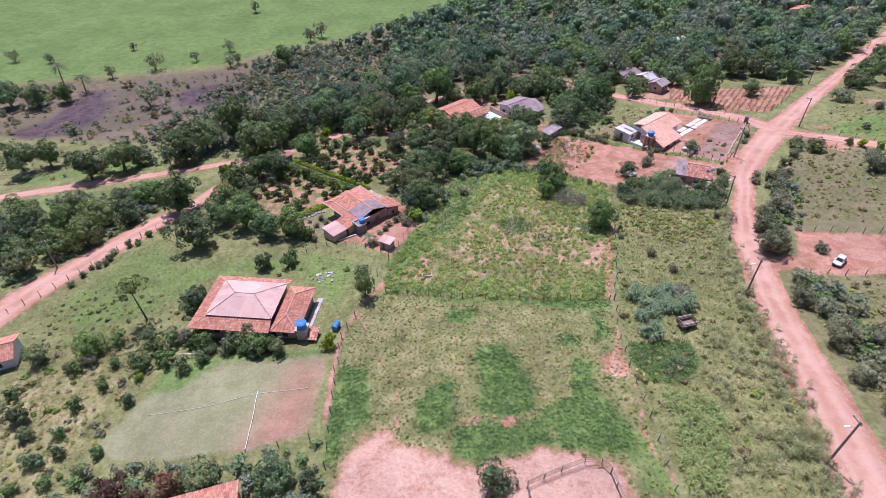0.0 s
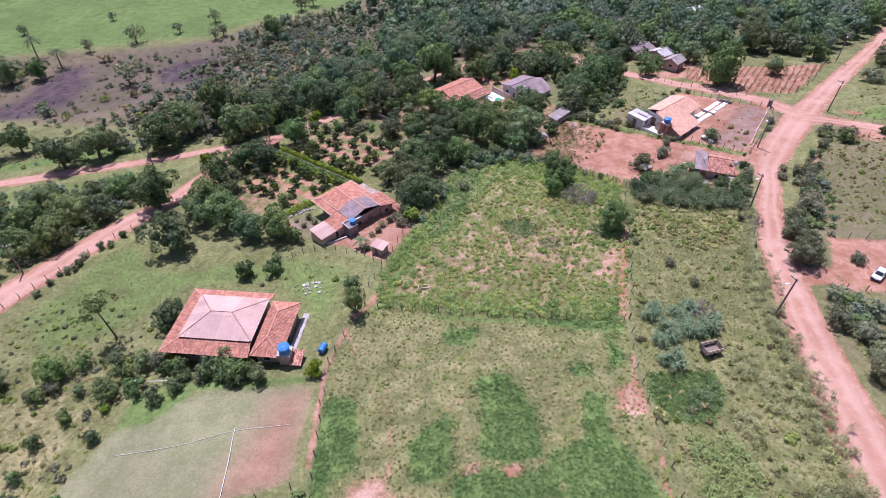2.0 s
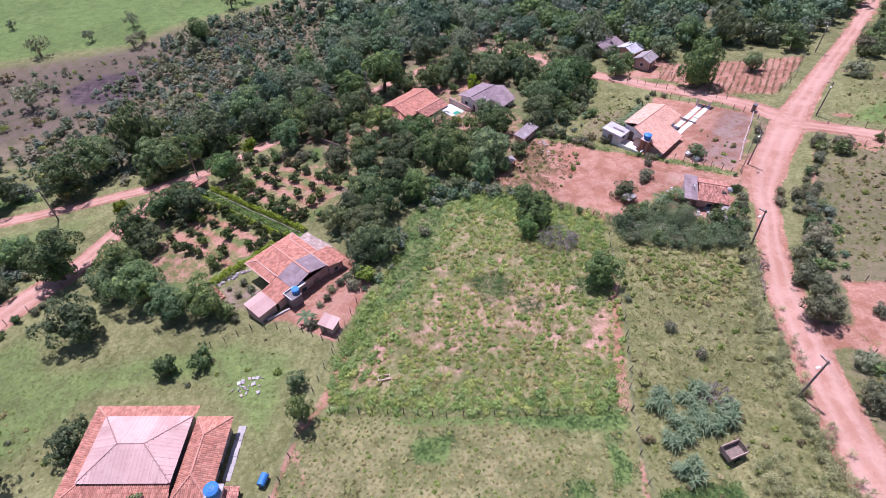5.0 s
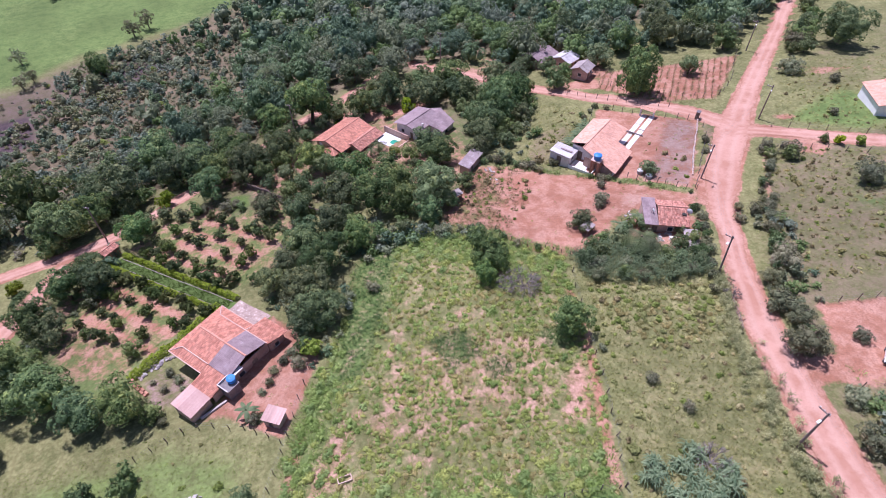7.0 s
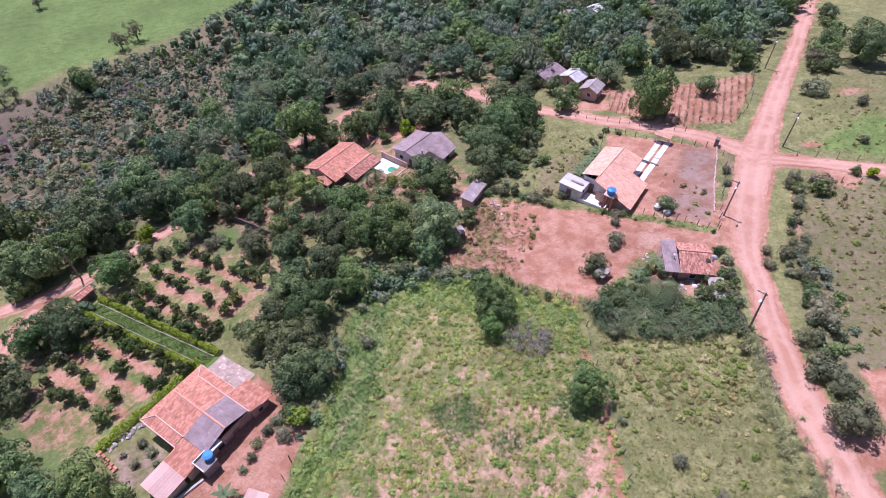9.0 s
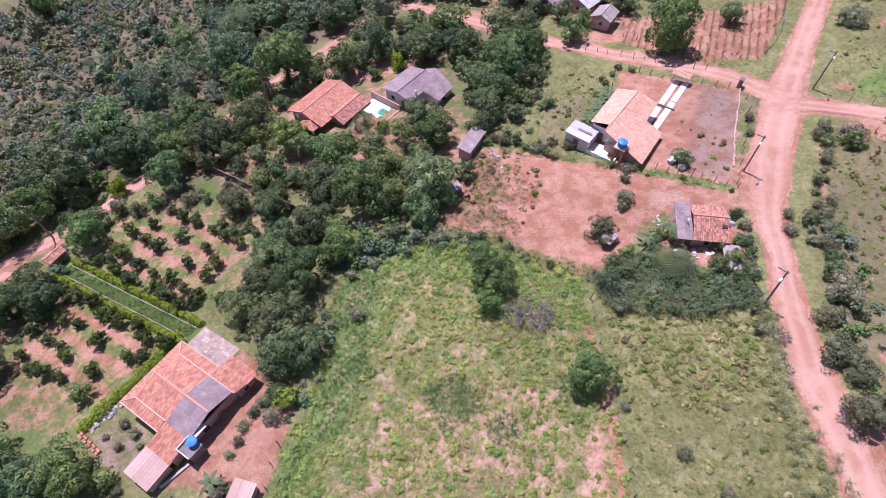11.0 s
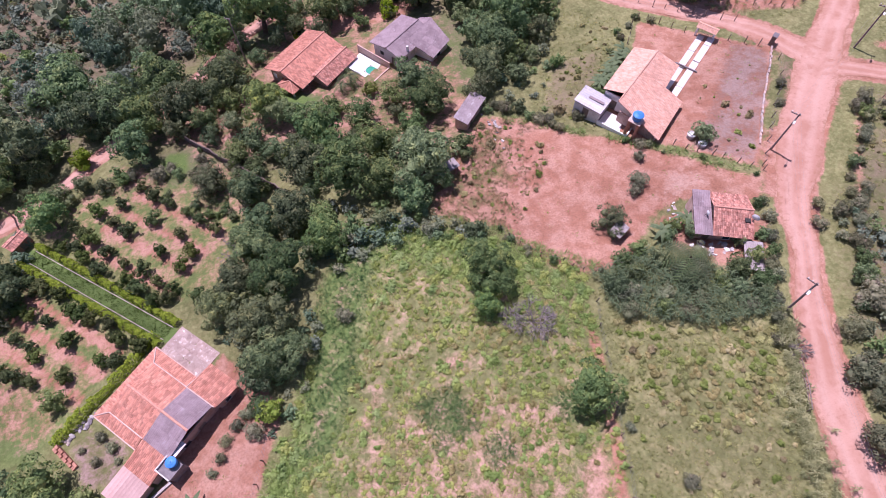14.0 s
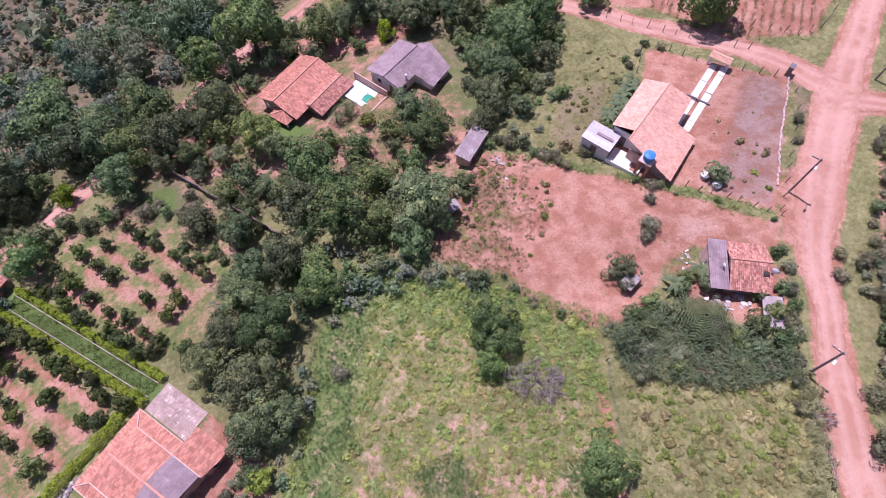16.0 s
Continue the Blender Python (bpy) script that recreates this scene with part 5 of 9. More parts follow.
for pick, shapes, words in ((near, CLOSE_WOOD, "dense mixed woodland of dark and olive crowns"), (middle, MID_WOOD, "dense woodland of green crowns behind the houses"), (~near & ~middle, LOW_WOOD, "far dense woodland of dark green crowns")):
    mass("woodland", spots[pick], rng.uniform(2.2, 4.6, pick.sum()) * np.where(spots[pick][:, 0] < -6, 0.72, 1.0), shapes, LEAF_WOOD[:4] + LEAF_WOOD[:3] + LEAF_WOOD[4:], rng, words, (0.85, 1.3))
BANK = [(-150, 150), (-117, 140), (-95, 118), (-60, 118), (-35, 124), (-26, 150), (-30, 190), (-30, 222), (-50, 214), (-62, 200), (-105, 178), (-140, 184)]
bank = scatter(rng, BANK, 2.4)
patchy = 0.5 + 0.5 * np.sin(bank[:, 0] * 0.21 + 2 * np.sin(bank[:, 1] * 0.13)) * np.cos(bank[:, 1] * 0.19 + np.sin(bank[:, 0] * 0.1))
fuzz = bank[(land_z(bank[:, 0], bank[:, 1]) < -13) & (rng.random(len(bank)) < 0.85)]
keep = (land_z(bank[:, 0], bank[:, 1]) < -14) & (rng.random(len(bank)) < np.clip(0.1 + (bank[:, 0] + 80) / 80, 0.0, 1) + 0.7 * (patchy > 0.6))
bank = bank[keep]
BURNT = [[(-120, 147), (-112, 158), (-110, 174), (-104, 182), (-96, 171), (-94, 157), (-98, 144)], [(-80, 174), (-75, 182), (-61, 187), (-55, 170), (-60, 162), (-75, 163)]]
for q in BURNT:
    bank = bank[~inside(bank[:, 0], bank[:, 1], q) | (rng.random(len(bank)) < 0.12)]
    fuzz = fuzz[~inside(fuzz[:, 0], fuzz[:, 1], q) | (rng.random(len(fuzz)) < 0.3)]
bank = bank[(bank[:, 0] > -62) | (rng.random(len(bank)) < 0.55)]
mass("bank_scrub", bank, 0.4 + rng.gamma(1.7, 0.5, len(bank)), MINI, LEAF_WOOD[:4] + [LEAF_GREY], rng, "low scrub and bushes over the brown stream bank", (0.6, 1.0), "scrub")
CARPET = [(-78, 132), (-60, 124), (-40, 124), (-24, 134), (-14, 160), (-6, 185), (-10, 220), (-40, 218), (-58, 200), (-68, 180), (-72, 160)]
LOW_SCRUB = [crown_arrays(np.random.default_rng(1010 + k), 1.0, 66, 0.27, lobes=2, tall=0.5, lift=0.3, core=0.85, ragged=0.4, knots=7) for k in range(6)]
q = scatter(rng, CARPET, 1.4, 14000)
q = q[(rng.random(len(q)) < np.clip(0.45 + (q[:, 0] + 70) / 45, 0.3, 1)) & (land_z(q[:, 0], q[:, 1]) < -12.5)]
mass("scrub_carpet", q, 0.5 + rng.gamma(1.6, 0.36, len(q)), LOW_SCRUB, [LEAF_GREY, LEAF_WOOD[2], LEAF_WOOD[3], LEAF_WOOD[2], LEAF_OLIVE], rng, "low olive scrub that covers the stream bank", (0.6, 1.1), "scrub")
TWIGGY = [crown_arrays(np.random.default_rng(990 + k), 1.0, 72, 0.26, lobes=5, tall=0.5, lift=0.3, core=0, ragged=0.5, long=1.8) for k in range(6)]
fuzz = fuzz + rng.normal(0, 1.0, fuzz.shape)
mass("bank_weeds", fuzz, 0.3 + rng.gamma(1.5, 0.3, len(fuzz)), TWIGGY, [LEAF_GREY, GRASS_BROWN, LEAF_WOOD[3], LEAF_WOOD[2], GRASS_MEADOW], rng, "dry weeds and thin scrub on the brown bank", (0.6, 1.1), "weeds", 0.05)
THICKETS = [[(-40, 26), (-39, 33), (-30, 33), (-20, 32.6), (-11.6, 34), (-11.6, 26)], [(-95, 70), (-95, 104), (-62, 106), (-48, 100), (-58, 88), (-68, 76), (-76, 62)], [(49.5, 30), (52, 44), (53.6, 54), (55, 56), (58, 50), (58, 30)], [(56, 62), (54, 66), (60, 78), (66, 84), (70, 84), (64, 70)],
            [(-46, 100), (-40, 112), (-30, 116), (-30, 104), (-38, 96)], [(8, 98.6), (16, 102.6), (28, 97), (27, 94.6), (17, 99.6), (9, 96)], [(-2, 99), (8, 108), (22, 101), (20, 98), (6, 98)],
            [(40, 104), (31, 110), (34, 119), (42, 128), (52, 140), (57, 138), (48, 124), (42, 112)], [(-5.6, 93), (0, 84), (-1, 79), (2, 80), (6, 90), (4, 96), (-2, 98)]]
spots = np.vstack([scatter(rng, t, g) for t, g in zip(THICKETS, (1.7, 1.65, 1.7, 1.7, 2.2, 1.5, 2.0, 2.5, 1.7))])
for pts in ROAD_LINES:
    spots = spots[far_from(spots[:, 0], spots[:, 1], [tuple(p) for p in pts[::4, :2]]) > 3.4]
spots = spots[~inside(spots[:, 0], spots[:, 1], [(-25.4, 22), (-25.4, 29), (-17.4, 29), (-17.4, 22)])]
spots = spots[~inside(spots[:, 0], spots[:, 1], YARD) & ~inside(spots[:, 0], spots[:, 1], CLEAR[9])]
mass("undergrowth", spots, rng.uniform(0.5, 1.6, len(spots)), MINI, LEAF_WOOD + [LEAF_GREY], rng, "tangled green undergrowth between the trees", (0.6, 1.0), "undergrowth")


# ---- grass and crops ----
def off_roads(p, gap):
    for pts in ROAD_LINES:
        p = p[far_from(p[:, 0], p[:, 1], [tuple(q) for q in pts[::4, :2]]) > gap + pts[0, 2] / 2]
    return p


def tufts(name, p, mat, label, height, radius, blades, width, rng, lean=0.8, category="grass", kind_="stuff"):
    """Tufts of leaning blades, each wide at the foot and pointed at the tip."""
    n = len(p) * blades
    c = np.repeat(p, blades, 0)
    s = np.repeat(rng.uniform(0.55, 1.4, len(p)), blades)
    a = rng.uniform(0, 6.283, n)
    out = np.stack([np.cos(a), np.sin(a)], 1)
    r0 = radius * s * np.sqrt(rng.uniform(0, 1, n)) * 0.7
    foot = c + out * r0[:, None]
    z = land_z(foot[:, 0], foot[:, 1]) + relief(foot[:, 0], foot[:, 1]) * BUMPS
    h = height * s * rng.uniform(0.6, 1.25, n)
    ln = (lean * h * rng.uniform(0.4, 1.2, n))[:, None]
    w = width * rng.uniform(0.6, 1.3, n)[:, None]
    side = np.stack([-out[:, 1], out[:, 0]], 1)
    turn = rng.normal(0, 0.5, n)[:, None]
    tip = foot + (out + side * turn) * ln
    v = np.stack([np.column_stack([foot - side * w * 0.5, z - 0.02]), np.column_stack([foot + side * w * 0.5, z - 0.02]), np.column_stack([tip, z + h * rng.uniform(0.7, 1.0, n)])], 1).reshape(-1, 3)
    f = np.arange(3 * n).reshape(-1, 3)
    tone = np.repeat(np.repeat(rng.uniform(0, 1, len(p)), blades), 3)
    return tagged(new(name, mesh_of(name, v, f, [mat], None, tone)), label, category, kind=kind_)


rng = np.random.default_rng(21)
FIELD_EDGE = [(-5.2, 68), (-2.4, 75), (1.2, 80.5), (4.7, 88), (6.8, 95.3), (11.6, 101), (17.2, 101.4), (26.1, 96), (31.6, 92.4), (36, 85.6)]
MOUND = [crown_arrays(np.random.default_rng(1200 + k), 1.0, 84, 0.24, lobes=3, tall=0.3, lift=0.10, core=0.95, ragged=0.2, long=1.8, loose=0.4, knots=4) for k in range(8)]
WEED = [crown_arrays(np.random.default_rng(1240 + k), 1.0, 150, 0.18, lobes=6, tall=0.3, lift=0.14, core=0.9, ragged=0.25, long=1.8, loose=0.45, knots=4) for k in range(8)]
# tussocks stand in rows that follow the lower fence
u, v = np.meshgrid(np.arange(-8, 44, 0.8), np.arange(0, 52, 0.78))
u, v = u.ravel() + 0.35 * np.sin(v.ravel() * 9.1) + rng.normal(0, 0.2, u.size), v.ravel() + rng.normal(0, 0.16, u.size) + 0.5 * np.sin(u.ravel() * 0.21)
p = np.stack([-2 + 0.982 * u + 0.19 * v, 57 - 0.19 * u + 0.982 * v], 1)
p = p[inside(p[:, 0], p[:, 1], UPPER_FIELD)]
edge = far_from(p[:, 0], p[:, 1], FIELD_EDGE) + 1.6 * np.sin(p[:, 0] * 0.5) * np.sin(p[:, 1] * 0.43)
low = far_from(p[:, 0], p[:, 1], [(-5.4, 60.3), (15.8, 55.7), (26.6, 54)]) + rng.normal(0, 1.0, len(p))
bright = (edge < 5.2 + rng.normal(0, 1.8, len(p))) | (low < 2.2) | (rng.random(len(p)) < 0.06)
blue = np.zeros(len(p), bool)
for q in BLUE_PARTS:
    blue |= inside(p[:, 0] + rng.normal(0, 0.5, len(p)), p[:, 1] + rng.normal(0, 0.5, len(p)), q)
bare = np.zeros(len(p))
for q in FIELD_BARE:
    bare = np.maximum(bare, area(p[:, 0], p[:, 1], q, 1.0))
stand = rng.random(len(p)) > 0.06 + 0.55 * bare
pale = p[~bright & ~blue & stand]
mass("field_tufts", pale, rng.uniform(0.30, 0.6, len(pale)), MOUND, [GRASS_FIELD, GRASS_FIELD, GRASS_TUSSOCK, GRASS_BRIGHT, GRASS_BRIGHT], rng, "rows of yellow-green grass tussocks with bare earth between", (0.6, 1.0), "grass", 0.02)
weeds = p[bright & ~blue & (rng.random(len(p)) > 0.5 * bare)]
mass("field_weeds", weeds[::2], rng.uniform(0.45, 0.95, len(weeds[::2])), WEED, [GRASS_BRIGHT, GRASS_BRIGHT, GRASS_FIELD, GRASS_WEED], rng, "bright green weeds in the upper field", (0.6, 1.1), "weeds", 0.02)
tufts("tussock_blades", pale, GRASS_FIELD, "yellow-green blades of the grass tussocks", 0.36, 0.5, 26, 0.06, rng, 1.0)
tufts("weed_blades", weeds, GRASS_BRIGHT, "tall soft green grass along the field's edge", 0.5, 0.75, 38, 0.07, rng, 0.9)
p = scatter(rng, [(37, 80.6), (44, 77), (52, 74.6), (48.6, 67.6), (40, 66), (35.6, 74)], 0.75, 3000)
mass("strip_weeds", p, rng.uniform(0.35, 0.8, len(p)), MOUND, [GRASS_TUSSOCK, GRASS_TALL, GRASS_STRIP, GRASS_MEADOW], rng, "brownish weeds below the cane thicket", (0.5, 0.9), "weeds", 0.02)
p = np.vstack([scatter(rng, [(22, 101), (28, 110), (34, 114), (37, 108), (34, 100), (30, 95)], 1.3, 900), scatter(rng, [(60, 74), (70, 84), (82, 98), (98, 88), (86, 68)], 1.3, 3000), scatter(rng, [(22, 101), (28, 110), (34, 114), (40, 110), (38, 102), (31, 95)], 0.8, 900), off_roads(scatter(rng, [(49, 24), (51, 44), (58, 56), (66, 50), (62, 24)], 1.6, 1500), 0.4),
               off_roads(scatter(rng, [(88, 106), (106, 120), (112, 104), (100, 94)], 2.2, 800), 0.6), scatter(rng, [(41, 112), (47, 107), (56, 118), (56, 130), (47, 122)], 1.4, 800), scatter(rng, [(62, 95), (70, 104), (74, 110), (66, 112), (58, 102)], 1.5, 500)])
p = p[rng.random(len(p)) < 0.5 + 0.5 * np.sin(p[:, 0] * 0.7) * np.cos(p[:, 1] * 0.55)]
mass("plot_weeds", p, 0.15 + rng.gamma(1.6, 0.16, len(p)), MOUND, [GRASS_BROWN, GRASS_BROWN, GRASS_TALL, GRASS_MEADOW], rng, "scattered weeds on the vacant plots", (0.7, 1.2), "weeds", 0.02)
TUSSOCK = [crown_arrays(np.random.default_rng(1300 + k), 1.0, 26, 0.42, lobes=1, tall=0.3, lift=0.1, core=1.2, ragged=0.3, long=1.8, loose=0.4, knots=5) for k in range(6)]
q = np.vstack([off_roads(scatter(rng, [(61, 70), (66, 84), (80, 99), (98, 88), (86, 64)], 0.8, 5000), 0.5), off_roads(scatter(rng, [(89, 106), (106, 122), (116, 106), (102, 95)], 1.0, 2500), 0.6), scatter(rng, [(41, 112), (47, 107), (56, 118), (58, 128), (47, 122)], 0.9, 1500), off_roads(scatter(rng, [(49, 28), (51, 46), (56, 54), (72, 50), (66, 28)], 0.9, 3000), 0.3)])
q = q[rng.random(len(q)) < 0.42 + 0.4 * np.sin(q[:, 0] * 0.45 + np.sin(q[:, 1] * 0.6)) * np.cos(q[:, 1] * 0.4)]
mass("plot_tussocks", q, 0.2 + rng.gamma(2.0, 0.11, len(q)), TUSSOCK, [GRASS_MEADOW, GRASS_TALL, GRASS_TUSSOCK, GRASS_STRIP, GRASS_BROWN], rng, "rough tussocks and weeds on the vacant plots", (0.5, 1.0), "grass", 0.02)
tufts("field_grass", scatter(rng, UPPER_FIELD, 0.5, 14000), GRASS_TALL, "thin dry grass between the clumps", 0.14, 0.4, 12, 0.05, rng)
p = scatter(rng, LOWER_FIELD, 0.40, 26000)
p = p[~inside(p[:, 0], p[:, 1], BARE_NEAR)]
lush = np.zeros(len(p), bool)
wave = 0.6 * np.sin(p[:, 1] * 1.7 + 2 * np.sin(p[:, 0]))
for q in LUSH_PARTS:
    lush |= inside(p[:, 0] + rng.normal(0, 0.45, len(p)) + wave, p[:, 1] + rng.normal(0, 0.45, len(p)), q)
tufts("meadow_tufts", p[~lush], GRASS_TALL, "short dry pasture grass grazed into tussocks", 0.09, 0.3, 13, 0.05, rng)
q = scatter(rng, LOWER_FIELD, 0.46, 22000)
q = q[~inside(q[:, 0], q[:, 1], BARE_NEAR)]
for poly in LUSH_PARTS:
    q = q[~inside(q[:, 0], q[:, 1], poly)]
mass("tussocks", q, 0.17 + rng.gamma(2.0, 0.055, len(q)), TUSSOCK, [GRASS_TALL, GRASS_TUSSOCK, GRASS_TALL, GRASS_STRIP, GRASS_MEADOW], rng, "yellowish grazed tussocks in the lower field", (0.45, 0.75), "grass", 0.02)
tufts("lush_patches", p[lush], GRASS_LUSH, "dark lush grass patches in the lower field", 0.18, 0.5, 84, 0.045, rng)
p = np.vstack([scatter(rng, q, 0.5, 1500) for q in BLUE_PARTS])
tufts("soft_grass", p, GRASS_LUSH, "soft blue-green grass patches in the upper field", 0.34, 0.5, 60, 0.045, rng)
p = off_roads(scatter(rng, STRIP, 0.42, 26000), 0.4)
tufts("strip_grass", p, GRASS_STRIP, "rough waist-high grass between fence and road", 0.26, 0.34, 24, 0.05, rng, 0.55)
p = off_roads(scatter(rng, [(25.6, 34), (26.4, 48), (31.4, 64), (35.6, 78), (44, 74), (51, 73), (46, 60), (43, 46), (40.4, 34), (37, 24), (32, 24)], 1.15, 3000), 0.7)
mass("strip_clumps", p, 0.2 + rng.gamma(2.0, 0.12, len(p)), MOUND, [GRASS_STRIP, GRASS_DRY, GRASS_STRIP, GRASS_MEADOW, GRASS_BROWN], rng, "clumps of pale and green grass beside the road", (0.7, 1.2), "grass", 0.02)
p = off_roads(scatter(rng, MEADOW, 0.6, 16000), 0.5)
p = p[~inside(p[:, 0], p[:, 1], [(-34, 51), (-32, 65), (-15, 62), (-13, 51)])]
tufts("house_meadow_grass", p, GRASS_MEADOW, "green meadow grass round the house", 0.13, 0.45, 26, 0.06, rng)
p = np.vstack([scatter(rng, [(-60, 56), (-58, 68), (-44, 68), (-37, 60), (-37, 53), (-50, 53)], 1.1, 1200), scatter(rng, [(-30, 68), (-14, 74), (-10, 66), (-18, 66)], 2.4, 200)])
mass("meadow_weeds", p, 0.15 + rng.gamma(1.8, 0.14, len(p)), MOUND, [GRASS_MEADOW, LEAF_GREY, GRASS_TALL, GRASS_MEADOW], rng, "clumps of weeds in the rough meadow", (0.6, 1.0), "weeds", 0.02)
p = scatter(rng, [(-54, 28), (-56, 54), (-38, 56), (-36, 44), (-39, 34), (-36, 26)], 0.8, 6000)
tufts("garden_grass", p, GRASS_DRY, "bleached rough grass in the hillside garden", 0.3, 0.55, 44, 0.055, rng)
mass("garden_weeds", p[::2], 0.2 + rng.gamma(1.8, 0.17, len(p[::2])), MOUND, [GRASS_DRY, GRASS_TALL, GRASS_MEADOW, LEAF_GREY, GRASS_FIELD], rng, "clumps of rough grass and weeds in the hillside garden", (0.6, 1.0), "weeds", 0.02)
p = off_roads(scatter(rng, [(49, 28), (51, 46), (56, 58), (62, 52), (60, 30)], 0.8, 5000), 0.2)
p = np.vstack([p, off_roads(scatter(rng, [(60, 70), (64, 82), (80, 99), (98, 88), (84, 66)], 1.0, 6000), 0.6), off_roads(scatter(rng, [(88, 106), (108, 126), (126, 118), (106, 92), (94, 98)], 1.1, 5000), 0.6),
               scatter(rng, [(40, 112), (47, 106), (57, 118), (60, 126), (52, 134), (46, 122)], 0.9, 5000), off_roads(scatter(rng, [(66, 133), (84, 117), (78, 114), (62, 128)], 0.9, 3000), 0.5)])
tufts("verge_grass", p, GRASS_STRIP, "rough grass on the verges and vacant plots", 0.25, 0.5, 36, 0.06, rng)
p = np.vstack([scatter(rng, ORCHARD, 1.0, 4000), scatter(rng, ORCHARD_LOW, 1.0, 3000), scatter(rng, YARD, 1.7, 1500), scatter(rng, GARDEN, 1.6, 1500), scatter(rng, HOUSE_YARD, 1.5, 500)])
p = p[(far_from(p[:, 0], p[:, 1], HEDGE_WAY) > 1.2) & (rng.random(len(p)) < 0.7)]
tufts("orchard_grass", p, GRASS_MEADOW, "thin grass and weeds on bare red earth", 0.16, 0.45, 18, 0.055, rng)


ends, across = np.array(HEDGE_WAY), np.array((0.699, 0.715))
p = scatter(rng, [tuple(ends[0] + across), tuple(ends[1] + across), tuple(ends[1] - across), tuple(ends[0] - across)], 0.2, 45000)
tufts("way_grass", p, GRASS_WAY, "mown dark green grass between the hedges", 0.09, 0.24, 30, 0.06, rng)
p = scatter(rng, [(22, 101), (28, 110), (34, 114), (40, 110), (38, 102), (31, 95)], 0.55, 3000)
p = p[rng.random(len(p)) < 0.75 - 0.06 * np.maximum(p[:, 0] - 30, 0)]
tufts("yard_weeds", p, GRASS_BROWN, "brown weeds over part of the bare yard", 0.34, 0.6, 60, 0.05, rng, 0.8, "weeds")
p = np.vstack([smooth(q, 0.35) for q in ([(24, 99), (29, 95.6), (33.4, 90.6), (38, 86.8)], [(47.4, 104.6), (52, 101.6), (56, 97.6), (60.5, 93.4)], [(36, 112.6), (41, 109.6), (45, 106.4)])])
p = p[:, :2] + rng.normal(0, 0.35, (len(p), 2))
tufts("fence_weeds", p, GRASS_WEED, "rank weeds grown along the fences of the bare yard", 0.5, 0.5, 34, 0.06, rng, 0.8, "weeds")
p = np.array([(66 + a * 0.62 - b * 0.78, 118 + a * 0.78 + b * 0.62 + rng.normal(0, 0.12)) for b in np.arange(-36, 14, 1.3) for a in np.arange(-20, 40, 0.55)])
p = p[inside(p[:, 0], p[:, 1], PLOUGHED) & (rng.random(len(p)) < 0.75)]
tufts("stubble", p, GRASS_BROWN, "rows of dry stubble in the fenced plot", 0.42, 0.34, 24, 0.05, rng, 0.7, "crop")


def blades(name, p, mat, label, height, arch, leaves, width, rng, category="crop"):
    """Tall plants with long arching leaves in three pieces."""
    n = len(p) * leaves
    c = np.repeat(p, leaves, 0) + rng.normal(0, 0.12, (n, 2))
    a = rng.uniform(0, 6.283, n)
    out = np.stack([np.cos(a), np.sin(a)], 1)
    side = np.stack([-out[:, 1], out[:, 0]], 1)
    z0 = land_z(c[:, 0], c[:, 1])
    swell = 1 + 0.35 * np.sin(p[:, 0] * 1.3 + np.sin(p[:, 1] * 0.9)) * np.sin(p[:, 1] * 1.1)
    h = height * np.repeat(rng.uniform(0.6, 1.25, len(p)) * swell, leaves)
    at = rng.uniform(0.15, 0.85, n) * h
    ln = arch * rng.uniform(0.6, 1.25, n)
    v = []
    for t, w, dz in ((0, 0.35, 0.0), (0.35, 1.0, 0.30), (0.7, 0.85, 0.32), (1.0, 0.08, 0.05)):
        mid = c + out * (ln * t)[:, None]
        zz = z0 + at + dz * ln * 1.5
        for s in (-1, 1):
            v.append(np.column_stack([mid + side * (s * w * width / 2), zz]))
    v = np.stack(v, 1).reshape(-1, 3)
    b = np.arange(n)[:, None] * 8
    f = np.vstack([b + q for q in ((0, 1, 3), (0, 3, 2), (2, 3, 5), (2, 5, 4), (4, 5, 7), (4, 7, 6))])
    tone = np.repeat(np.repeat(rng.uniform(0, 1, len(p)), leaves), 8)
    return tagged(new(name, mesh_of(name, v, f, [mat], None, tone)), label, category, kind="stuff")


blades("cane_thicket", np.vstack([scatter(rng, [(37, 86), (44.6, 86.8), (49.5, 82), (53, 79), (52.4, 76), (46, 76.6), (41, 79), (37.6, 81)], 0.5, 4000)]), LEAF_CANE, "dense grey-green cane thicket beside the yard", 1.9, 0.7, 18, 0.07, rng)
FODDER = [(31.2, 54.9), (32.9, 54.2), (33.5, 52.5), (30.9, 51.6), (29.3, 49.8), (30.9, 50.0), (33.3, 50.6), (34.7, 50.4), (36.0, 51.0), (30.3, 46.4), (28.7, 46.3), (35.3, 54.4), (29.9, 54.0), (36.8, 52.4)]
blades("fodder_cane", np.vstack([np.array(c) + rng.normal(0, 0.42, (6, 2)) for c in FODDER]), LEAF_FODDER, "tussocks of fodder cane round an old cart", 1.5, 0.85, 28, 0.10, rng)
blades("corn_patch", scatter(rng, [(27.5, 36.8), (31.7, 36), (32.2, 32.2), (30, 27.3), (28, 24), (25, 24), (26, 29.5), (26.7, 32.8)], 0.62, 2000), LEAF_CORN, "bright green patch of young corn", 1.0, 0.7, 13, 0.085, rng)
tufts("green_crop", scatter(rng, [(26.2, 45), (33.7, 44.6), (33.3, 40.7), (30.6, 37.6), (26.7, 38.9), (25.4, 41.7)], 0.4, 3000), GRASS_LUSH, "low dark green crop beside the fence", 0.22, 0.5, 70, 0.05, rng, 0.8, "crop")
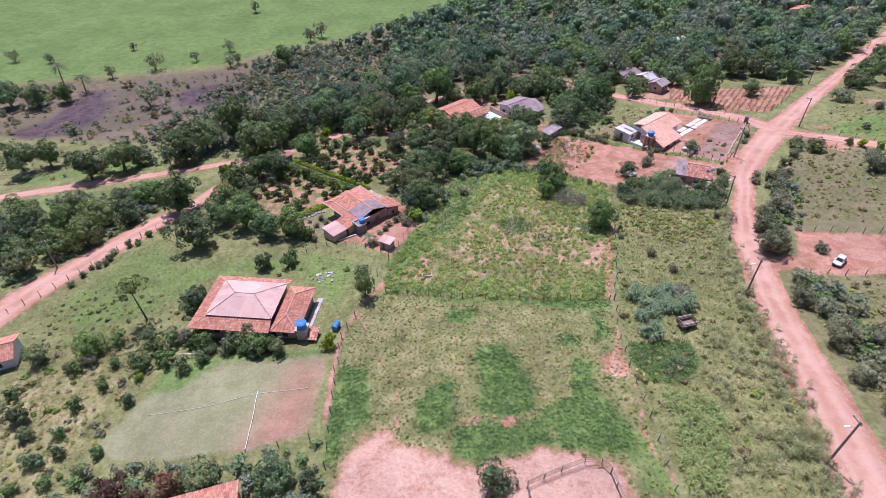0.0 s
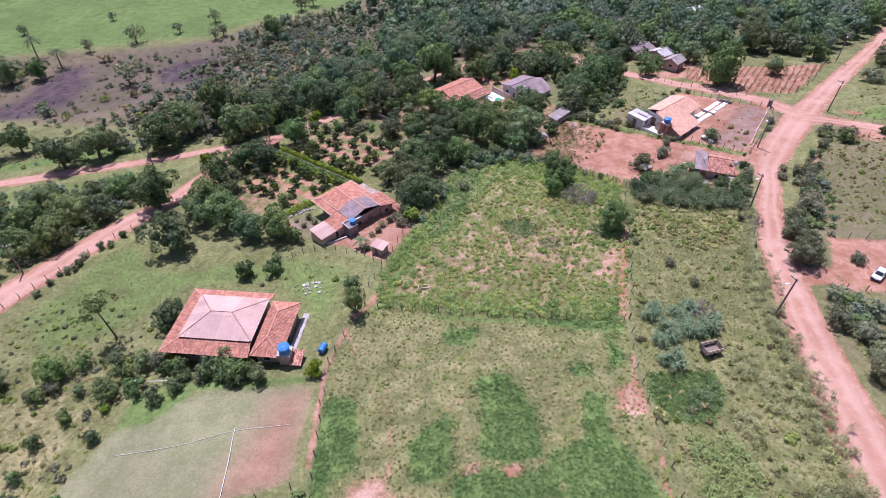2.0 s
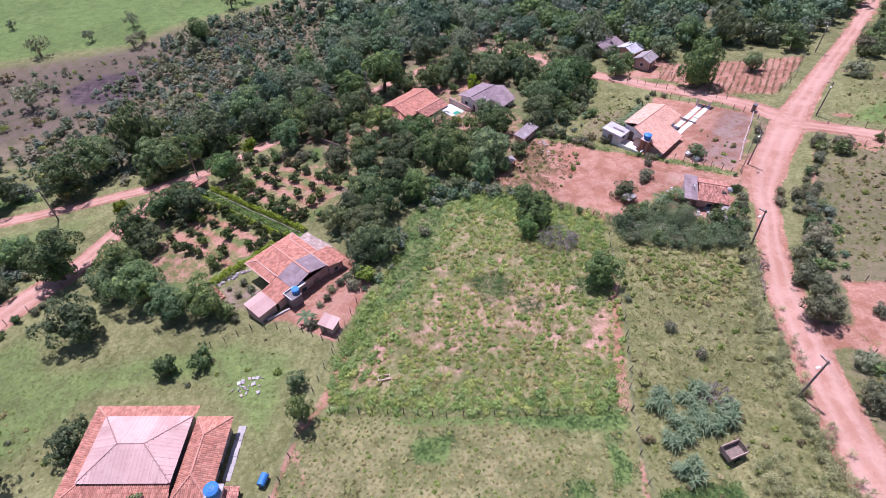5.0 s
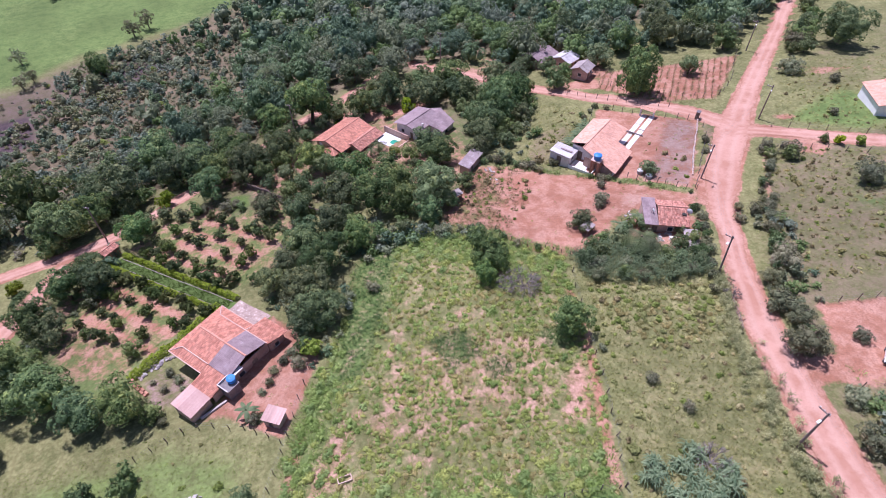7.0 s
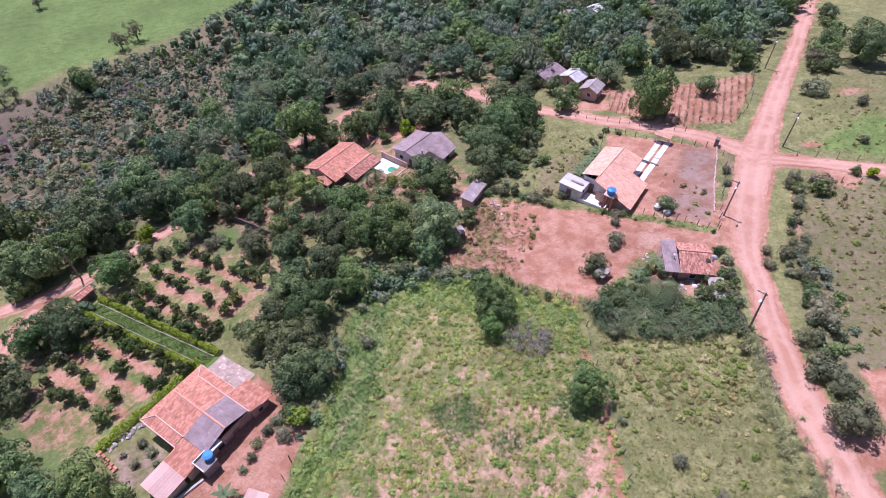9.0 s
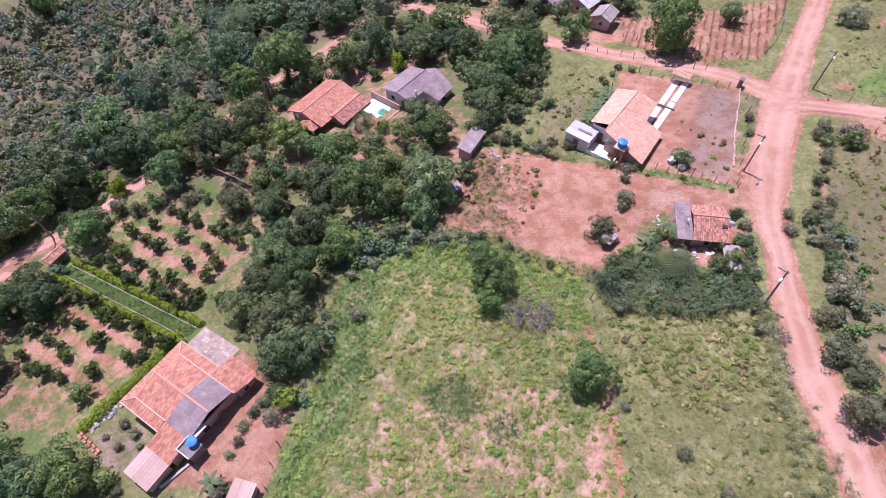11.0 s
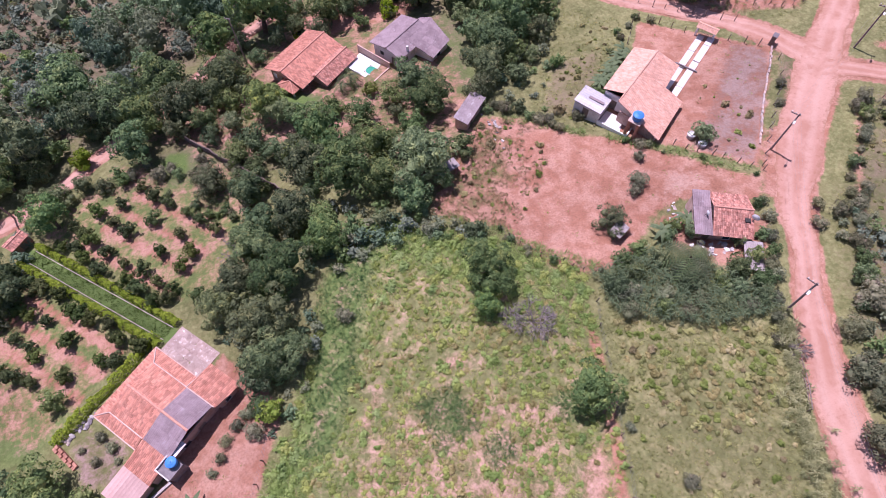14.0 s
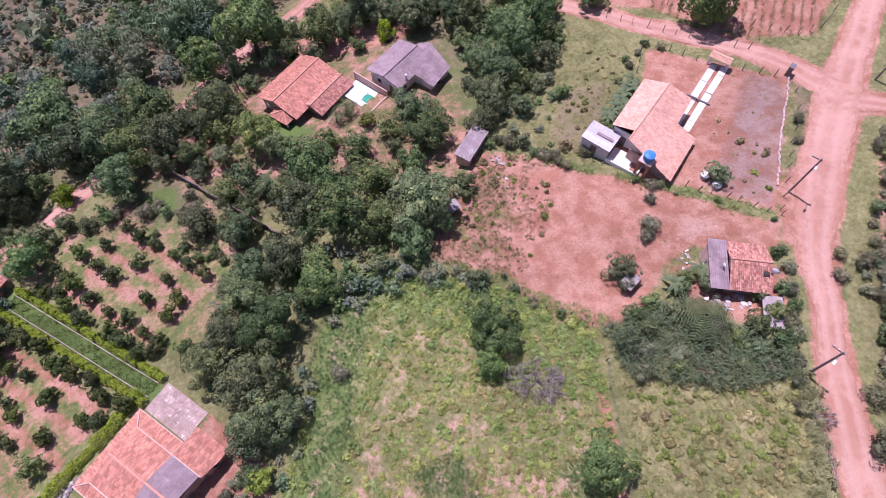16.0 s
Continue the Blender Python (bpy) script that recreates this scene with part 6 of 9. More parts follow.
blades("dark_crop", scatter(rng, [(29.4, 42.2), (33.4, 42.8), (32.4, 40), (28.4, 38.6)], 0.7, 400), LEAF_CANE, "taller tufts in the green crop", 0.7, 0.6, 12, 0.07, rng)
verge = smooth([(46.6, 60), (44.4, 52.4), (42.8, 44), (41, 35.6), (39.2, 28), (37, 20)], 0.7)
p = np.vstack([verge + rng.normal(0, 0.9, verge.shape) for _ in range(5)] + [scatter(rng, [(35.8, 46.1), (38.8, 46.3), (37.8, 42.9), (35.2, 43.2)], 0.55, 200), scatter(rng, [(37.6, 43), (39.8, 42.7), (38.4, 38.2), (36.7, 38.4)], 0.55, 300), scatter(rng, [(33, 39.2), (35.8, 38.7), (34.3, 34.7), (32.5, 36.4)], 0.6, 200), scatter(rng, [(36.4, 30.4), (40.7, 30.6), (39, 26.3), (35, 27.3)], 0.55, 300), scatter(rng, [(30.4, 28.6), (35.3, 27.3), (34.5, 25.5), (29.9, 26)], 0.6, 200), scatter(rng, [(33, 46), (41.6, 42), (40, 27), (33, 28)], 2.4, 200)])
blades("plume_grass", p, grassy("plume_blades", (0.24, 0.265, 0.12), (0.52, 0.51, 0.27)), "tall pale plume grass along the road", 1.15, 0.45, 26, 0.055, rng, "grass")
verge = smooth([(53.4, 76.5), (51.6, 72), (48.8, 66.4), (46.8, 61)], 0.6)
blades("plume_grass", np.vstack([verge + rng.normal(0, 0.6, verge.shape) for _ in range(4)]), bpy.data.materials["plume_blades"], "tall pale plume grass along the road", 1.15, 0.45, 26, 0.055, rng, "grass")


def palm(x, y, h, r, seed, name="palm_tree", label="tall palm with drooping fronds", fronds=16, lean=(0.06, 0.03)):
    """A ringed trunk and feathered fronds."""
    rng = np.random.default_rng(seed)
    ob = tagged(new(name), label, "palm tree", "palms")
    ob.location = (x, y, gz(x, y) - 0.1)
    bm = bmesh.new()
    prev = None
    for k in range(9):
        t = k / 8
        ring = [bm.verts.new((lean[0] * h * t * t + math.cos(a) * q, lean[1] * h * t * t + math.sin(a) * q, h * t)) for a in np.arange(8) * 0.785 for q in [0.17 * (1.15 - 0.4 * t) * (1.06 if k % 2 else 0.96)]]
        if prev:
            for i in range(8):
                bm.faces.new((prev[i], prev[(i + 1) % 8], ring[(i + 1) % 8], ring[i]))
        prev = ring
    me = bpy.data.meshes.new("trunk")
    bm.to_mesh(me)
    bm.free()
    me.materials.append(BARK)
    new("trunk", me).parent = ob
    top = np.array((lean[0] * h, lean[1] * h, h))
    for k in range(fronds):
        a, up = k * 2.4 + rng.uniform(-0.2, 0.2), rng.uniform(-0.15, 0.75)
        out, side = np.array((math.cos(a), math.sin(a), 0)), np.array((-math.sin(a), math.cos(a), 0))
        vs, fs = [], []
        spine = [top + out * r * t + np.array((0, 0, r * (up * t - 0.75 * t * t))) for t in np.linspace(0, 1, 12)]
        for i in range(1, 12):
            q, d = spine[i], (spine[i] - spine[i - 1])
            ln = r * 0.34 * math.sin(0.35 + 2.5 * i / 12)
            for s in (-1, 1):
                b = len(vs)
                vs += [q - d * 0.42, q + d * 0.1, q + side * s * ln + d * 0.9 + np.array((0, 0, -0.28 * ln))]
                fs.append((b, b + 1, b + 2))
        new("frond", mesh_of("frond", vs, fs, [LEAF_PALM])).parent = ob


palm(-119.5, 186, 6.5, 2.8, 1)
palm(-109, 179, 5.5, 2.8, 2)
palm(46.4, 83.6, 2.6, 3.0, 3, label="young palm rising out of the cane thicket")
palm(-2.0, 163, 9, 3.6, 4, label="old palm above the woodland")
palm(17.3, 128.6, 2.0, 1.7, 5, label="small garden palm beside the pool")
palm(15.6, 127.6, 1.6, 1.4, 6, label="small garden palm beside the house")
palm(-49.5, 128, 6, 3.0, 7, label="palm among the stream trees")
palm(-7.6, 74.2, 0.5, 1.3, 8, "agave_plant", "spiky rosette plant in the bare yard", 18)
palm(-31.5, 105, 1.6, 1.6, 9, label="young banana-like palm by the orchard gate")


def slender_tree(x, y, h):
    """A long bare trunk with a small umbrella crown."""
    ob = tagged(new("slender_tree"), "slender tree with a long bare trunk and umbrella crown", "tree")
    ob.location = (x, y, gz(x, y) - 0.1)
    bm = bmesh.new()
    bmesh.ops.create_cone(bm, segments=7, radius1=0.14, radius2=0.07, depth=h, matrix=pose(-0.25, 0, h / 2, 0, -4, 0))
    me = bpy.data.meshes.new("trunk")
    bm.to_mesh(me)
    bm.free()
    me.materials.append(BARK)
    new("trunk", me).parent = ob
    v, f = crown_arrays(np.random.default_rng(31), 2.3, 900, 0.24, lobes=12, tall=0.35, lift=0.05, core=0.35, spread_=0.75)
    new("crown", mesh_of("crown", v + (-0.5, 0, h), f, [LEAF_MID])).parent = ob


slender_tree(-41.1, 58.9, 6.0)


def banana(x, y, seed):
    rng = np.random.default_rng(seed)
    ob = tagged(new("banana_plant"), "banana plant with broad torn leaves", "plant", "banana plants")
    ob.location = (x, y, gz(x, y) - 0.05)
    bm = bmesh.new()
    bmesh.ops.create_cone(bm, segments=7, radius1=0.13, radius2=0.09, depth=1.6, matrix=pose(0, 0, 0.8))
    me = bpy.data.meshes.new("stem")
    bm.to_mesh(me)
    bm.free()
    me.materials.append(LEAF_CANE)
    new("stem", me).parent = ob
    for k in range(8):
        a, up = k * 2.4 + rng.uniform(0, 0.5), rng.uniform(0.2, 0.9)
        o, s = np.array((math.cos(a), math.sin(a), 0)), np.array((-math.sin(a), math.cos(a), 0))
        rows = [(o * 1.5 * t + np.array((0, 0, 1.5 + 1.3 * (up * t - 0.8 * t * t))), 0.24 * math.sin(0.3 + 2.7 * t)) for t in np.linspace(0, 1, 6)]
        vs = [q + s * w * e + np.array((0, 0, -abs(e) * 0.06)) for q, w in rows for e in (-1, 0, 1)]
        fs = [(3 * i + j, 3 * i + j + 1, 3 * i + j + 4, 3 * i + j + 3) for i in range(5) for j in (0, 1)]
        new("leaf", mesh_of("leaf", vs, fs, [LEAF_CANE])).parent = ob


for k, (x, y) in enumerate(((56.2, 118.2), (55.2, 117.2), (54.2, 116.4), (53.2, 115.6), (52.2, 114.8), (51.2, 114.0), (50.2, 113.3), (55.6, 116.6), (53, 114.4), (49.6, 89.0), (46.2, 88.4), (-8.7, 75.0))):
    banana(x, y, 60 + k)


def hedge(pts, width, height, mat, label, seed, size=0.13, per=190):
    """A clipped hedge: sprays of leaves over a long low mound."""
    rng = np.random.default_rng(seed)
    line_ = smooth(pts, 0.5)
    n = len(line_) * per
    k = rng.integers(0, len(line_), n)
    d = unit(np.gradient(line_, axis=0))[k]
    s = np.stack([-d[:, 1], d[:, 0]], 1)
    a = rng.uniform(0, math.pi, n)
    bump_ = 1 + 0.3 * np.sin(k * 0.9 + seed) * np.sin(k * 0.37) + 0.2 * np.sin(k * 2.3)
    q = line_[k] + d * rng.uniform(-0.3, 0.3, (n, 1)) + s * (np.cos(a) * width / 2 * bump_)[:, None]
    z = land_z(q[:, 0], q[:, 1]) + relief(q[:, 0], q[:, 1]) * BUMPS + np.sin(a) * height * bump_ * rng.uniform(0.75, 1.05, n)
    nrm = unit(np.column_stack([s * np.cos(a)[:, None], np.sin(a)]) + 0.6 * rng.normal(size=(n, 3)))
    v, f = leaves_at(rng, np.column_stack([q, z]), nrm, size)
    return tagged(new("hedge", mesh_of("hedge", v, f, [mat])), label, "hedge", "hedges")


way = np.array(HEDGE_WAY)
for off, mat in ((1.55, LEAF_HEDGE), (-1.55, LEAF_HEDGE)):
    hedge([tuple(way[0] + ROW_SIDE * off), tuple(way.mean(0) + ROW_SIDE * off), tuple(way[1] + ROW_SIDE * off)], 0.85, 0.8, mat, "clipped yellow-green hedge along the grass way", 80 + int(off))
hedge([(-13.0, 95.2), (-16, 92.2), (-20, 88.9), (-23.6, 86.0)], 1.35, 1.0, LEAF_HEDGE, "yellow-green hedge beside the tiled house", 83)


# ---- building blocks ----
def part(name, bm, mat, parent, label=""):
    """One mesh under a thing or under a part."""
    me = bpy.data.meshes.new(name)
    bm.to_mesh(me)
    bm.free()
    me.materials.append(mat)
    ob = new(name, me)
    ob.parent = parent
    return tagged(ob, label) if label else ob


def thing(name, x, y, z, yaw=0.0, label="", category="", group="", kind=""):
    ob = new(name)
    ob.empty_display_size = 0.3
    ob.matrix_basis = pose(x, y, z, 0, 0, yaw)
    return tagged(ob, label, category, group, kind)


def box(bm, x0, x1, y0, y1, z0, z1, bevel=0.0, m=None):
    """A box, its edges rounded by bevel."""
    t = Matrix.Translation(((x0 + x1) / 2, (y0 + y1) / 2, (z0 + z1) / 2)) @ Matrix.Diagonal((abs(x1 - x0), abs(y1 - y0), abs(z1 - z0), 1))
    vs = bmesh.ops.create_cube(bm, size=1, matrix=(m @ t) if m else t)["verts"]
    if bevel:
        es = list({e for v in vs for e in v.link_edges})
        bmesh.ops.bevel(bm, geom=es, offset=bevel, segments=1, affect="EDGES")
    return bm


def boxes(*rows, bevel=0.0):
    bm = bmesh.new()
    for r in rows:
        box(bm, *r, bevel=bevel)
    return bm


def rod(bm, a, b, r, seg=6, r2=None):
    a, b = Vector(a), Vector(b)
    m = (b - a).to_track_quat("Z", "Y").to_matrix().to_4x4()
    m.translation = (a + b) / 2
    bmesh.ops.create_cone(bm, cap_ends=True, segments=seg, radius1=r, radius2=r if r2 is None else r2, depth=(b - a).length, matrix=m)
    return bm


def tube(pts, r, seg=5):
    """One unbroken round run through the points."""
    bm, prev = bmesh.new(), None
    pts = [Vector(p) for p in pts]
    for i, p in enumerate(pts):
        d = (pts[min(i + 1, len(pts) - 1)] - pts[max(i - 1, 0)]).normalized()
        m = d.to_track_quat("Z", "Y").to_matrix()
        ring = [bm.verts.new(p + m @ Vector((math.cos(a) * r, math.sin(a) * r, 0))) for a in np.arange(seg) * 2 * math.pi / seg]
        if prev:
            for k in range(seg):
                bm.faces.new((prev[k], prev[(k + 1) % seg], ring[(k + 1) % seg], ring[k]))
        else:
            bm.faces.new(ring[::-1])
        prev = ring
    bm.faces.new(prev)
    return bm


def rods(rows, r, seg=6):
    bm = bmesh.new()
    for a, b in rows:
        rod(bm, a, b, r, seg)
    return bm


def prism(bm, pts, depth):
    """A polygon in space, thickened downwards."""
    top = [bm.verts.new(p) for p in pts]
    low = [bm.verts.new((p[0], p[1], p[2] - depth)) for p in pts]
    bm.faces.new(top)
    bm.faces.new(low[::-1])
    for i in range(len(pts)):
        j = (i + 1) % len(pts)
        bm.faces.new((top[j], top[i], low[i], low[j]))
    bmesh.ops.recalc_face_normals(bm, faces=bm.faces)
    return bm


def roof(parent, pts, mat, cover="tile", label="", seed=0):
    """A roof slope over a convex polygon whose first edge is the eave: a deck, and on it courses of barrel tiles or corrugated sheets."""
    p = np.array(pts, float)
    u = unit(p[1] - p[0])
    n = unit(np.cross(u, p[2] - p[0]))
    n = n if n[2] > 0 else -n
    v = np.cross(n, u)
    v = v if v[2] > 0 or abs(v[2]) < 1e-6 else -v
    q = np.stack([(p - p[0]) @ u, (p - p[0]) @ v], 1)
    deck = part("roof", prism(bmesh.new(), [tuple(a) for a in p], 0.07), mat, parent, label)
    rng = np.random.default_rng(seed + len(pts))
    pitch = {"tile": 0.20, "sheet": 0.20, "flat": 0.4}[cover]
    prof = {"tile": ((-0.5, 0.0), (-0.22, 0.045), (0.22, 0.045), (0.5, 0.0)), "sheet": ((-0.5, 0.012), (-0.22, 0.038), (0.22, 0.038), (0.5, 0.012)),
            "flat": ((-0.5, 0.012), (-0.46, 0.026), (-0.42, 0.013), (0.5, 0.012))}[cover]
    length = {"tile": 0.42, "sheet": 1.8, "flat": 3.2}[cover]
    vs, fs, sheets = [], [], {}
    for col, c in enumerate(np.arange(q[:, 0].min() + pitch / 2, q[:, 0].max(), pitch)):
        lo, hi = 1e9, -1e9
        for (x0, y0), (x1, y1) in zip(q, np.roll(q, -1, 0)):
            if (x0 - c) * (x1 - c) <= 0 and abs(x1 - x0) > 1e-9:
                y = y0 + (y1 - y0) * (c - x0) / (x1 - x0)
                lo, hi = min(lo, y), max(hi, y)
        s = lo - 0.05
        while s < hi - 0.06:
            e = min(s + length, hi)
            b, jog = len(vs), rng.normal(0, 0.006)
            for t, up in ((s, 0.022 + abs(jog)), (e + 0.02, 0.004)):
                for a, h in prof:
                    vs.append(p[0] + u * (c + a * pitch + jog) + v * t + n * (h + up))
            quads = [(b + i, b + i + 1, b + 5 + i, b + 4 + i) for i in range(3)]
            fs += quads
            sheets.setdefault((col // {"sheet": 5, "flat": 3}.get(cover, 1), round((s - lo) / length)), []).extend(quads)
            s += length
    if cover == "tile":
        tagged(new("tiles", mesh_of("tiles", vs, fs, [mat])), kind="stuff").parent = deck
        return deck
    vs = np.array(vs)
    for rows in sheets.values():
        ids = np.unique(rows)
        new("sheet", mesh_of("sheet", vs[ids], np.searchsorted(ids, rows), [mat])).parent = deck
    return deck


def ridge(parent, a, b, mat=None, r=0.13):
    part("ridge_cap", rod(bmesh.new(), (a[0], a[1], a[2] + 0.03), (b[0], b[1], b[2] + 0.03), r, 8), mat or TILE_EDGE, parent)


def wall(parent, a, b, z0, z1, mat, openings=(), thick=0.16):
    """An upright wall from a to b with openings through it (start, end, sill, head, kind), measured from a and from the floor."""
    a, b = Vector((a[0], a[1], 0)), Vector((b[0], b[1], 0))
    openings = [(o0, o1 - 0.12, h0 * 0.86, h1 * 0.86, kind) for o0, o1, h0, h1, kind in openings]
    ln, ang = (b - a).length, math.atan2(b.y - a.y, b.x - a.x)
    m = pose(a.x, a.y, 0, 0, 0, math.degrees(ang))
    bm, s = bmesh.new(), 0.0
    for o0, o1, h0, h1, kind in sorted(openings):
        box(bm, s, o0, -thick / 2, thick / 2, z0, z1, m=m)
        if h0 > z0:
            box(bm, o0, o1, -thick / 2, thick / 2, z0, h0, m=m)
        box(bm, o0, o1, -thick / 2, thick / 2, h1, z1, m=m)
        s = o1
    box(bm, s, ln, -thick / 2, thick / 2, z0, z1, m=m)
    w = part("wall", bm, mat, parent)
    for o0, o1, h0, h1, kind in openings:
        f = bmesh.new()
        for r in ((o0, o0 + 0.06, h0, h1), (o1 - 0.06, o1, h0, h1), (o0 + 0.06, o1 - 0.06, h1 - 0.06, h1), (o0 + 0.06, o1 - 0.06, h0, h0 + 0.06)):
            box(f, r[0], r[1], -0.04, 0.04, r[2], r[3], m=m)
        fr = part(kind, f, WOOD if kind == "door" else WHITE, parent)
        g = bmesh.new()
        box(g, o0 + 0.06, o1 - 0.06, -0.015, 0.015, h0 + 0.06, h1 - 0.06, m=m)
        part("pane" if kind == "window" else "leaf", g, GLASS if kind == "window" else WOOD, fr)
    return w


def room(parent, x0, x1, y0, y1, z0, z1, mat, doors=()):
    """Four outer walls; doors: rows of (side 0..3 from the front anticlockwise, start, end, sill, head, kind)."""
    sides = [((x0, y0), (x1, y0)), ((x1, y0 + 0.08), (x1, y1 - 0.08)), ((x1, y1), (x0, y1)), ((x0, y1 - 0.08), (x0, y0 + 0.08))]
    for k, (a, b) in enumerate(sides):
        wall(parent, a, b, z0, z1, mat, [d[1:] for d in doors if d[0] == k])


def gable_roof(parent, x0, x1, y0, y1, ridge_y, eave, top, mat, cover="tile", wallmat=None, over=0.0, caps=True, seed=0, eave2=None):
    """Two slopes with the ridge along x at ridge_y."""
    e2 = eave if eave2 is None else eave2
    roof(parent, [(x0, y0, eave), (x1, y0, eave), (x1, ridge_y, top), (x0, ridge_y, top)], mat, cover, seed=seed)
    roof(parent, [(x1, y1, e2), (x0, y1, e2), (x0, ridge_y, top), (x1, ridge_y, top)], mat, cover, seed=seed + 1)
    if caps:
        ridge(parent, (x0, ridge_y, top), (x1, ridge_y, top), TILE_EDGE if cover == "tile" else mat)
    if wallmat:
        for x in (x0 + 0.3, x1 - 0.3):
            bm = bmesh.new()
            pts = [(y0 + 0.35, eave + 0.02), (y1 - 0.35, e2 + 0.02), (ridge_y, top - 0.1)]
            q = [[bm.verts.new((x + d, y, z)) for y, z in pts] for d in (-0.07, 0.07)]
            bm.faces.new(q[0])
            bm.faces.new(q[1][::-1])
            for i in range(3):
                bm.faces.new((q[0][i], q[1][i], q[1][(i + 1) % 3], q[0][(i + 1) % 3]))
            bmesh.ops.recalc_face_normals(bm, faces=bm.faces)
            part("gable", bm, wallmat, parent)


def hip_roof(parent, x0, x1, y0, y1, rx0, rx1, ry0, ry1, eave, top, mat, cover="tile", cap=None, seed=0, thick=0.11):
    """Four slopes up to a ridge from (rx0, ry0) to (rx1, ry1)."""
    a, b, c, d = (x0, y0, eave), (x1, y0, eave), (x1, y1, eave), (x0, y1, eave)
    r, s = (rx0, ry0, top), (rx1, ry1, top)
    if abs(rx1 - rx0) >= abs(ry1 - ry0):
        faces = [[a, b, s, r], [b, c, s], [c, d, r, s], [d, a, r]]
        hips = [(a, r), (d, r), (b, s), (c, s), (r, s)]
    else:
        faces = [[a, b, r], [b, c, s, r], [c, d, s], [d, a, r, s]]
        hips = [(a, r), (b, r), (c, s), (d, s), (r, s)]
    for k, f in enumerate(faces):
        roof(parent, f, mat, cover, seed=seed + k)
    for p, q in hips:
        ridge(parent, p, q, cap or TILE_EDGE, thick)


def water_tank(x, y, z, r=0.78, h=0.95, label="blue plastic water tank on a raised platform"):
    ob = thing("water_tank", x, y, z, 20, label, "water tank", "water tanks")
    bm = bmesh.new()
    prev = None
    for q, t in ((0.86, 0.0), (0.9, 0.06), (0.97, 0.45), (1.0, 0.8), (1.04, 0.82), (1.04, 0.86)):
        ring = [bm.verts.new((math.cos(a) * r * q, math.sin(a) * r * q, h * t)) for a in np.arange(24) * math.pi / 12]
        if prev:
            for i in range(24):
                bm.faces.new((prev[i], prev[(i + 1) % 24], ring[(i + 1) % 24], ring[i]))
        prev = ring
    part("body", bm, TANK, ob)
    bm, prev = bmesh.new(), None
    for q, t in ((1.07, 0.84), (1.07, 0.9), (0.9, 0.97), (0.5, 1.08), (0.2, 1.12), (0.18, 1.18)):
        ring = [bm.verts.new((math.cos(a) * r * q * (1 + 0.015 * (i % 2)), math.sin(a) * r * q * (1 + 0.015 * (i % 2)), h * t)) for i, a in enumerate(np.arange(24) * math.pi / 12)]
        if prev:
            for i in range(24):
                bm.faces.new((prev[i], prev[(i + 1) % 24], ring[(i + 1) % 24], ring[i]))
        prev = ring
    bm.faces.new(prev)
    part("lid", bm, TANK, ob)


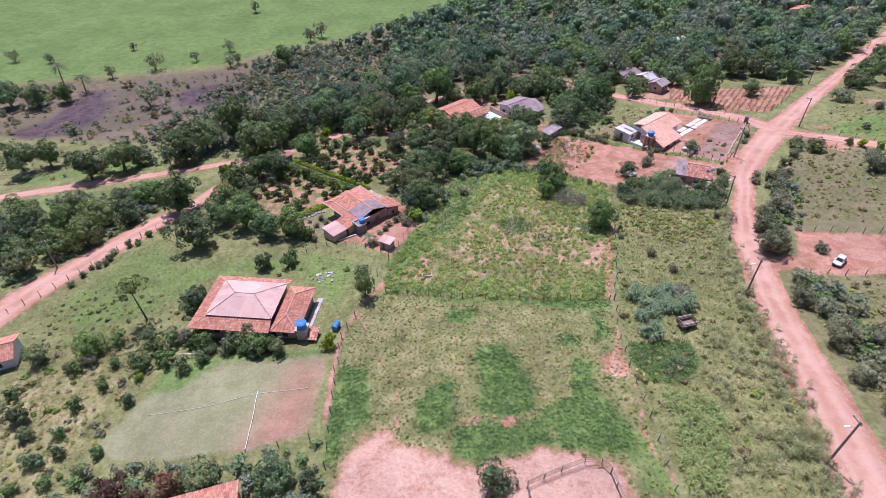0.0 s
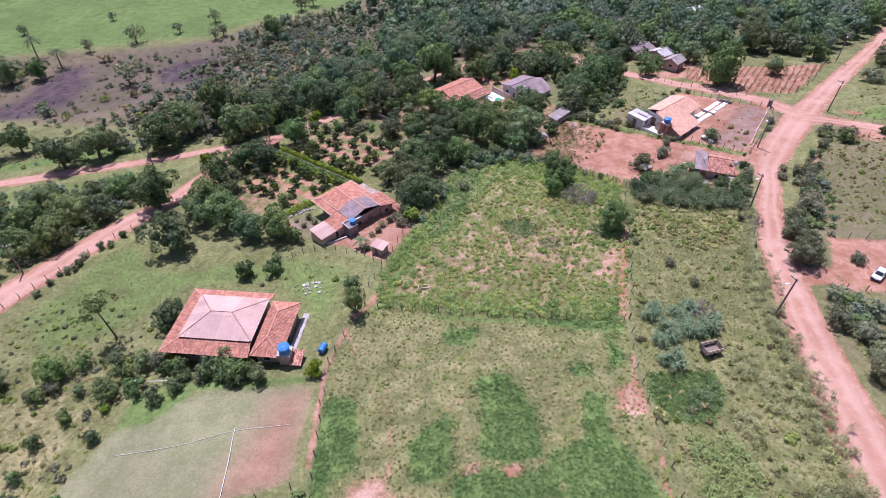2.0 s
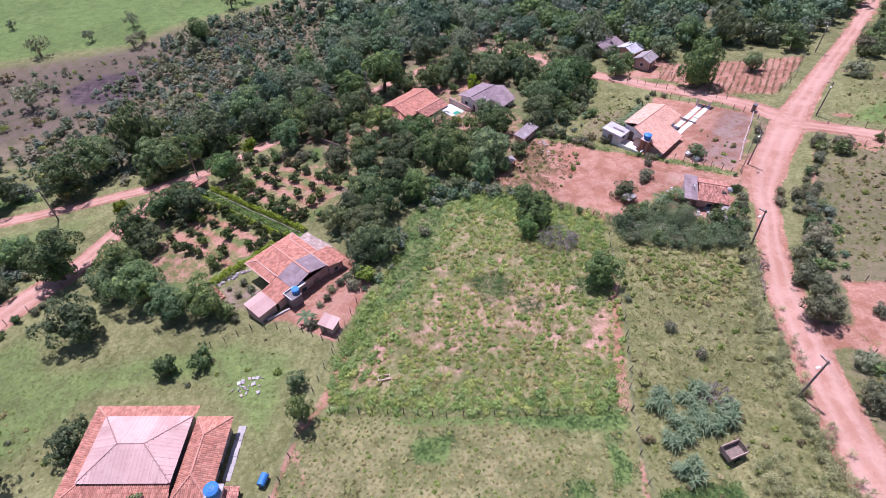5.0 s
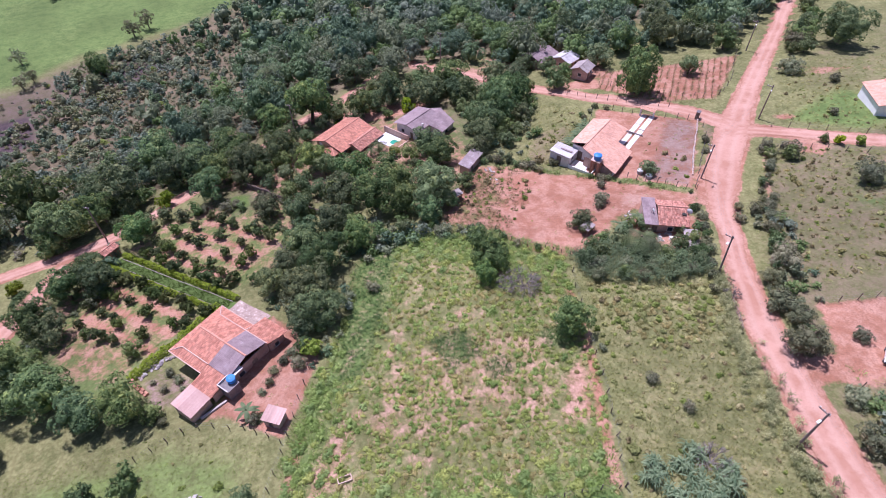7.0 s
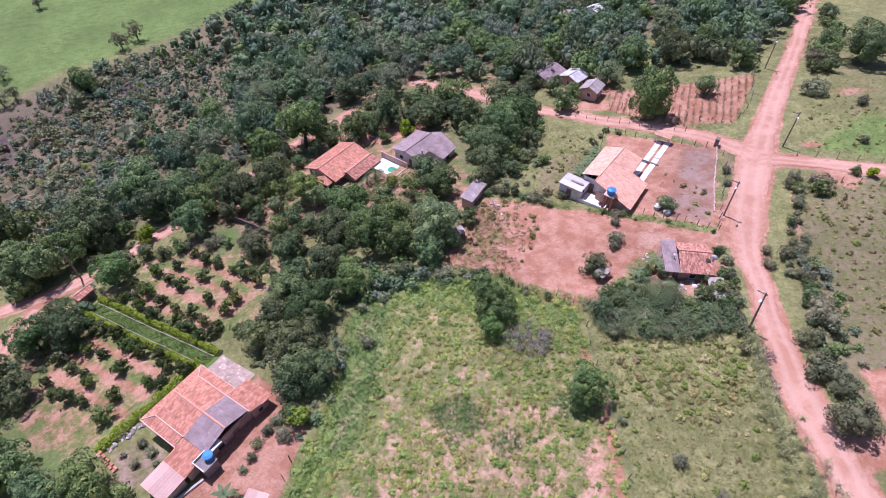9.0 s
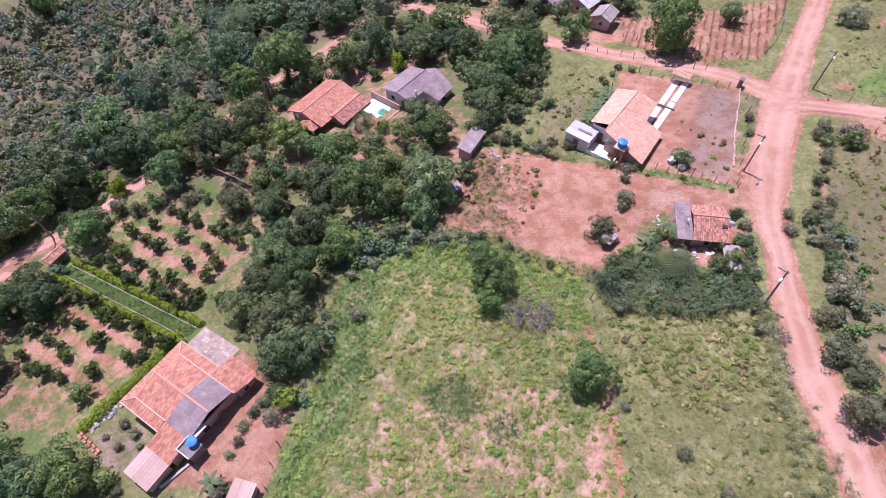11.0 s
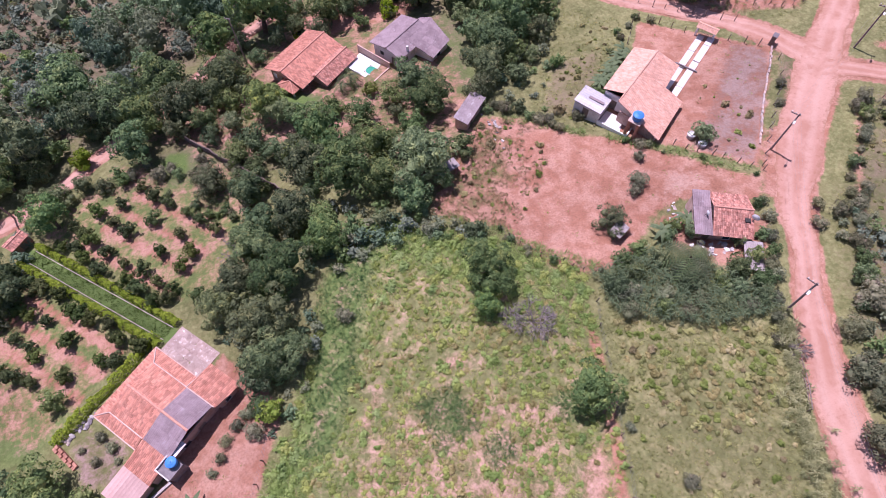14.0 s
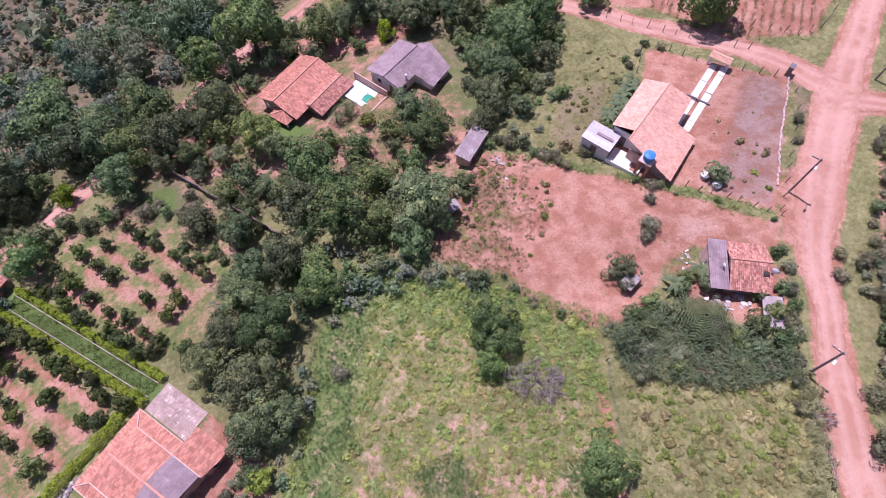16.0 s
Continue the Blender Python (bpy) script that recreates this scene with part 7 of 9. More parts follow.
# ---- house with the pale hip roof ----
def hip_house():
    h = thing("house", -25.85, 57.7, -5.3, -8, "low house with a pale hip roof above a clay-tiled skirt", "house")
    room(h, -4.9, 4.9, -4.5, 4.5, -1.0, 2.55, PLASTER_RED, [(0, 2, 3.2, 1.0, 2.1, "window"), (0, 5.4, 6.3, 0.0, 2.1, "door"), (0, 7.4, 8.6, 1.0, 2.1, "window"), (3, 2, 3.2, 1.0, 2.1, "window"), (3, 6, 7.2, 1.0, 2.1, "window"), (2, 4, 5.2, 1.0, 2.1, "window")])
    e, t = 2.55, 3.12
    o = [(-5.8, -5.4, e), (5.6, -5.4, e), (5.6, 5.4, e), (-5.8, 5.4, e)]
    i = [(-3.5, -3.0, t), (5.4, -3.0, t), (5.4, 3.4, t), (-3.5, 3.4, t)]
    for k in (0, 2, 3):
        roof(h, [o[k], o[(k + 1) % 4], i[(k + 1) % 4], i[k]], TILE, "tile", "clay-tiled skirt roof", k)
    for k in (0, 3):
        ridge(h, o[k], i[k], TILE_EDGE, 0.1)
    hip_roof(h, -3.9, 5.5, -3.4, 3.8, -0.8, 2.0, 0.2, 0.2, 3.26, 4.35, SHEET_PINK, "flat", SHEET_SEAM, 9, 0.05)
    room(h, 6.2, 9.0, -4.4, 3.6, -0.9, 2.5, PLASTER_RED, [(0, 0.8, 1.9, 1.0, 2.0, "window"), (1, 1.0, 2.2, 1.0, 2.1, "window"), (1, 3.2, 4.1, 0.0, 2.1, "door"), (1, 5.4, 6.6, 1.0, 2.1, "window")])
    hip_roof(h, 5.72, 9.6, -5.0, 4.1, 7.4, 7.4, -2.6, 1.6, 2.5, 3.4, TILE, "tile", TILE_EDGE, 14)
    for k in range(7):
        q = h.matrix_basis @ Vector((10.3, -1.8 + k * 0.92, 0))
        z = gz(q.x, q.y) + 5.3 + 0.12
        part("walkway_slab", boxes((9.65, 10.5, -2.25 + k * 0.92, -1.35 + k * 0.92, z - 0.5, z), bevel=0.015), CONCRETE, h, "concrete walkway slab")
    st = thing("tank_stand", *(h.matrix_basis @ Vector((10.0, -4.2, 0))), -8, "concrete tower that carries a water tank", "tank stand")
    part("slab", boxes((-0.85, 0.85, -0.85, 0.85, 2.75, 2.92), bevel=0.03), CONCRETE, st)
    part("shaft", boxes((-0.7, 0.7, -0.7, 0.7, -1.2, 2.75)), PLASTER_RED, st)
    p = h.matrix_basis @ Vector((10.0, -4.2, 2.92))
    water_tank(p.x, p.y, p.z, 0.7, 0.95)
    s = thing("lean_to", *(h.matrix_basis @ Vector((11.4, -4.3, 0))), -8, "small lean-to with a single tiled slope", "shed")
    for x, y in ((-0.6, -0.9), (0.5, -0.9), (-0.6, 0.8), (0.5, 0.8)):
        part("post", boxes((x - 0.06, x + 0.06, y - 0.06, y + 0.06, -0.9, 1.75)), WOOD, s)
    roof(s, [(-0.8, -1.1, 1.75), (0.75, -1.1, 1.75), (0.75, 1.0, 2.1), (-0.8, 1.0, 2.1)], TILE_OLD, "tile")


# ---- house with the orange tile roof and walled court ----
def tile_house():
    h = thing("house", -17.8, 86.8, -7.5, -49, "long house roofed with clay tiles and grey sheets", "house")
    room(h, 1.3, 9.6, 1.0, 7.2, -1.2, 2.6, PLASTER_RED, [(1, 1.2, 2.3, 1.0, 2.0, "window"), (1, 3.4, 4.4, 0.0, 2.1, "door"), (0, 1.5, 2.6, 1.0, 2.0, "window"), (3, 2, 3.2, 1.0, 2.0, "window")])
    e, t, r = 2.55, 3.05, 3.9
    # raised middle: two slopes, clay towards the hedge and grey sheets at the yard end
    for x0, x1, mat, cov, s in ((1.3, 6.3, TILE, "tile", 0), (6.32, 9.9, SHEET_GREY, "sheet", 4)):
        roof(h, [(x0, 1.0, t), (x1, 1.0, t), (x1, 4.0, r), (x0, 4.0, r)], mat, cov, seed=s)
        roof(h, [(x1, 7.0, t), (x0, 7.0, t), (x0, 4.0, r), (x1, 4.0, r)], mat, cov, seed=s + 1)
    ridge(h, (1.3, 4.0, r), (9.9, 4.0, r))
    # lower skirts on three sides
    roof(h, [(0, 8.4, e), (0, -0.3, e), (1.4, 0.9, t - 0.06), (1.4, 7.1, t - 0.06)], TILE, "tile", seed=7)
    roof(h, [(0, -0.3, e), (6.1, -0.3, e), (6.1, 0.98, t - 0.06), (1.4, 0.98, t - 0.06)], TILE, "tile", seed=8)
    roof(h, [(6.1, 8.4, e), (0, 8.4, e), (1.4, 7.02, t - 0.06), (6.1, 7.02, t - 0.06)], TILE, "tile", seed=9)
    roof(h, [(10.4, 10.2, e - 0.25), (6.2, 10.2, e - 0.25), (6.2, 7.02, t - 0.1), (10.2, 7.02, t - 0.1)], TILE, "tile", seed=10)
    roof(h, [(6.2, -1.9, e - 0.2), (9.8, -1.9, e - 0.2), (9.8, 0.98, t - 0.1), (6.2, 0.98, t - 0.1)], TILE, "tile", seed=11)
    for a, b in (((0, 8.4, e), (1.4, 7.05, t)), ((0, -0.3, e), (1.4, 0.95, t)), ((1.4, 7.05, t), (10.1, 7.05, t)), ((1.4, 0.95, t), (6.2, 0.95, t)), ((0.0, 8.4, e), (6.1, 8.4, e)), ((6.15, -0.3, e), (0, -0.3, e)), ((6.2, 8.4, e), (6.2, 7.0, t))):
        ridge(h, a, b, MORTAR, 0.07)
    room(h, 6.5, 9.9, 7.4, 9.7, -1.2, 2.3, PLASTER_RED, [(1, 0.6, 1.5, 0.9, 1.9, "window")])
    wall(h, (9.7, -1.6), (9.7, 0.9), -1.2, 2.4, PLASTER_RED)
    # pale lean-to
    s = thing("carport", *(h.matrix_basis @ Vector((8.0, -3.25, 0))), -49, "open carport with a pale painted sheet roof", "carport")
    roof(s, [(-1.75, -1.6, 2.3), (1.8, -1.6, 2.3), (1.8, 1.3, 2.5), (-1.75, 1.3, 2.5)], SHEET_PINK, "flat")
    wall(s, (1.6, -1.5), (1.6, 1.2), -1.2, 2.25, PLASTER_RED)
    wall(s, (-1.5, -1.5), (1.5, -1.5), -1.2, 2.2, PLASTER_RED)
    for x, y in ((-1.6, 1.1), (-1.6, -1.3)):
        part("post", boxes((x - 0.07, x + 0.07, y - 0.07, y + 0.07, -1.2, 2.3)), WOOD, s)
    st = thing("tank_stand", *(h.matrix_basis @ Vector((10.3, 0.4, 0))), -49, "grey plastered block below the water tank", "tank stand")
    part("shaft", boxes((-0.75, 0.95, -0.8, 0.85, -1.4, 2.75)), CONCRETE_DARK, st)
    part("slab", boxes((-0.85, 1.05, -0.9, 0.95, 2.75, 2.9), bevel=0.02), CONCRETE_DARK, st)
    part("parapet", boxes((-0.85, 1.05, -0.9, -0.78, 2.9, 3.15), (-0.85, -0.73, -0.78, 0.83, 2.9, 3.15)), SLAB, st)
    part("pale_panel", boxes((-0.8, 0.0, 1.05, 2.5, 3.0, 3.06)), SHEET_WHITE, st, "white sheet beside the tank")
    p = h.matrix_basis @ Vector((10.45, 0.95, 2.9))
    water_tank(p.x, p.y, p.z, 0.52, 0.72)
    # rough stones and a stack of bricks round the weedy court
    rng = np.random.default_rng(18)
    for x, y in smooth([(-18.2, 88.0), (-19.9, 87.3), (-21.5, 86.5), (-23.0, 85.6)], 0.16):
        boulder(x + rng.normal(0, 0.22), y + rng.normal(0, 0.22), rng)
    s = thing("brick_stack", -22.3, 84.0, gz(-22.3, 84.0), -52, "low stack of red hollow bricks beside the court", "bricks")
    for k in range(14):
        for j in range(2):
            part("brick", boxes((-1.8 + k * 0.26, -1.6 + k * 0.26, -0.3 + j * 0.32, -0.02 + j * 0.32, -0.2, 0.3 + 0.08 * ((k * 7 + j) % 3)), bevel=0.01), BRICK, s)
    s = thing("beam", -12.8, 77.4, gz(-12.8, 77.4), 28, "long grey concrete beam lying in the yard", "beam")
    part("shaft", boxes((-1.7, 1.7, -0.14, 0.14, -0.1, 0.24), bevel=0.02), CONCRETE, s)
    # court wall and the terrace
    for a, b, z in (((11.6, -4.6), (11.6, -1.4), 0.35),):
        w = tagged(thing("low_wall", 0, 0, 0, 0), "low crumbling brick court wall", "wall", "court walls")
        w.matrix_basis = h.matrix_basis.copy()
        wall(w, a, b, -1.3, z - 0.6, PLASTER_RED, thick=0.2)
    p = thing("terrace", *(h.matrix_basis @ Vector((3.0, 10.2, 0))), -49, "stained pale concrete terrace behind the house", "terrace", kind="structure")
    rng = np.random.default_rng(8)
    for i in range(6):
        for j in range(4):
            x, y = -3.6 + i * 1.06, -1.5 + j * 0.86
            w = p.matrix_basis @ Vector((x, y, 0))
            z = gz(w.x, w.y) - w.z + 0.10 + rng.uniform(-0.012, 0.012)
            part("slab", boxes((x - 0.528, x + 0.528, y - 0.428, y + 0.428, z - 0.4, z), bevel=0.008), BLOTCHED, p)
    s = thing("shed", -5.6, 73.2, gz(-5.6, 73.2), -32, "small pump shed with a pink sheet roof", "shed")
    room(s, -0.95, 0.95, -0.75, 0.75, -0.3, 1.45, PLASTER_RED, [(0, 0.5, 1.2, 0.0, 1.3, "door")])
    roof(s, [(-1.15, -0.95, 1.5), (1.15, -0.95, 1.5), (1.15, 0.95, 1.7), (-1.15, 0.95, 1.7)], SHEET_PINK, "flat")


# ---- house with the pale tile roof, tank and gated drive ----
def gate_house():
    h = thing("house", 53.57, 108.5, -5.0, 37, "new house with a large pale tile roof", "house")
    room(h, -2.2, 6.7, -1.5, 3.9, -1.0, 2.75, PLASTER, [(1, 1.2, 2.4, 1.0, 2.1, "window"), (2, 2, 3.2, 1.0, 2.1, "window"), (2, 6, 7.0, 0.0, 2.1, "door"), (3, 1.0, 2.0, 0.0, 2.1, "door")])
    top, k, rg = 4.0, 0.29, 1.35
    z = lambda y: top - k * abs(rg - y)
    roof(h, [(7.05, 4.5, z(4.5)), (-2.5, 4.2, z(4.2)), (-2.5, rg, top), (7.15, rg, top)], TILE_PALE, "tile", seed=1)
    roof(h, [(2.67, -2.3, z(-2.3)), (7.5, -2.0, z(-2.0)), (7.15, rg, top), (2.67, rg, top)], TILE_PALE, "tile", seed=3)
    roof(h, [(-5.2, -5.4, z(-5.4)), (2.65, -5.15, z(-5.15)), (2.65, rg, top), (-4.2, rg, top)], TILE_PALE, "tile", seed=4)
    ridge(h, (-4.2, rg, top), (7.15, rg, top), TILE_PALE, 0.12)
    part("verge", tube([(-5.2, -5.4, z(-5.4) + 0.03), (-4.2, rg, top + 0.03)], 0.07, 6), TILE_PALE, h)
    wall(h, (-4.5, -4.8), (2.1, -4.8), -0.6, 2.0, PLASTER, [(1.4, 3.0, 0.9, 1.8, "window"), (4.4, 5.4, 0.0, 1.9, "door")])
    wall(h, (2.1, -4.7), (2.1, -1.6), -0.6, 2.1, PLASTER, [(1.0, 2.2, 0.9, 1.9, "window")])
    # darker plaster on this wall puts the shade under the roof into its colour
    wall(h, (-4.6, -4.7), (-3.7, 0.9), -0.8, 2.1, PLASTER_RED)
    # solid block for the shadowed pit by the house; its shade is in the colour
    part("dark_porch", boxes((2.9, 4.4, -3.9, -2.5, -0.6, 0.35), bevel=0.03), CONCRETE_DARK, h, "dark block standing in for the shadowed pit beside the driveway")
    a = thing("annex", *(h.matrix_basis @ Vector((-4.1, 4.7, 0))), 37, "small grey rendered annex with a flat sheet roof", "outbuilding")
    room(a, -1.45, 1.45, -1.8, 1.8, -1.0, 2.1, PLASTER, [(3, 1.2, 2.2, 0.0, 2.0, "door"), (0, 0.9, 1.9, 1.0, 1.9, "window")])
    roof(a, [(-1.65, -2.0, 2.12), (1.65, -2.0, 2.12), (1.65, 2.0, 2.3), (-1.65, 2.0, 2.3)], SHEET_LIGHT, "flat")
    part("skylight", boxes((-0.15, 0.25, -1.6, 0.6, 2.28, 2.36), bevel=0.01), SHEET_GREY, a)
    p = thing("courtyard", *(h.matrix_basis @ Vector((-4.3, 1.0, 0.45))), 37, "whitewashed paved courtyard beside the annex", "paving", kind="structure")
    part("slab", boxes((-1.3, 1.3, -2.4, 1.7, -0.8, -0.08), bevel=0.02), SLAB, p)
    part("wall", boxes((-1.5, -1.32, -2.6, 1.8, -0.8, 0.35), (-1.32, 0.6, -2.62, -2.44, -0.8, 0.35)), WHITE, p)
    st = thing("tank_stand", *(h.matrix_basis @ Vector((-5.0, -1.8, 0))), 37, "brick stand below a water tank", "tank stand")
    for x, y in ((-0.6, -0.6), (0.6, -0.6), (-0.6, 0.6), (0.6, 0.6)):
        part("pillar", boxes((x - 0.14, x + 0.14, y - 0.14, y + 0.14, -1.0, 3.3)), BRICK, st)
    part("slab", boxes((-0.85, 0.85, -0.85, 0.85, 3.3, 3.45), bevel=0.02), MORTAR, st)
    q = h.matrix_basis @ Vector((-5.0, -1.8, 3.45))
    water_tank(q.x, q.y, q.z, 0.66, 0.95)
    # paved wheel strips to the gate
    d = thing("driveway", *(h.matrix_basis @ Vector((11, -2.6, 0))), 38.5, "two pale concrete wheel strips with turf between", "driveway", kind="structure")
    for y0, y1 in ((-1.25, -0.3), (0.2, 1.15)):
        for i in range(7):
            q = d.matrix_basis @ Vector((-5.75 + i * 1.94, (y0 + y1) / 2, 0))
            z = gz(q.x, q.y) - q.z + 0.14
            part("slab", boxes((-6.7 + i * 1.94, -4.8 + i * 1.94, y0, y1, z - 0.6, z), bevel=0.015), SLAB, d)
    part("beam", boxes((-0.9, -0.7, -1.7, 1.6, gz(64.5, 113.6) - d.matrix_basis.translation.z + 0.14, gz(64.5, 113.6) - d.matrix_basis.translation.z + 0.34), bevel=0.03), CONCRETE_DARK, d, "dark beam laid across the drive")
    # low rubble wall between the garden and the road
    w = thing("garden_wall", 76.0, 111.6, gz(76.0, 111.6), 0, "low whitewashed rubble wall beside the road", "wall")
    rng = np.random.default_rng(23)
    run = smooth([(76.0, 111.6), (72.6, 107.2), (68.6, 102.2), (64.6, 96.8)], 0.42)
    for k, (x, y) in enumerate(run):
        m = pose(*(Vector((x + rng.normal(0, 0.04), y + rng.normal(0, 0.04), gz(x, y) + 0.1)) - w.location), *rng.uniform(-6, 6, 2), 52 + rng.uniform(-12, 12))
        part("stone", box(bmesh.new(), -0.26, 0.26, -0.11, 0.11, -0.4, rng.uniform(0.1, 0.22), 0.04, m), (PLASTER_RED, STAINED, STAINED, MORTAR)[rng.integers(4)], w)
    w = thing("meter_box", 76.5, 112.5, gz(76.5, 112.5), 37, "dark upright meter housing at the garden corner", "meter housing")
    part("body", boxes((-0.45, 0.45, -0.3, 0.3, -0.3, 1.5), bevel=0.03), WOOD, w)
    part("cap", boxes((-0.52, 0.52, -0.37, 0.37, 1.5, 1.6), bevel=0.02), CONCRETE_DARK, w)
    g = thing("gateway", 68.9, 117.4, gz(68.9, 117.4), 38, "tiled gateway between rendered pillars", "gate")
    g.matrix_basis = g.matrix_basis @ Matrix.Scale(0.72, 4)
    for y in (-1.75, 1.75):
        part("pillar", boxes((-0.22, 0.22, y - 0.2, y + 0.2, -0.4, 2.3), bevel=0.02), PLASTER, g)
    part("leaf", rods([((0, y, 0.1), (0, y, 1.9)) for y in np.arange(-1.5, 1.51, 0.15)] + [((0, -1.55, z_), (0, 1.55, z_)) for z_ in (0.15, 1.0, 1.9)], 0.022), WIRE, g, "barred metal gate")
    roof(g, [(-0.95, 2.1, 2.25), (-0.95, -2.1, 2.25), (0, -2.1, 2.65), (0, 2.1, 2.65)], TILE_PALE, "tile", seed=5)
    roof(g, [(0.95, -2.1, 2.25), (0.95, 2.1, 2.25), (0, 2.1, 2.65), (0, -2.1, 2.65)], TILE_PALE, "tile", seed=6)
    ridge(g, (0, -2.1, 2.65), (0, 2.1, 2.65), TILE_PALE, 0.1)
    for x, y in ((57.3, 100.7), (57.8, 98.9)):
        w = thing("cistern_cover", x, y, gz(x, y), 0, "round white concrete cistern cover", "cistern", "cisterns")
        bm = bmesh.new()
        bmesh.ops.create_cone(bm, cap_ends=True, segments=20, radius1=0.5, radius2=0.5, depth=0.7, matrix=pose(0, 0, 0.2))
        part("ring", bm, CONCRETE, w)
        bm = bmesh.new()
        bmesh.ops.create_cone(bm, cap_ends=True, segments=20, radius1=0.58, radius2=0.54, depth=0.1, matrix=pose(0, 0, 0.6))
        part("lid", bm, WHITE, w)


# ---- old cottage by the road ----
def road_cottage():
    h = thing("cottage", 52.65, 88.1, -3.0, -24, "old cottage with patchy red tiles and a grey half", "house")
    room(h, -2.5, 3.2, -2.4, 2.3, -0.8, 2.35, PLASTER_RED, [(0, 1.0, 1.9, 0.0, 2.0, "door"), (0, 3.2, 4.2, 0.9, 1.9, "window"), (3, 1.5, 2.5, 0.9, 1.9, "window")])
    gable_roof(h, -0.8, 3.6, -3.0, 2.8, 0.2, 2.35, 3.35, TILE_OLD, "tile", PLASTER_RED, seed=3)
    roof(h, [(-2.75, -3.0, 2.3), (-0.83, -3.0, 2.3), (-0.83, 2.7, 2.75), (-2.75, 2.7, 2.75)], SHEET_GREY, "sheet", "dark fibre-cement roof", 5)
    part("skylight", boxes((2.6, 3.2, -1.3, -0.6, 3.0, 3.1), bevel=0.02), DARK, h)
    d = thing("satellite_dish", *(h.matrix_basis @ Vector((3.45, -1.0, 2.95))), -60, "white satellite dish on the cottage roof", "satellite dish")
    dish(d, 0.45)
    d = thing("satellite_dish", *(h.matrix_basis @ Vector((-1.5, -0.6, 2.55))), -100, "small white satellite dish on the grey roof", "satellite dish")
    dish(d, 0.3)
    s = thing("lean_to", *(h.matrix_basis @ Vector((3.6, -4.8, 0))), -24, "lean-to under pale corrugated sheets", "shed")
    roof(s, [(-1.0, -1.7, 1.75), (1.1, -1.7, 1.75), (1.1, 1.7, 2.1), (-1.0, 1.7, 2.1)], SHEET_DULL, "sheet")
    for x, y in ((-0.8, -1.4), (0.9, -1.4), (-0.8, 1.4), (0.9, 1.4)):
        part("post", boxes((x - 0.06, x + 0.06, y - 0.06, y + 0.06, -0.8, 1.78)), WOOD, s)
    rng = np.random.default_rng(12)
    for k in range(26):
        p = h.matrix_basis @ Vector((rng.uniform(-2.6, 2.2), rng.uniform(-4.6, -2.9), 0))
        junk(p.x, p.y, rng)
    for k in range(10):
        p = h.matrix_basis @ Vector((rng.uniform(-4.6, -3.3), rng.uniform(-1.0, 3.4), 0))
        junk(p.x, p.y, rng)


def dish(d, r):
    bm, prev = bmesh.new(), None
    for q in (0.05, 0.4, 0.75, 1.0):
        ring = [bm.verts.new((math.cos(a) * r * q, -0.35 * r * (1 - q * q) + 0.1, math.sin(a) * r * q + r + 0.2)) for a in np.arange(16) * math.pi / 8]
        if prev:
            for i in range(16):
                bm.faces.new((prev[i], prev[(i + 1) % 16], ring[(i + 1) % 16], ring[i]))
        else:
            bm.faces.new(ring)
        prev = ring
    part("reflector", bm, WHITE, d)
    part("mast", rods([((0, -0.1, -0.3), (0, -0.1, r + 0.2))], 0.025), WIRE, d)
    part("feed_arm", rods([((0, 0.0, 0.25), (0, 0.55 * r + 0.2, r + 0.2))], 0.012), WIRE, d)


def boulder(x, y, rng):
    """A rough field stone."""
    ob = tagged(new("stone"), "rough grey stone in a crumbled court wall", "stone", "court stones")
    bm = bmesh.new()
    bmesh.ops.create_icosphere(bm, subdivisions=1, radius=1)
    size = rng.uniform(0.16, 0.36, 3)
    for v in bm.verts:
        v.co = Vector(v.co * (1 + rng.normal(0, 0.12))) * 1.0
        v.co.x *= size[0]
        v.co.y *= size[1]
        v.co.z *= size[2] * 0.8
    me = bpy.data.meshes.new("stone")
    bm.to_mesh(me)
    bm.free()
    me.materials.append((CONCRETE, CONCRETE_DARK, STAINED)[rng.integers(3)])
    p = new("lump", me)
    p.parent = ob
    ob.matrix_basis = pose(x, y, gz(x, y) + 0.06, 0, 0, rng.uniform(0, 360))


def junk(x, y, rng):
    """A lump of rubble."""
    ob = tagged(new("rubble_piece"), "pale lump of builder's rubble on bare earth", "rubble", "rubble")
    bm = bmesh.new()
    bmesh.ops.create_cube(bm, size=1, matrix=Matrix.Diagonal((*rng.uniform(0.12, 0.5, 2), rng.uniform(0.08, 0.25), 1)))
    for v in bm.verts:
        v.co += Vector(rng.normal(0, 0.04, 3))
    me = bpy.data.meshes.new("rubble_piece")
    bm.to_mesh(me)
    bm.free()
    me.materials.append((CONCRETE, CONCRETE, SLAB, STAINED)[rng.integers(4)])
    p = new("lump", me)
    p.parent = ob
    ob.matrix_basis = pose(x, y, gz(x, y) + 0.08, *rng.uniform(-12, 12, 2), rng.uniform(0, 360))


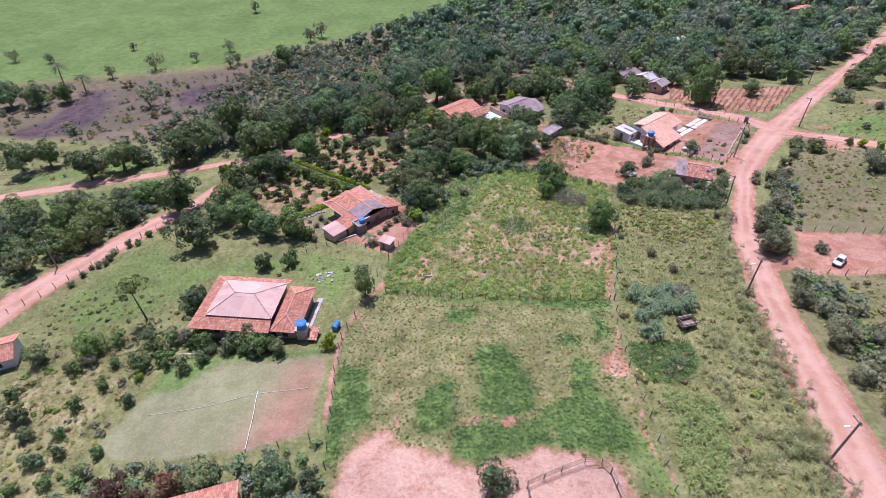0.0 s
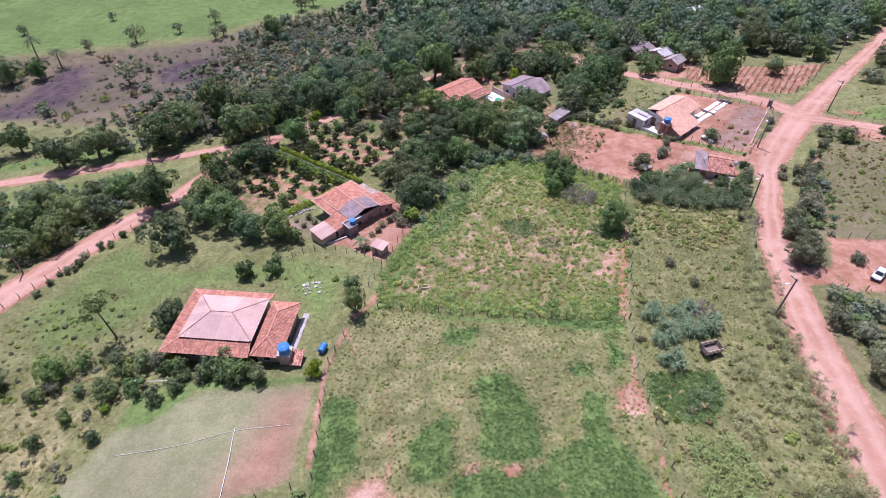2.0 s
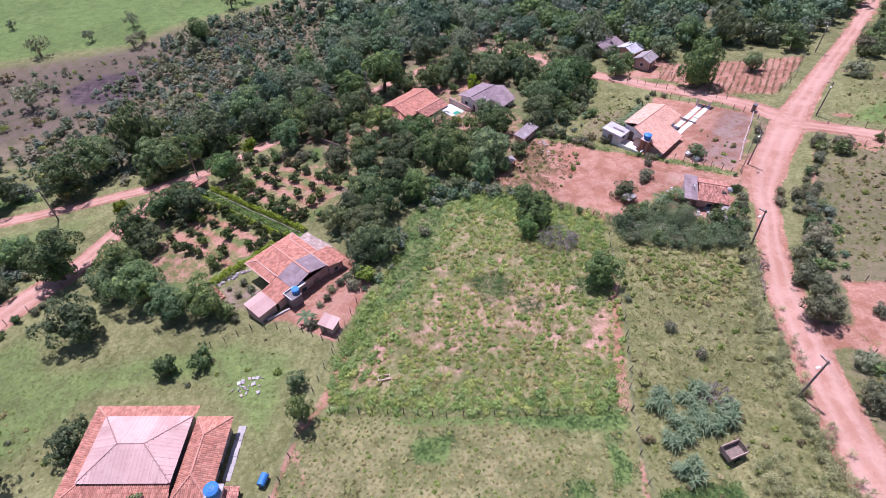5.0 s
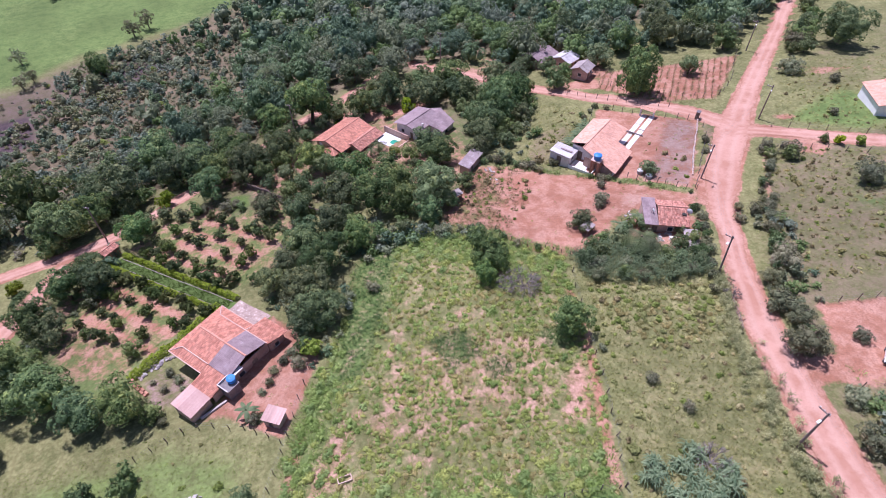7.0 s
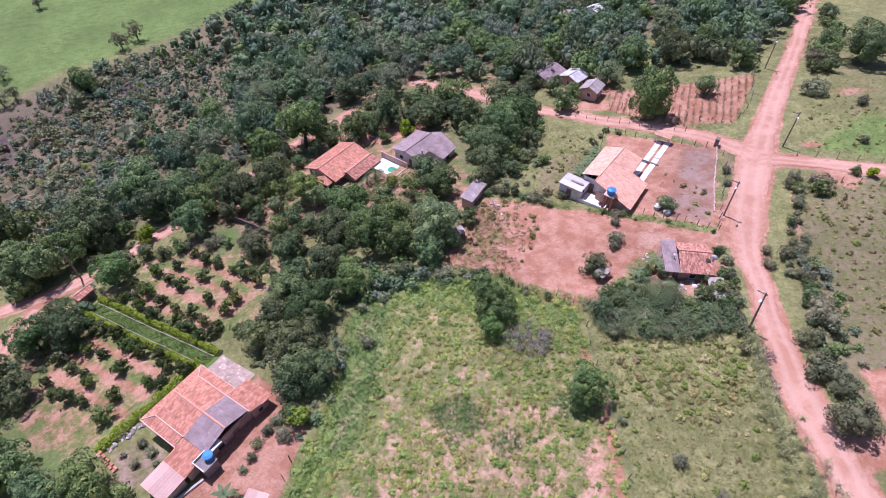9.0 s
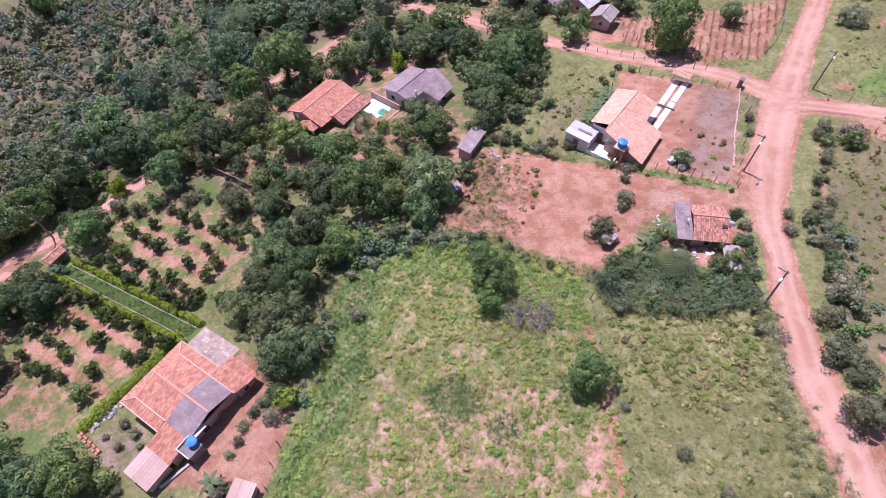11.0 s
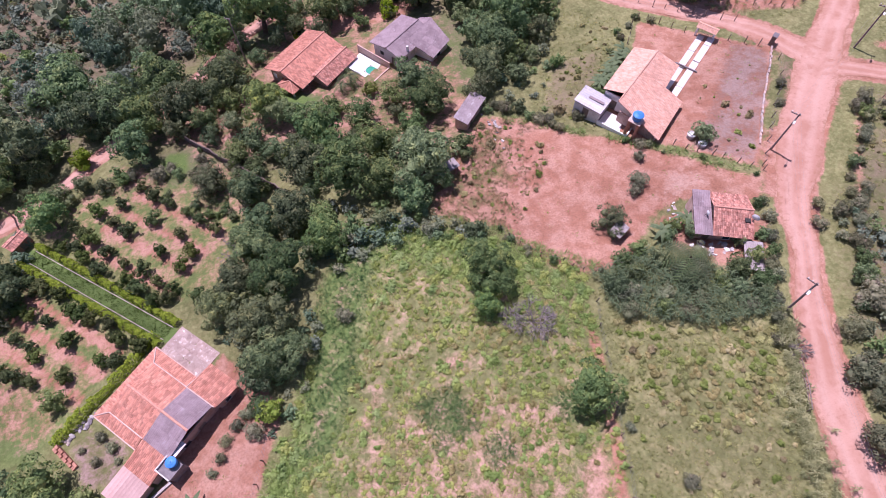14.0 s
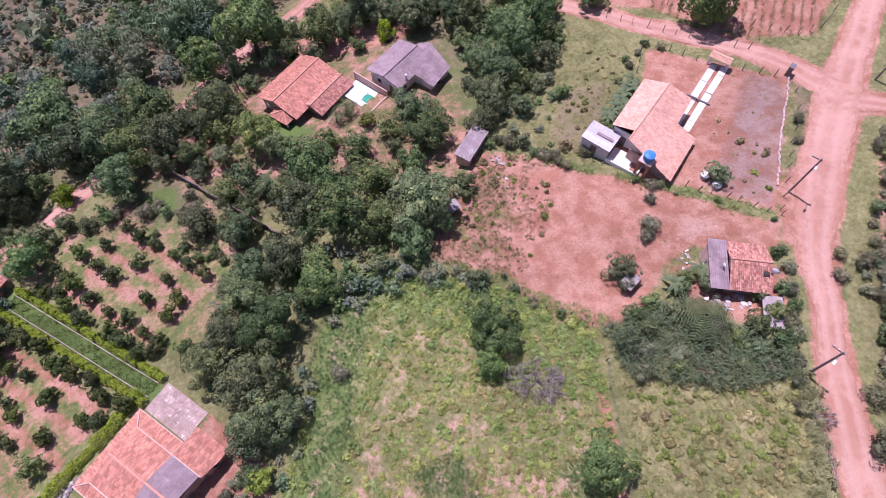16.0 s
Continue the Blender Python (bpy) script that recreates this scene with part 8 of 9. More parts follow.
# ---- house with the pool, and the grey house beside it ----
def pool_house():
    h = thing("house", 11.2, 134.25, -11.0, 39.8, "spread-out house with many orange tile slopes", "house")
    room(h, -3.6, 5.4, -2.2, 3.9, -0.8, 2.45, PLASTER_RED, [(0, 1, 2, 1.0, 2.0, "window"), (3, 2, 3, 1.0, 2.0, "window"), (2, 3, 4.2, 1.0, 2.0, "window")])
    gable_roof(h, -4.2, 6.2, -3.2, 4.6, 0.9, 2.4, 3.65, TILE, "tile", PLASTER_RED, seed=3)
    gable_roof(h, -1.5, 6.0, -5.7, -1.6, -3.6, 2.2, 3.0, TILE_OLD, "tile", PLASTER_RED, seed=5)
    room(h, -1.0, 5.4, -5.2, -2.3, -0.8, 2.2, PLASTER_RED, [(0, 1, 2.4, 0.0, 2.0, "door"), (0, 4, 5.2, 0.9, 1.9, "window")])
    hip_roof(h, -5.6, -2.0, -2.5, 0.9, -4.1, -3.2, -0.8, -0.8, 2.1, 2.75, TILE, "tile", TILE_EDGE, 8)
    for x, y in ((-5.3, -2.2), (-2.3, -2.2), (-5.3, 0.6)):
        part("post", boxes((x - 0.1, x + 0.1, y - 0.1, y + 0.1, -0.8, 2.1)), PLASTER, h)
    d = thing("satellite_dish", *(h.matrix_basis @ Vector((-4.6, 1.6, 2.3))), 120, "white satellite dish by the porch", "satellite dish")
    dish(d, 0.5)
    p = thing("pool_deck", 20.35, 131.3, -9.25, -54, "white paved deck round a small green pool", "pool deck", kind="structure")
    part("paving", boxes((-2.95, 2.95, -1.75, -0.95, -0.9, 0.12), (-2.95, 0.2, -0.95, 1.75, -0.9, 0.12), (0.2, 2.95, 0.75, 1.75, -0.9, 0.12), (2.45, 2.95, -0.95, 0.75, -0.9, 0.12), bevel=0.02), WHITE, p)
    part("basin", boxes((0.2, 2.45, -0.95, 0.75, -0.9, -0.6)), POOL, p)
    part("coping", tube([(1.32 + 1.16 * math.copysign(abs(math.cos(a)) ** 0.7, math.cos(a)), -0.1 + 0.86 * math.copysign(abs(math.sin(a)) ** 0.7, math.sin(a)), 0.13) for a in np.arange(25) * math.pi / 12], 0.07, 6), SLAB, p)
    w = tagged(new("pool_water"), "clear green water in the garden pool", "pool")
    bm = bmesh.new()
    vs = [bm.verts.new((1.32 + 1.16 * math.copysign(abs(math.cos(a)) ** 0.6, math.cos(a)), -0.1 + 0.86 * math.copysign(abs(math.sin(a)) ** 0.6, math.sin(a)), 0.0)) for a in np.arange(32) * math.pi / 16]
    bm.faces.new(vs)
    me = bpy.data.meshes.new("pool_water")
    bm.to_mesh(me)
    bm.free()
    me.materials.append(POOL)
    new("surface", me).parent = w
    w.matrix_basis = p.matrix_basis @ Matrix.Translation((0, 0, 0.14))
    g = thing("garden_wall", 0, 0, 0, 0, "plain rendered wall along the pool", "wall")
    g.matrix_basis = p.matrix_basis.copy()
    wall(g, (-3.4, 1.9), (3.2, 1.9), -1.0, 1.4, MORTAR)
    wall(g, (3.15, 1.8), (3.15, -1.8), -1.0, 0.5, MORTAR)
    g = thing("house", 28.1, 132.4, -9.2, 36, "house under a large weathered grey sheet roof", "house")
    room(g, -4.0, 2.7, -1.0, 4.3, -0.9, 2.55, PLASTER, [(3, 1, 2, 1.0, 2.0, "window"), (3, 3.4, 4.2, 0.0, 2.0, "door"), (0, 0.8, 1.8, 1.0, 2.0, "window")])
    gable_roof(g, -4.5, 3.4, -1.5, 4.8, 1.4, 2.6, 3.3, SHEET_GREY, "sheet", PLASTER, seed=2)
    room(g, -0.5, 3.3, -4.3, -0.6, -0.9, 2.3, PLASTER, [(0, 1.2, 2.3, 1.0, 1.9, "window")])
    roof(g, [(-1.0, -5.0, 2.35), (3.6, -4.6, 2.35), (5.2, 0.2, 2.95), (-1.0, 0.2, 2.95)], SHEET_GREY, "sheet", seed=6)
    roof(g, [(3.42, 0.3, 2.9), (5.4, 0.3, 2.9), (4.6, 1.8, 2.7), (3.42, 2.2, 2.6)], SHEET_GREY, "sheet", seed=7)
    part("chimney", boxes((-2.6, -2.3, -1.3, -1.0, 2.6, 3.6), bevel=0.02), WHITE, g)
    s = thing("shed", 31.9, 115.2, gz(31.9, 115.2), 45, "low shed with a dusty grey sheet roof", "shed")
    room(s, -2.5, 2.5, -0.85, 0.85, -0.6, 1.7, PLASTER_RED, [(0, 1, 1.8, 0.0, 1.6, "door")])
    roof(s, [(-2.8, -1.1, 1.75), (2.8, -1.1, 1.75), (2.8, 1.1, 2.05), (-2.8, 1.1, 2.05)], SHEET_PATCHY, "sheet")


def small_house(x, y, yaw, w, d, wallmat, roofmat, cover, label, eave=2.2, rise=0.9):
    h = thing("house", x, y, gz(x, y), yaw, label, "house", "far houses")
    room(h, -w / 2 + 0.4, w / 2 - 0.4, -d / 2 + 0.4, d / 2 - 0.4, -0.8, eave, wallmat, [(0, w * 0.2, w * 0.2 + 0.9, 0.0, 2.0, "door"), (0, w * 0.5, w * 0.5 + 1.0, 0.9, 1.9, "window"), (3, d * 0.3, d * 0.3 + 1.0, 0.9, 1.9, "window")])
    gable_roof(h, -w / 2, w / 2, -d / 2, d / 2, 0, eave, eave + rise, roofmat, cover, wallmat)


hip_house()
tile_house()
gate_house()
road_cottage()
pool_house()
for row in ((62.0, 152.5, 30, 7.5, 6, PLASTER_RED, SHEET_GREY, "sheet", "grey-roofed house behind the lane"), (66.4, 147.6, 30, 5, 5, PLASTER_RED, SHEET_LIGHT, "sheet", "house with a pale sheet roof beside the lane trees"),
            (66.8, 140.2, 40, 4.6, 4.0, PLASTER_RED, SHEET_DULL, "sheet", "small pinkish house with a grey roof"), (82, 183, 25, 9, 7, WHITE, SHEET_GREY, "sheet", "pale house in the woodland with grey roof"),
            (91, 184, 25, 5, 4, WHITE, SHEET_WHITE, "sheet", "white-roofed house in the woodland"), (121.5, 178, 40, 8, 6, PLASTER, SHEET_GREY, "sheet", "grey-roofed house among far trees"),
            (150, 212, 40, 9, 7, PLASTER, TILE, "tile", "far house with an orange tile roof"), (162, 200, 40, 9, 7, PLASTER, TILE_OLD, "tile", "far house with a red tile roof"),
            (107.5, 101.5, 62, 9, 7, WHITE, TILE_PALE, "tile", "white farm building with a tan roof"), (-59.5, 52.6, 20, 6, 5, PLASTER, TILE, "tile", "small house with an orange tile roof at the lane"),
            (-21.6, 25.2, 14, 7, 6, PLASTER_RED, TILE, "tile", "house with an orange tile roof below the court"), (168, 186, 40, 6, 5, PLASTER, TILE, "tile", "far small house with a tile roof")):
    small_house(*row)


# ---- fences, poles and small things ----
def post_mesh(h, r, seed):
    bm = bmesh.new()
    rng = np.random.default_rng(seed)
    prev = None
    for k in range(4):
        ring = [bm.verts.new((math.cos(a) * r * (1 - 0.08 * k) + 0.015 * rng.normal(), math.sin(a) * r * (1 - 0.08 * k) + 0.015 * rng.normal(), -0.3 + (h + 0.3) * k / 3)) for a in np.arange(6) * 1.047]
        if prev:
            for i in range(6):
                bm.faces.new((prev[i], prev[(i + 1) % 6], ring[(i + 1) % 6], ring[i]))
        prev = ring
    bm.faces.new(prev)
    me = bpy.data.meshes.new("post")
    bm.to_mesh(me)
    bm.free()
    me.materials.append(WOOD)
    return me


POSTS = [post_mesh(1.15, 0.065, k) for k in range(4)]


def fence(pts, gap, label, wires=(0.35, 0.75, 1.15), rng=np.random.default_rng(4), rail=None, size=1.0):
    """Posts in a line, with wires or rails from post to post."""
    f = tagged(new("fence"), label, "fence", "fences")
    f.location = (pts[0][0], pts[0][1], gz(*pts[0]))
    line_ = smooth(pts, gap) if len(pts) > 2 else np.linspace(pts[0], pts[1], max(2, int(np.hypot(pts[1][0] - pts[0][0], pts[1][1] - pts[0][1]) / gap) + 1))
    tops = []
    for x, y in line_:
        x, y = x + rng.normal(0, 0.08), y + rng.normal(0, 0.08)
        p = new("post", POSTS[rng.integers(4)])
        p.parent = f
        s = size * rng.uniform(0.85, 1.15)
        p.matrix_basis = Matrix.LocRotScale(Vector((x, y, gz(x, y))) - f.location, Euler((rng.normal(0, 0.05), rng.normal(0, 0.05), rng.uniform(0, 6))), (s, s, s))
        tops.append(Vector((x, y, gz(x, y))) - f.location)
    for h in wires:
        part("rail" if rail else "wire", tube([a + Vector((0, 0, h * size)) for a in tops], rail or 0.006, 4), WOOD if rail else WIRE, f)


fence([(-5.4, 60.3), (4.5, 58), (15.8, 55.7), (26.6, 54.0)], 1.6, "post-and-wire fence between the two fields")
fence([(-11.0, 31), (-11.2, 46.6), (-11.2, 51), (-8.9, 58), (-7.5, 63.4), (-5.2, 69.1), (-1.2, 79.7)], 2.0, "old timber fence along the edge of the fields")
fence([(23.5, 22), (24.6, 33.5), (25.5, 46), (27.2, 54)], 2.4, "wire fence beside a worn cattle path")
fence([(27.2, 54), (31.6, 66.3), (33.6, 74.3), (35.9, 83)], 2.6, "wire fence beside a worn cattle path")
fence([(29.4, 95.6), (31.7, 91.4), (34.4, 88.6), (37.2, 86.2)], 1.2, "weathered stake fence at the edge of the yard", (0.4, 0.8, 1.1))
fence([(-69, 60), (-62.4, 68), (-57.8, 76), (-52.6, 84.6), (-47.4, 91.4)], 2.2, "timber post fence along the dirt lane")
fence([(54.6, 100.2), (58, 97), (62.4, 92.6)], 1.4, "low stake fence between garden and yard", (0.5, 1.0))
fence([(62.6, 93.2), (68.5, 100), (74, 106.5), (76.2, 111.4)], 2.0, "garden fence beside the road", (0.3, 0.7, 1.1))
fence([(76.2, 111.6), (71.6, 115.4)], 1.6, "garden fence beside the lane", (0.4, 0.9))
fence([(67.2, 119.6), (62.3, 125), (57, 118.6), (50, 111.4)], 1.8, "garden fence beside the lane", (0.4, 0.9))
fence([(68, 134.4), (84.4, 118.8), (101, 133)], 2.2, "stake fence round the ploughed plot")
fence([(60, 133.4), (66, 127), (74.8, 118.8)], 2.0, "fence along the far lane", (0.4, 0.9))
fence([(60.8, 66.7), (69.6, 64.4), (76, 62.4)], 1.9, "wire fence behind the bare plot")
fence([(55.8, 55.4), (62.8, 54.2), (73, 51.8)], 2.1, "wire fence in front of the bare plot")
fence([(88, 102.6), (95, 97), (104, 90)], 2.4, "fence along the side road", (0.4, 0.9))
fence([(80, 99.6), (86, 95.4), (97, 87)], 2.6, "fence along the side road", (0.4, 0.9))
fence([(9.7, 26.6), (13.6, 27.8), (17.9, 28.5), (18.8, 22)], 1.6, "rough timber corral fence on bare earth", (0.4, 0.8, 1.15), rail=0.028)
fence([(9.7, 26.6), (9.9, 20)], 1.6, "rough timber corral fence on bare earth", (0.4, 0.8, 1.15), rail=0.028)
fence([(-21.4, 73.6), (-14.6, 75.6), (-8, 72.6), (-5.4, 70.2)], 1.7, "stake fence between meadow and yard", (0.4, 0.9))
fence([(-28.6, 33.2), (-20, 33.2), (-13, 34.8)], 3.0, "sparse fence at the edge of the court", (0.9,))
fence([(49.6, 66.0), (51.4, 70.4)], 2.2, "broken pale fence rail by the road", (0.6, 1.0), rail=0.06)
fence([(-46, 134), (-60, 150), (-74, 158)], 3.0, "thin fence across the scrub", (0.4, 0.9))
fence([(-9.9, 128.1), (-2.5, 119.2), (5.1, 110.4)], 1.1, "dark board fence between orchard plots", (0.15, 0.4, 0.65, 0.9, 1.12), rail=0.1)


def utility_pole(x, y, yaw, h=6.6, lean=(0, 0), lamp=True):
    ob = thing("utility_pole", x, y, gz(x, y), yaw, "weathered timber utility pole with a crossarm", "utility pole", "utility poles")
    ob.matrix_basis = ob.matrix_basis @ pose(0, 0, 0, *lean, 0)
    part("pole", rod(bmesh.new(), (0, 0, -0.6), (0, 0, h), 0.14, 10, 0.09), POLEWOOD, ob)
    part("crossarm", boxes((-0.2, 0.95, -0.16, -0.06, h - 0.42, h - 0.32), bevel=0.012), POLEWOOD, ob)
    for s in (-0.1, 0.4, 0.85):
        bm = bmesh.new()
        rod(bm, (s, -0.11, h - 0.32), (s, -0.11, h - 0.12), 0.045, 8, 0.03)
        rod(bm, (s, -0.11, h - 0.2), (s, -0.11, h - 0.16), 0.065, 8)
        part("insulator", bm, SLAB, ob)
    if lamp:
        part("lamp_arm", rods([((0, 0, h - 0.9), (0.0, 0.9, h - 0.55))], 0.025), WIRE, ob)
        part("lamp", boxes((-0.12, 0.12, 0.8, 1.35, h - 0.62, h - 0.48), bevel=0.04), WHITE, ob)
    return [ob.matrix_basis @ Vector((s, -0.11, h - 0.1)) for s in (-0.1, 0.4, 0.85)]


def power_line(a, b, sag=0.7, thick=0.005):
    """Three slack wires between two poles."""
    ob = tagged(new("power_line"), "slack overhead wires between two poles", "power line", "power lines")
    ob.location = a[0]
    for p, q in zip(a, b):
        pts = [p.lerp(q, t) - Vector((0, 0, 4 * sag * t * (1 - t))) - a[0] for t in np.linspace(0, 1, 13)]
        part("wire", tube(pts, thick, 4), WIRE if thick < 0.01 else RUBBER, ob)


ARMS = [utility_pole(*r) for r in ((33.5, 5, 96, 6.6), (39.3, 26.3, 92, 7.0), (44.8, 52.2, 102, 6.5), (53.6, 75.6, 115, 6.4, (0, 4)), (65.1, 95.3, 125, 6.6), (85.8, 107.4, 132, 6.8), (104.7, 134.4, 135, 6.8), (128, 158, 135, 6.8))]
for a, b in zip(ARMS, ARMS[1:]):
    power_line(a, b)
ARMS = [utility_pole(*r, lamp=False) for r in ((-98, 106, 170, 7.0), (-56.2, 111.6, 168, 7.0), (-32.9, 120.6, 150, 7.4), (2, 141, 140, 8.5), (40, 163, 130, 8.5))]
for a, b in zip(ARMS, ARMS[1:]):
    power_line(a, b, 1.0, 0.013)
utility_pole(-64.5, 76.6, 30, 6.0, lamp=False)


def hatchback(x, y, yaw):
    """A small car: body, cabin, windows, wheels, lamps."""
    c = thing("hatchback", x, y, gz(x, y) + 0.03, yaw, "small white hatchback parked on bare red earth", "car")
    c.matrix_basis = c.matrix_basis @ Matrix.Scale(0.84 / PLAN, 4)
    bm = bmesh.new()
    prof = [(-1.95, 0.42), (-2.0, 0.84), (-1.85, 0.95), (0.95, 0.95), (1.8, 0.84), (2.0, 0.68), (2.0, 0.4)]
    sides = [[bm.verts.new((px, s * 0.8, pz)) for px, pz in prof] for s in (-1, 1)]
    bm.faces.new(sides[0])
    bm.faces.new(sides[1][::-1])
    for i in range(len(prof)):
        j = (i + 1) % len(prof)
        bm.faces.new((sides[0][j], sides[0][i], sides[1][i], sides[1][j]))
    bmesh.ops.recalc_face_normals(bm, faces=bm.faces)
    bmesh.ops.bevel(bm, geom=list(bm.edges), offset=0.06, segments=2, affect="EDGES")
    part("body", bm, CARPAINT, c)
    bm = bmesh.new()
    low = [bm.verts.new(p) for p in ((-1.8, -0.74, 0.92), (1.0, -0.74, 0.92), (1.0, 0.74, 0.92), (-1.8, 0.74, 0.92))]
    top = [bm.verts.new(p) for p in ((-1.35, -0.6, 1.43), (0.3, -0.6, 1.46), (0.3, 0.6, 1.46), (-1.35, 0.6, 1.43))]
    bm.faces.new(top)
    for i in range(4):
        bm.faces.new((low[i], low[(i + 1) % 4], top[(i + 1) % 4], top[i]))
    bmesh.ops.bevel(bm, geom=list(bm.edges), offset=0.04, segments=2, affect="EDGES")
    part("cabin", bm, CARPAINT, c)
    for name, quad in (("windscreen", ((0.97, -0.64, 0.97), (0.97, 0.64, 0.97), (0.36, 0.52, 1.43), (0.36, -0.52, 1.43))), ("rear_window", ((-1.78, 0.62, 0.98), (-1.78, -0.62, 0.98), (-1.4, -0.52, 1.4), (-1.4, 0.52, 1.4))),
                       ("side_window", ((-1.6, -0.735, 0.98), (0.8, -0.735, 0.98), (0.26, -0.63, 1.39), (-1.3, -0.63, 1.39))), ("side_window", ((0.8, 0.735, 0.98), (-1.6, 0.735, 0.98), (-1.3, 0.63, 1.39), (0.26, 0.63, 1.39)))):
        bm = bmesh.new()
        n = (Vector(quad[1]) - Vector(quad[0])).cross(Vector(quad[2]) - Vector(quad[0])).normalized()
        vs = [bm.verts.new(Vector(q) + n * 0.03) for q in quad]
        f = bm.faces.new(vs)
        bmesh.ops.solidify(bm, geom=[f], thickness=0.02)
        part(name, bm, GLASS, c)
    for px in (-1.25, 1.25):
        for s in (-1, 1):
            w = part("tyre", rod(bmesh.new(), (px, s * 0.66, 0.3), (px, s * 0.83, 0.3), 0.3, 20), RUBBER, c)
            part("rim", rod(bmesh.new(), (px, s * 0.82, 0.3), (px, s * 0.845, 0.3), 0.19, 16), WIRE, w)
    for s in (-0.55, 0.55):
        part("headlight", boxes((1.93, 2.03, s - 0.18, s + 0.18, 0.62, 0.75), bevel=0.015), GLASS, c)
        part("tail_light", boxes((-2.04, -1.94, s - 0.15, s + 0.15, 0.66, 0.82), bevel=0.015), BRICK, c)
        part("mirror", boxes((0.62, 0.8, s * 1.56 - 0.07, s * 1.56 + 0.07, 0.96, 1.08), bevel=0.02), CARPAINT, c)
    part("bumper", boxes((1.94, 2.1, -0.78, 0.78, 0.36, 0.54), bevel=0.03), RUBBER, c)


hatchback(61.3, 57.5, 218)


def barrel(x, y, z, yaw):
    b = thing("water_barrel", x, y, z, yaw, "blue plastic drum lying on a red frame", "barrel")
    bm = bmesh.new()
    for x0, x1, r in ((-0.6, -0.35, 0.42), (-0.35, -0.3, 0.45), (-0.3, 0.3, 0.43), (0.3, 0.35, 0.45), (0.35, 0.6, 0.42)):
        rod(bm, (x0, 0, 0.62), (x1, 0, 0.62), r, 18)
    part("drum", bm, TANK, b)
    for px in (-0.45, 0.45):
        part("cradle", boxes((px - 0.05, px + 0.05, -0.4, 0.4, -0.1, 0.24)), BRICK, b)


barrel(-12.1, 53.2, gz(-12.1, 53.2), 70)
rng = np.random.default_rng(30)
for k in range(22):
    junk(rng.uniform(-17.4, -13.8), rng.uniform(64.6, 67), rng)
for k in range(14):
    junk(rng.uniform(33, 36), rng.uniform(106, 116), rng)


# white pipe lines on the court, and its goal frames
def pipe(pts, r, label, h=0.08):
    ob = tagged(new("pipe"), label, "pipe", "court pipes")
    ob.location = (pts[0][0], pts[0][1], gz(*pts[0]))
    q = [Vector((x, y, gz(x, y) + h)) - ob.location for x, y in smooth([(*p,) for p in pts], 1.5)]
    part("run", tube(q, r, 6), WHITE, ob)
    part("end_cap", rods([(q[0], q[0] + Vector((0, 0, 0.35)))], r * 1.5), WHITE, ob)


pipe([(-33.4, 40.4), (-27, 41.0), (-20.6, 42.2), (-14.4, 42.4)], 0.022, "thin white pipe across the playing ground")
pipe([(-20.1, 33.9), (-20.3, 38), (-20.7, 42.6)], 0.035, "white pipe running down the playing ground", 0.14)
pipe([(-34.9, 50.3), (-32, 50.1), (-29.6, 49.9)], 0.05, "white rail at the edge of the court", 0.7)


def frame_bench(x, y, yaw):
    """A bare timber frame lying in the grass."""
    b = thing("timber_frame", x, y, gz(x, y), yaw, "pale timber frame lying in the field", "frame")
    for r in ((-0.75, 0.75, -0.35, -0.25, 0.1, 0.3), (-0.75, 0.75, 0.25, 0.35, 0.1, 0.3), (-0.75, -0.65, -0.25, 0.25, 0.1, 0.3), (0.65, 0.75, -0.25, 0.25, 0.1, 0.3)):
        part("beam", boxes(r, bevel=0.01), MORTAR, b)


frame_bench(1.0, 63.6, 4)


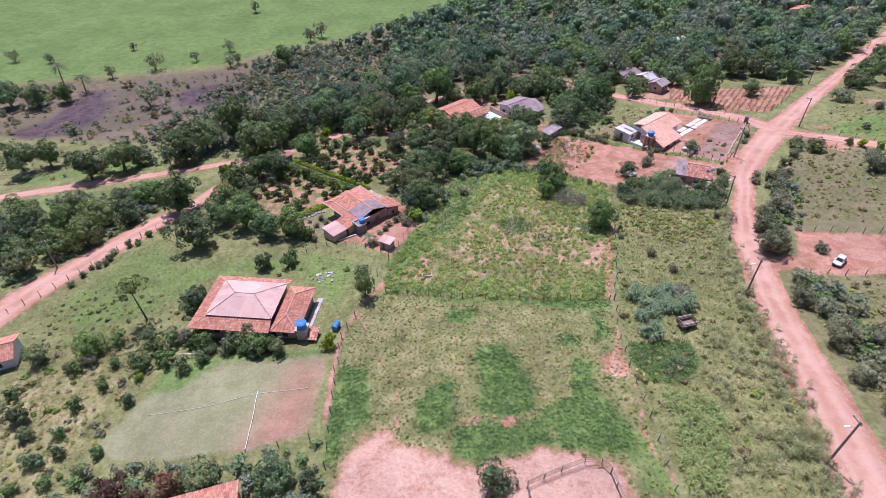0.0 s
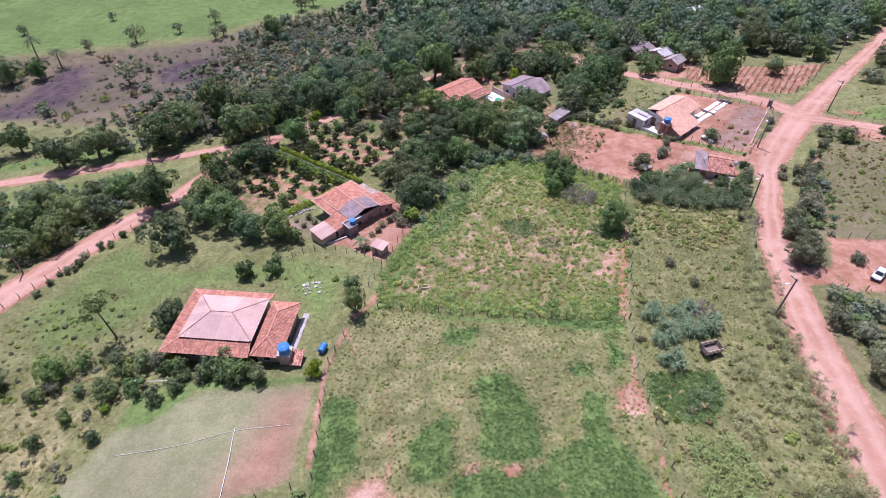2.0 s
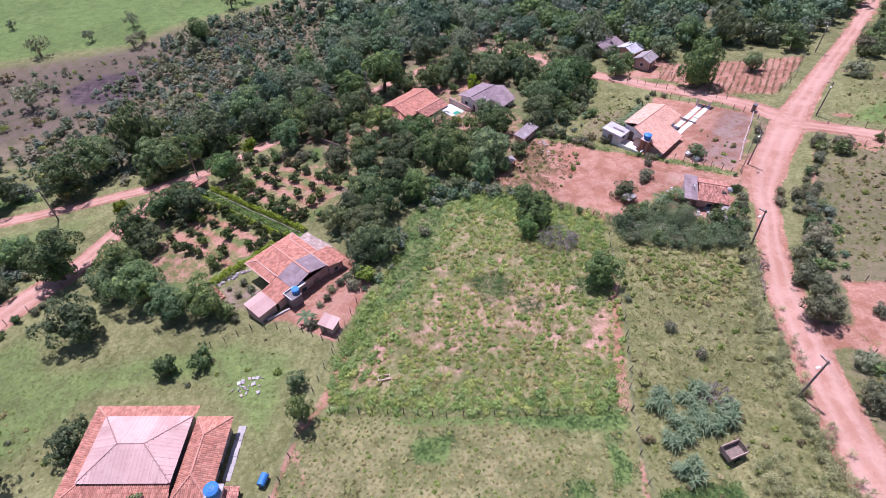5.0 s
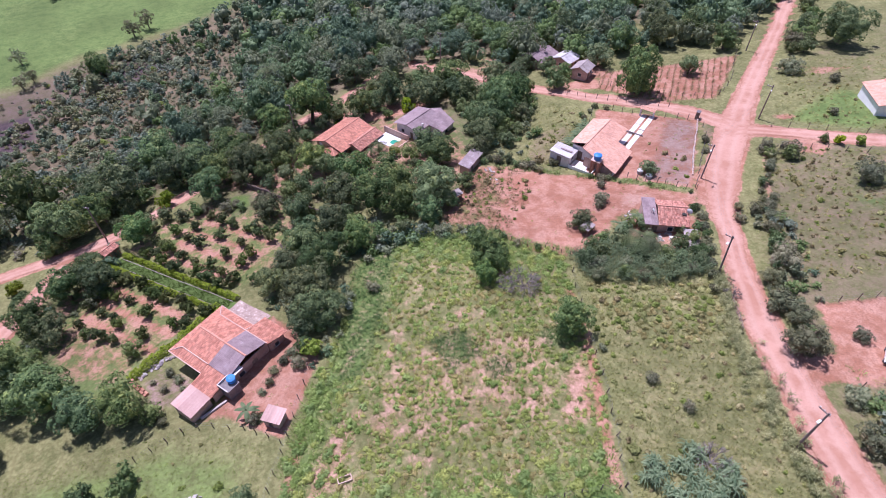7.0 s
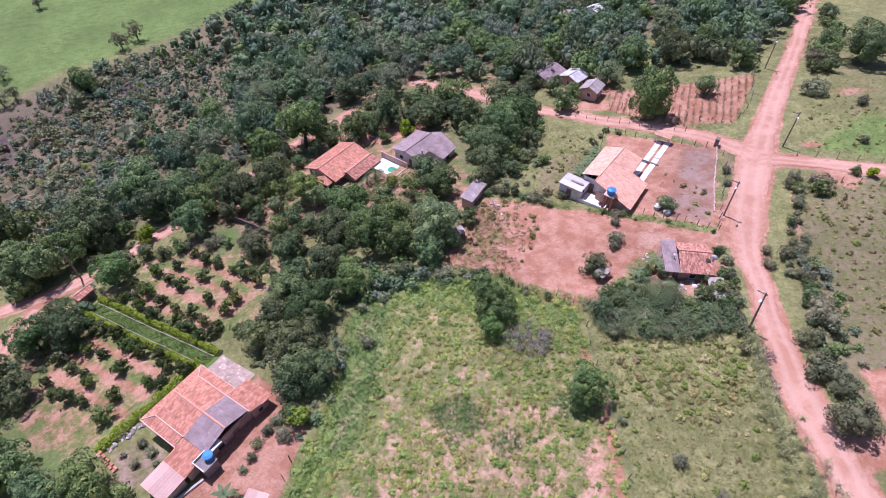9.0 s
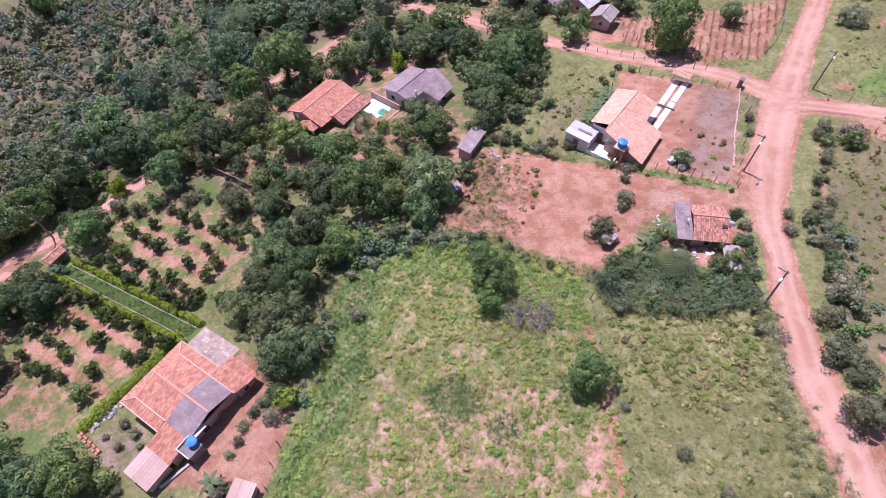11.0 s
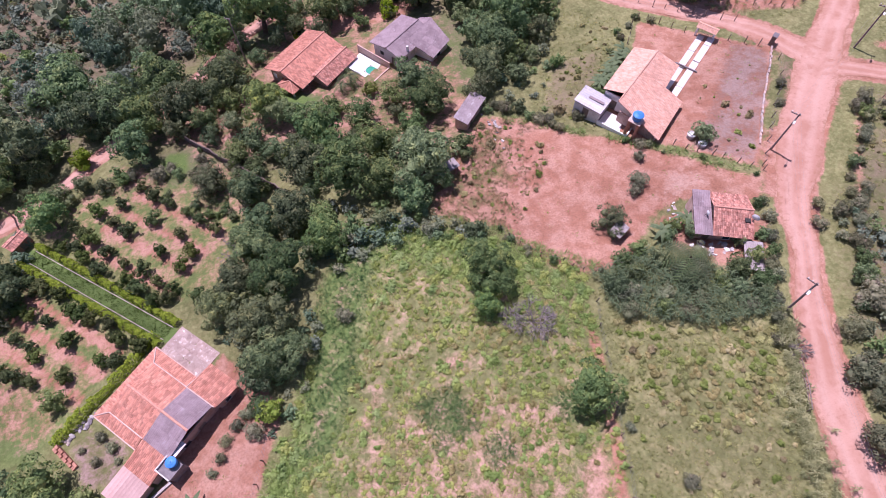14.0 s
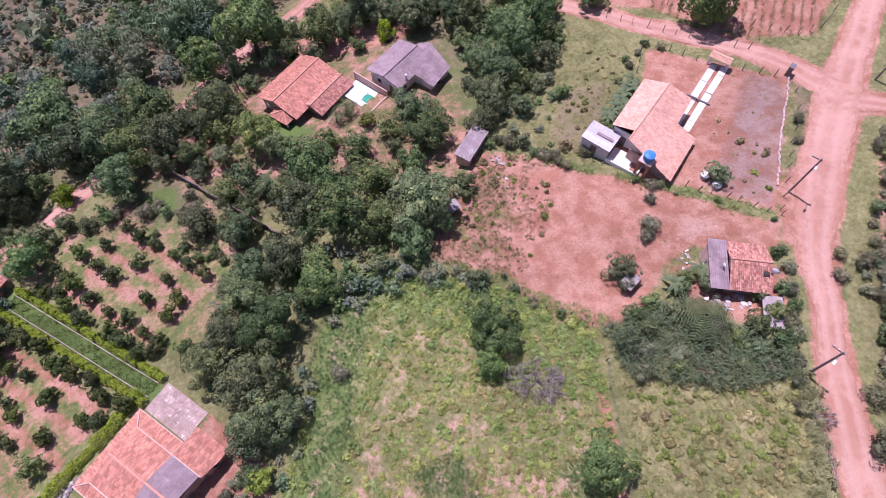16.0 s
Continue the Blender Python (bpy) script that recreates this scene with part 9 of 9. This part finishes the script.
def cart(x, y, yaw):
    """An old slatted cart in the cane."""
    c = thing("farm_cart", x, y, gz(x, y), yaw, "old slatted timber cart under the cane", "cart")
    part("floor", boxes((-1.1, 1.1, -0.7, 0.7, 0.5, 0.58)), WOOD, c)
    for k, yy in enumerate((-0.68, 0.68)):
        for z in (0.7, 0.95, 1.2):
            part("slat", boxes((-1.1, 1.1, yy - 0.03, yy + 0.03, z - 0.07, z + 0.07)), WOOD if z < 1.1 else MORTAR, c)
    for xx in (-1.08, 1.08):
        for z in (0.7, 0.95, 1.2):
            part("slat", boxes((xx - 0.03, xx + 0.03, -0.7, 0.7, z - 0.07, z + 0.07)), WOOD, c)
    for s in (-0.82, 0.82):
        part("wheel", rod(bmesh.new(), (0, s - 0.05, 0.35), (0, s + 0.05, 0.35), 0.38, 16), RUBBER, c)
    part("drawbar", boxes((1.1, 2.2, -0.05, 0.05, 0.45, 0.55)), WOOD, c)


cart(34.5, 47.4, 12)


def shelter(x, y, yaw, label, w=1.6, mat=None):
    s = thing("shelter", x, y, gz(x, y), yaw, label, "shelter")
    for a in (-w / 2, w / 2):
        for b in (-0.5, 0.5):
            part("post", boxes((a - 0.05, a + 0.05, b - 0.05, b + 0.05, -0.3, 1.25)), WOOD, s)
    roof(s, [(-w / 2 - 0.2, -0.7, 1.25), (w / 2 + 0.2, -0.7, 1.25), (w / 2 + 0.2, 0.7, 1.45), (-w / 2 - 0.2, 0.7, 1.45)], mat or SHEET_DULL, "sheet")


shelter(42.0, 90.2, 30, "small animal shelter with a white sheet roof")
shelter(26.6, 106.6, 20, "small shed roof under the mango trees", 1.4)
h = thing("gate_hut", -30.9, 114.9, gz(-30.9, 114.9), 48, "small tiled gate hut at the orchard lane", "hut")
h.matrix_basis = h.matrix_basis @ Matrix.Scale(0.85, 4)
room(h, -1.4, 1.4, -0.8, 0.8, -0.5, 1.9, BRICK, [(0, 1.0, 1.8, 0.0, 1.7, "door")])
gable_roof(h, -1.7, 1.7, -1.1, 1.1, 0, 1.9, 2.4, TILE_OLD, "tile", BRICK)

# pale kerbs along the grass way
for off in (-0.85, 0.85):
    k = tagged(new("kerb"), "thin whitewashed kerb along the grass way", "kerb", kind="structure")
    a, b = way[0] + ROW_SIDE * off, way[1] + ROW_SIDE * off
    k.location = (a[0], a[1], gz(*a))
    d = b - a
    for t in np.arange(0, 25) / 25:
        p, q = a + d * (t + 0.001), a + d * (t + 0.039)
        part("stone", rods([(Vector((p[0], p[1], gz(*p) + 0.08)) - k.location, Vector((q[0], q[1], gz(*q) + 0.05)) - k.location)], 0.045, 4), STAINED, k)


# ---- from plan units to metres ----
for ob in list(scene.objects):
    if ob.parent is None and ob.type in ("MESH", "EMPTY"):
        ob.matrix_basis = Matrix.Scale(PLAN, 4) @ ob.matrix_basis
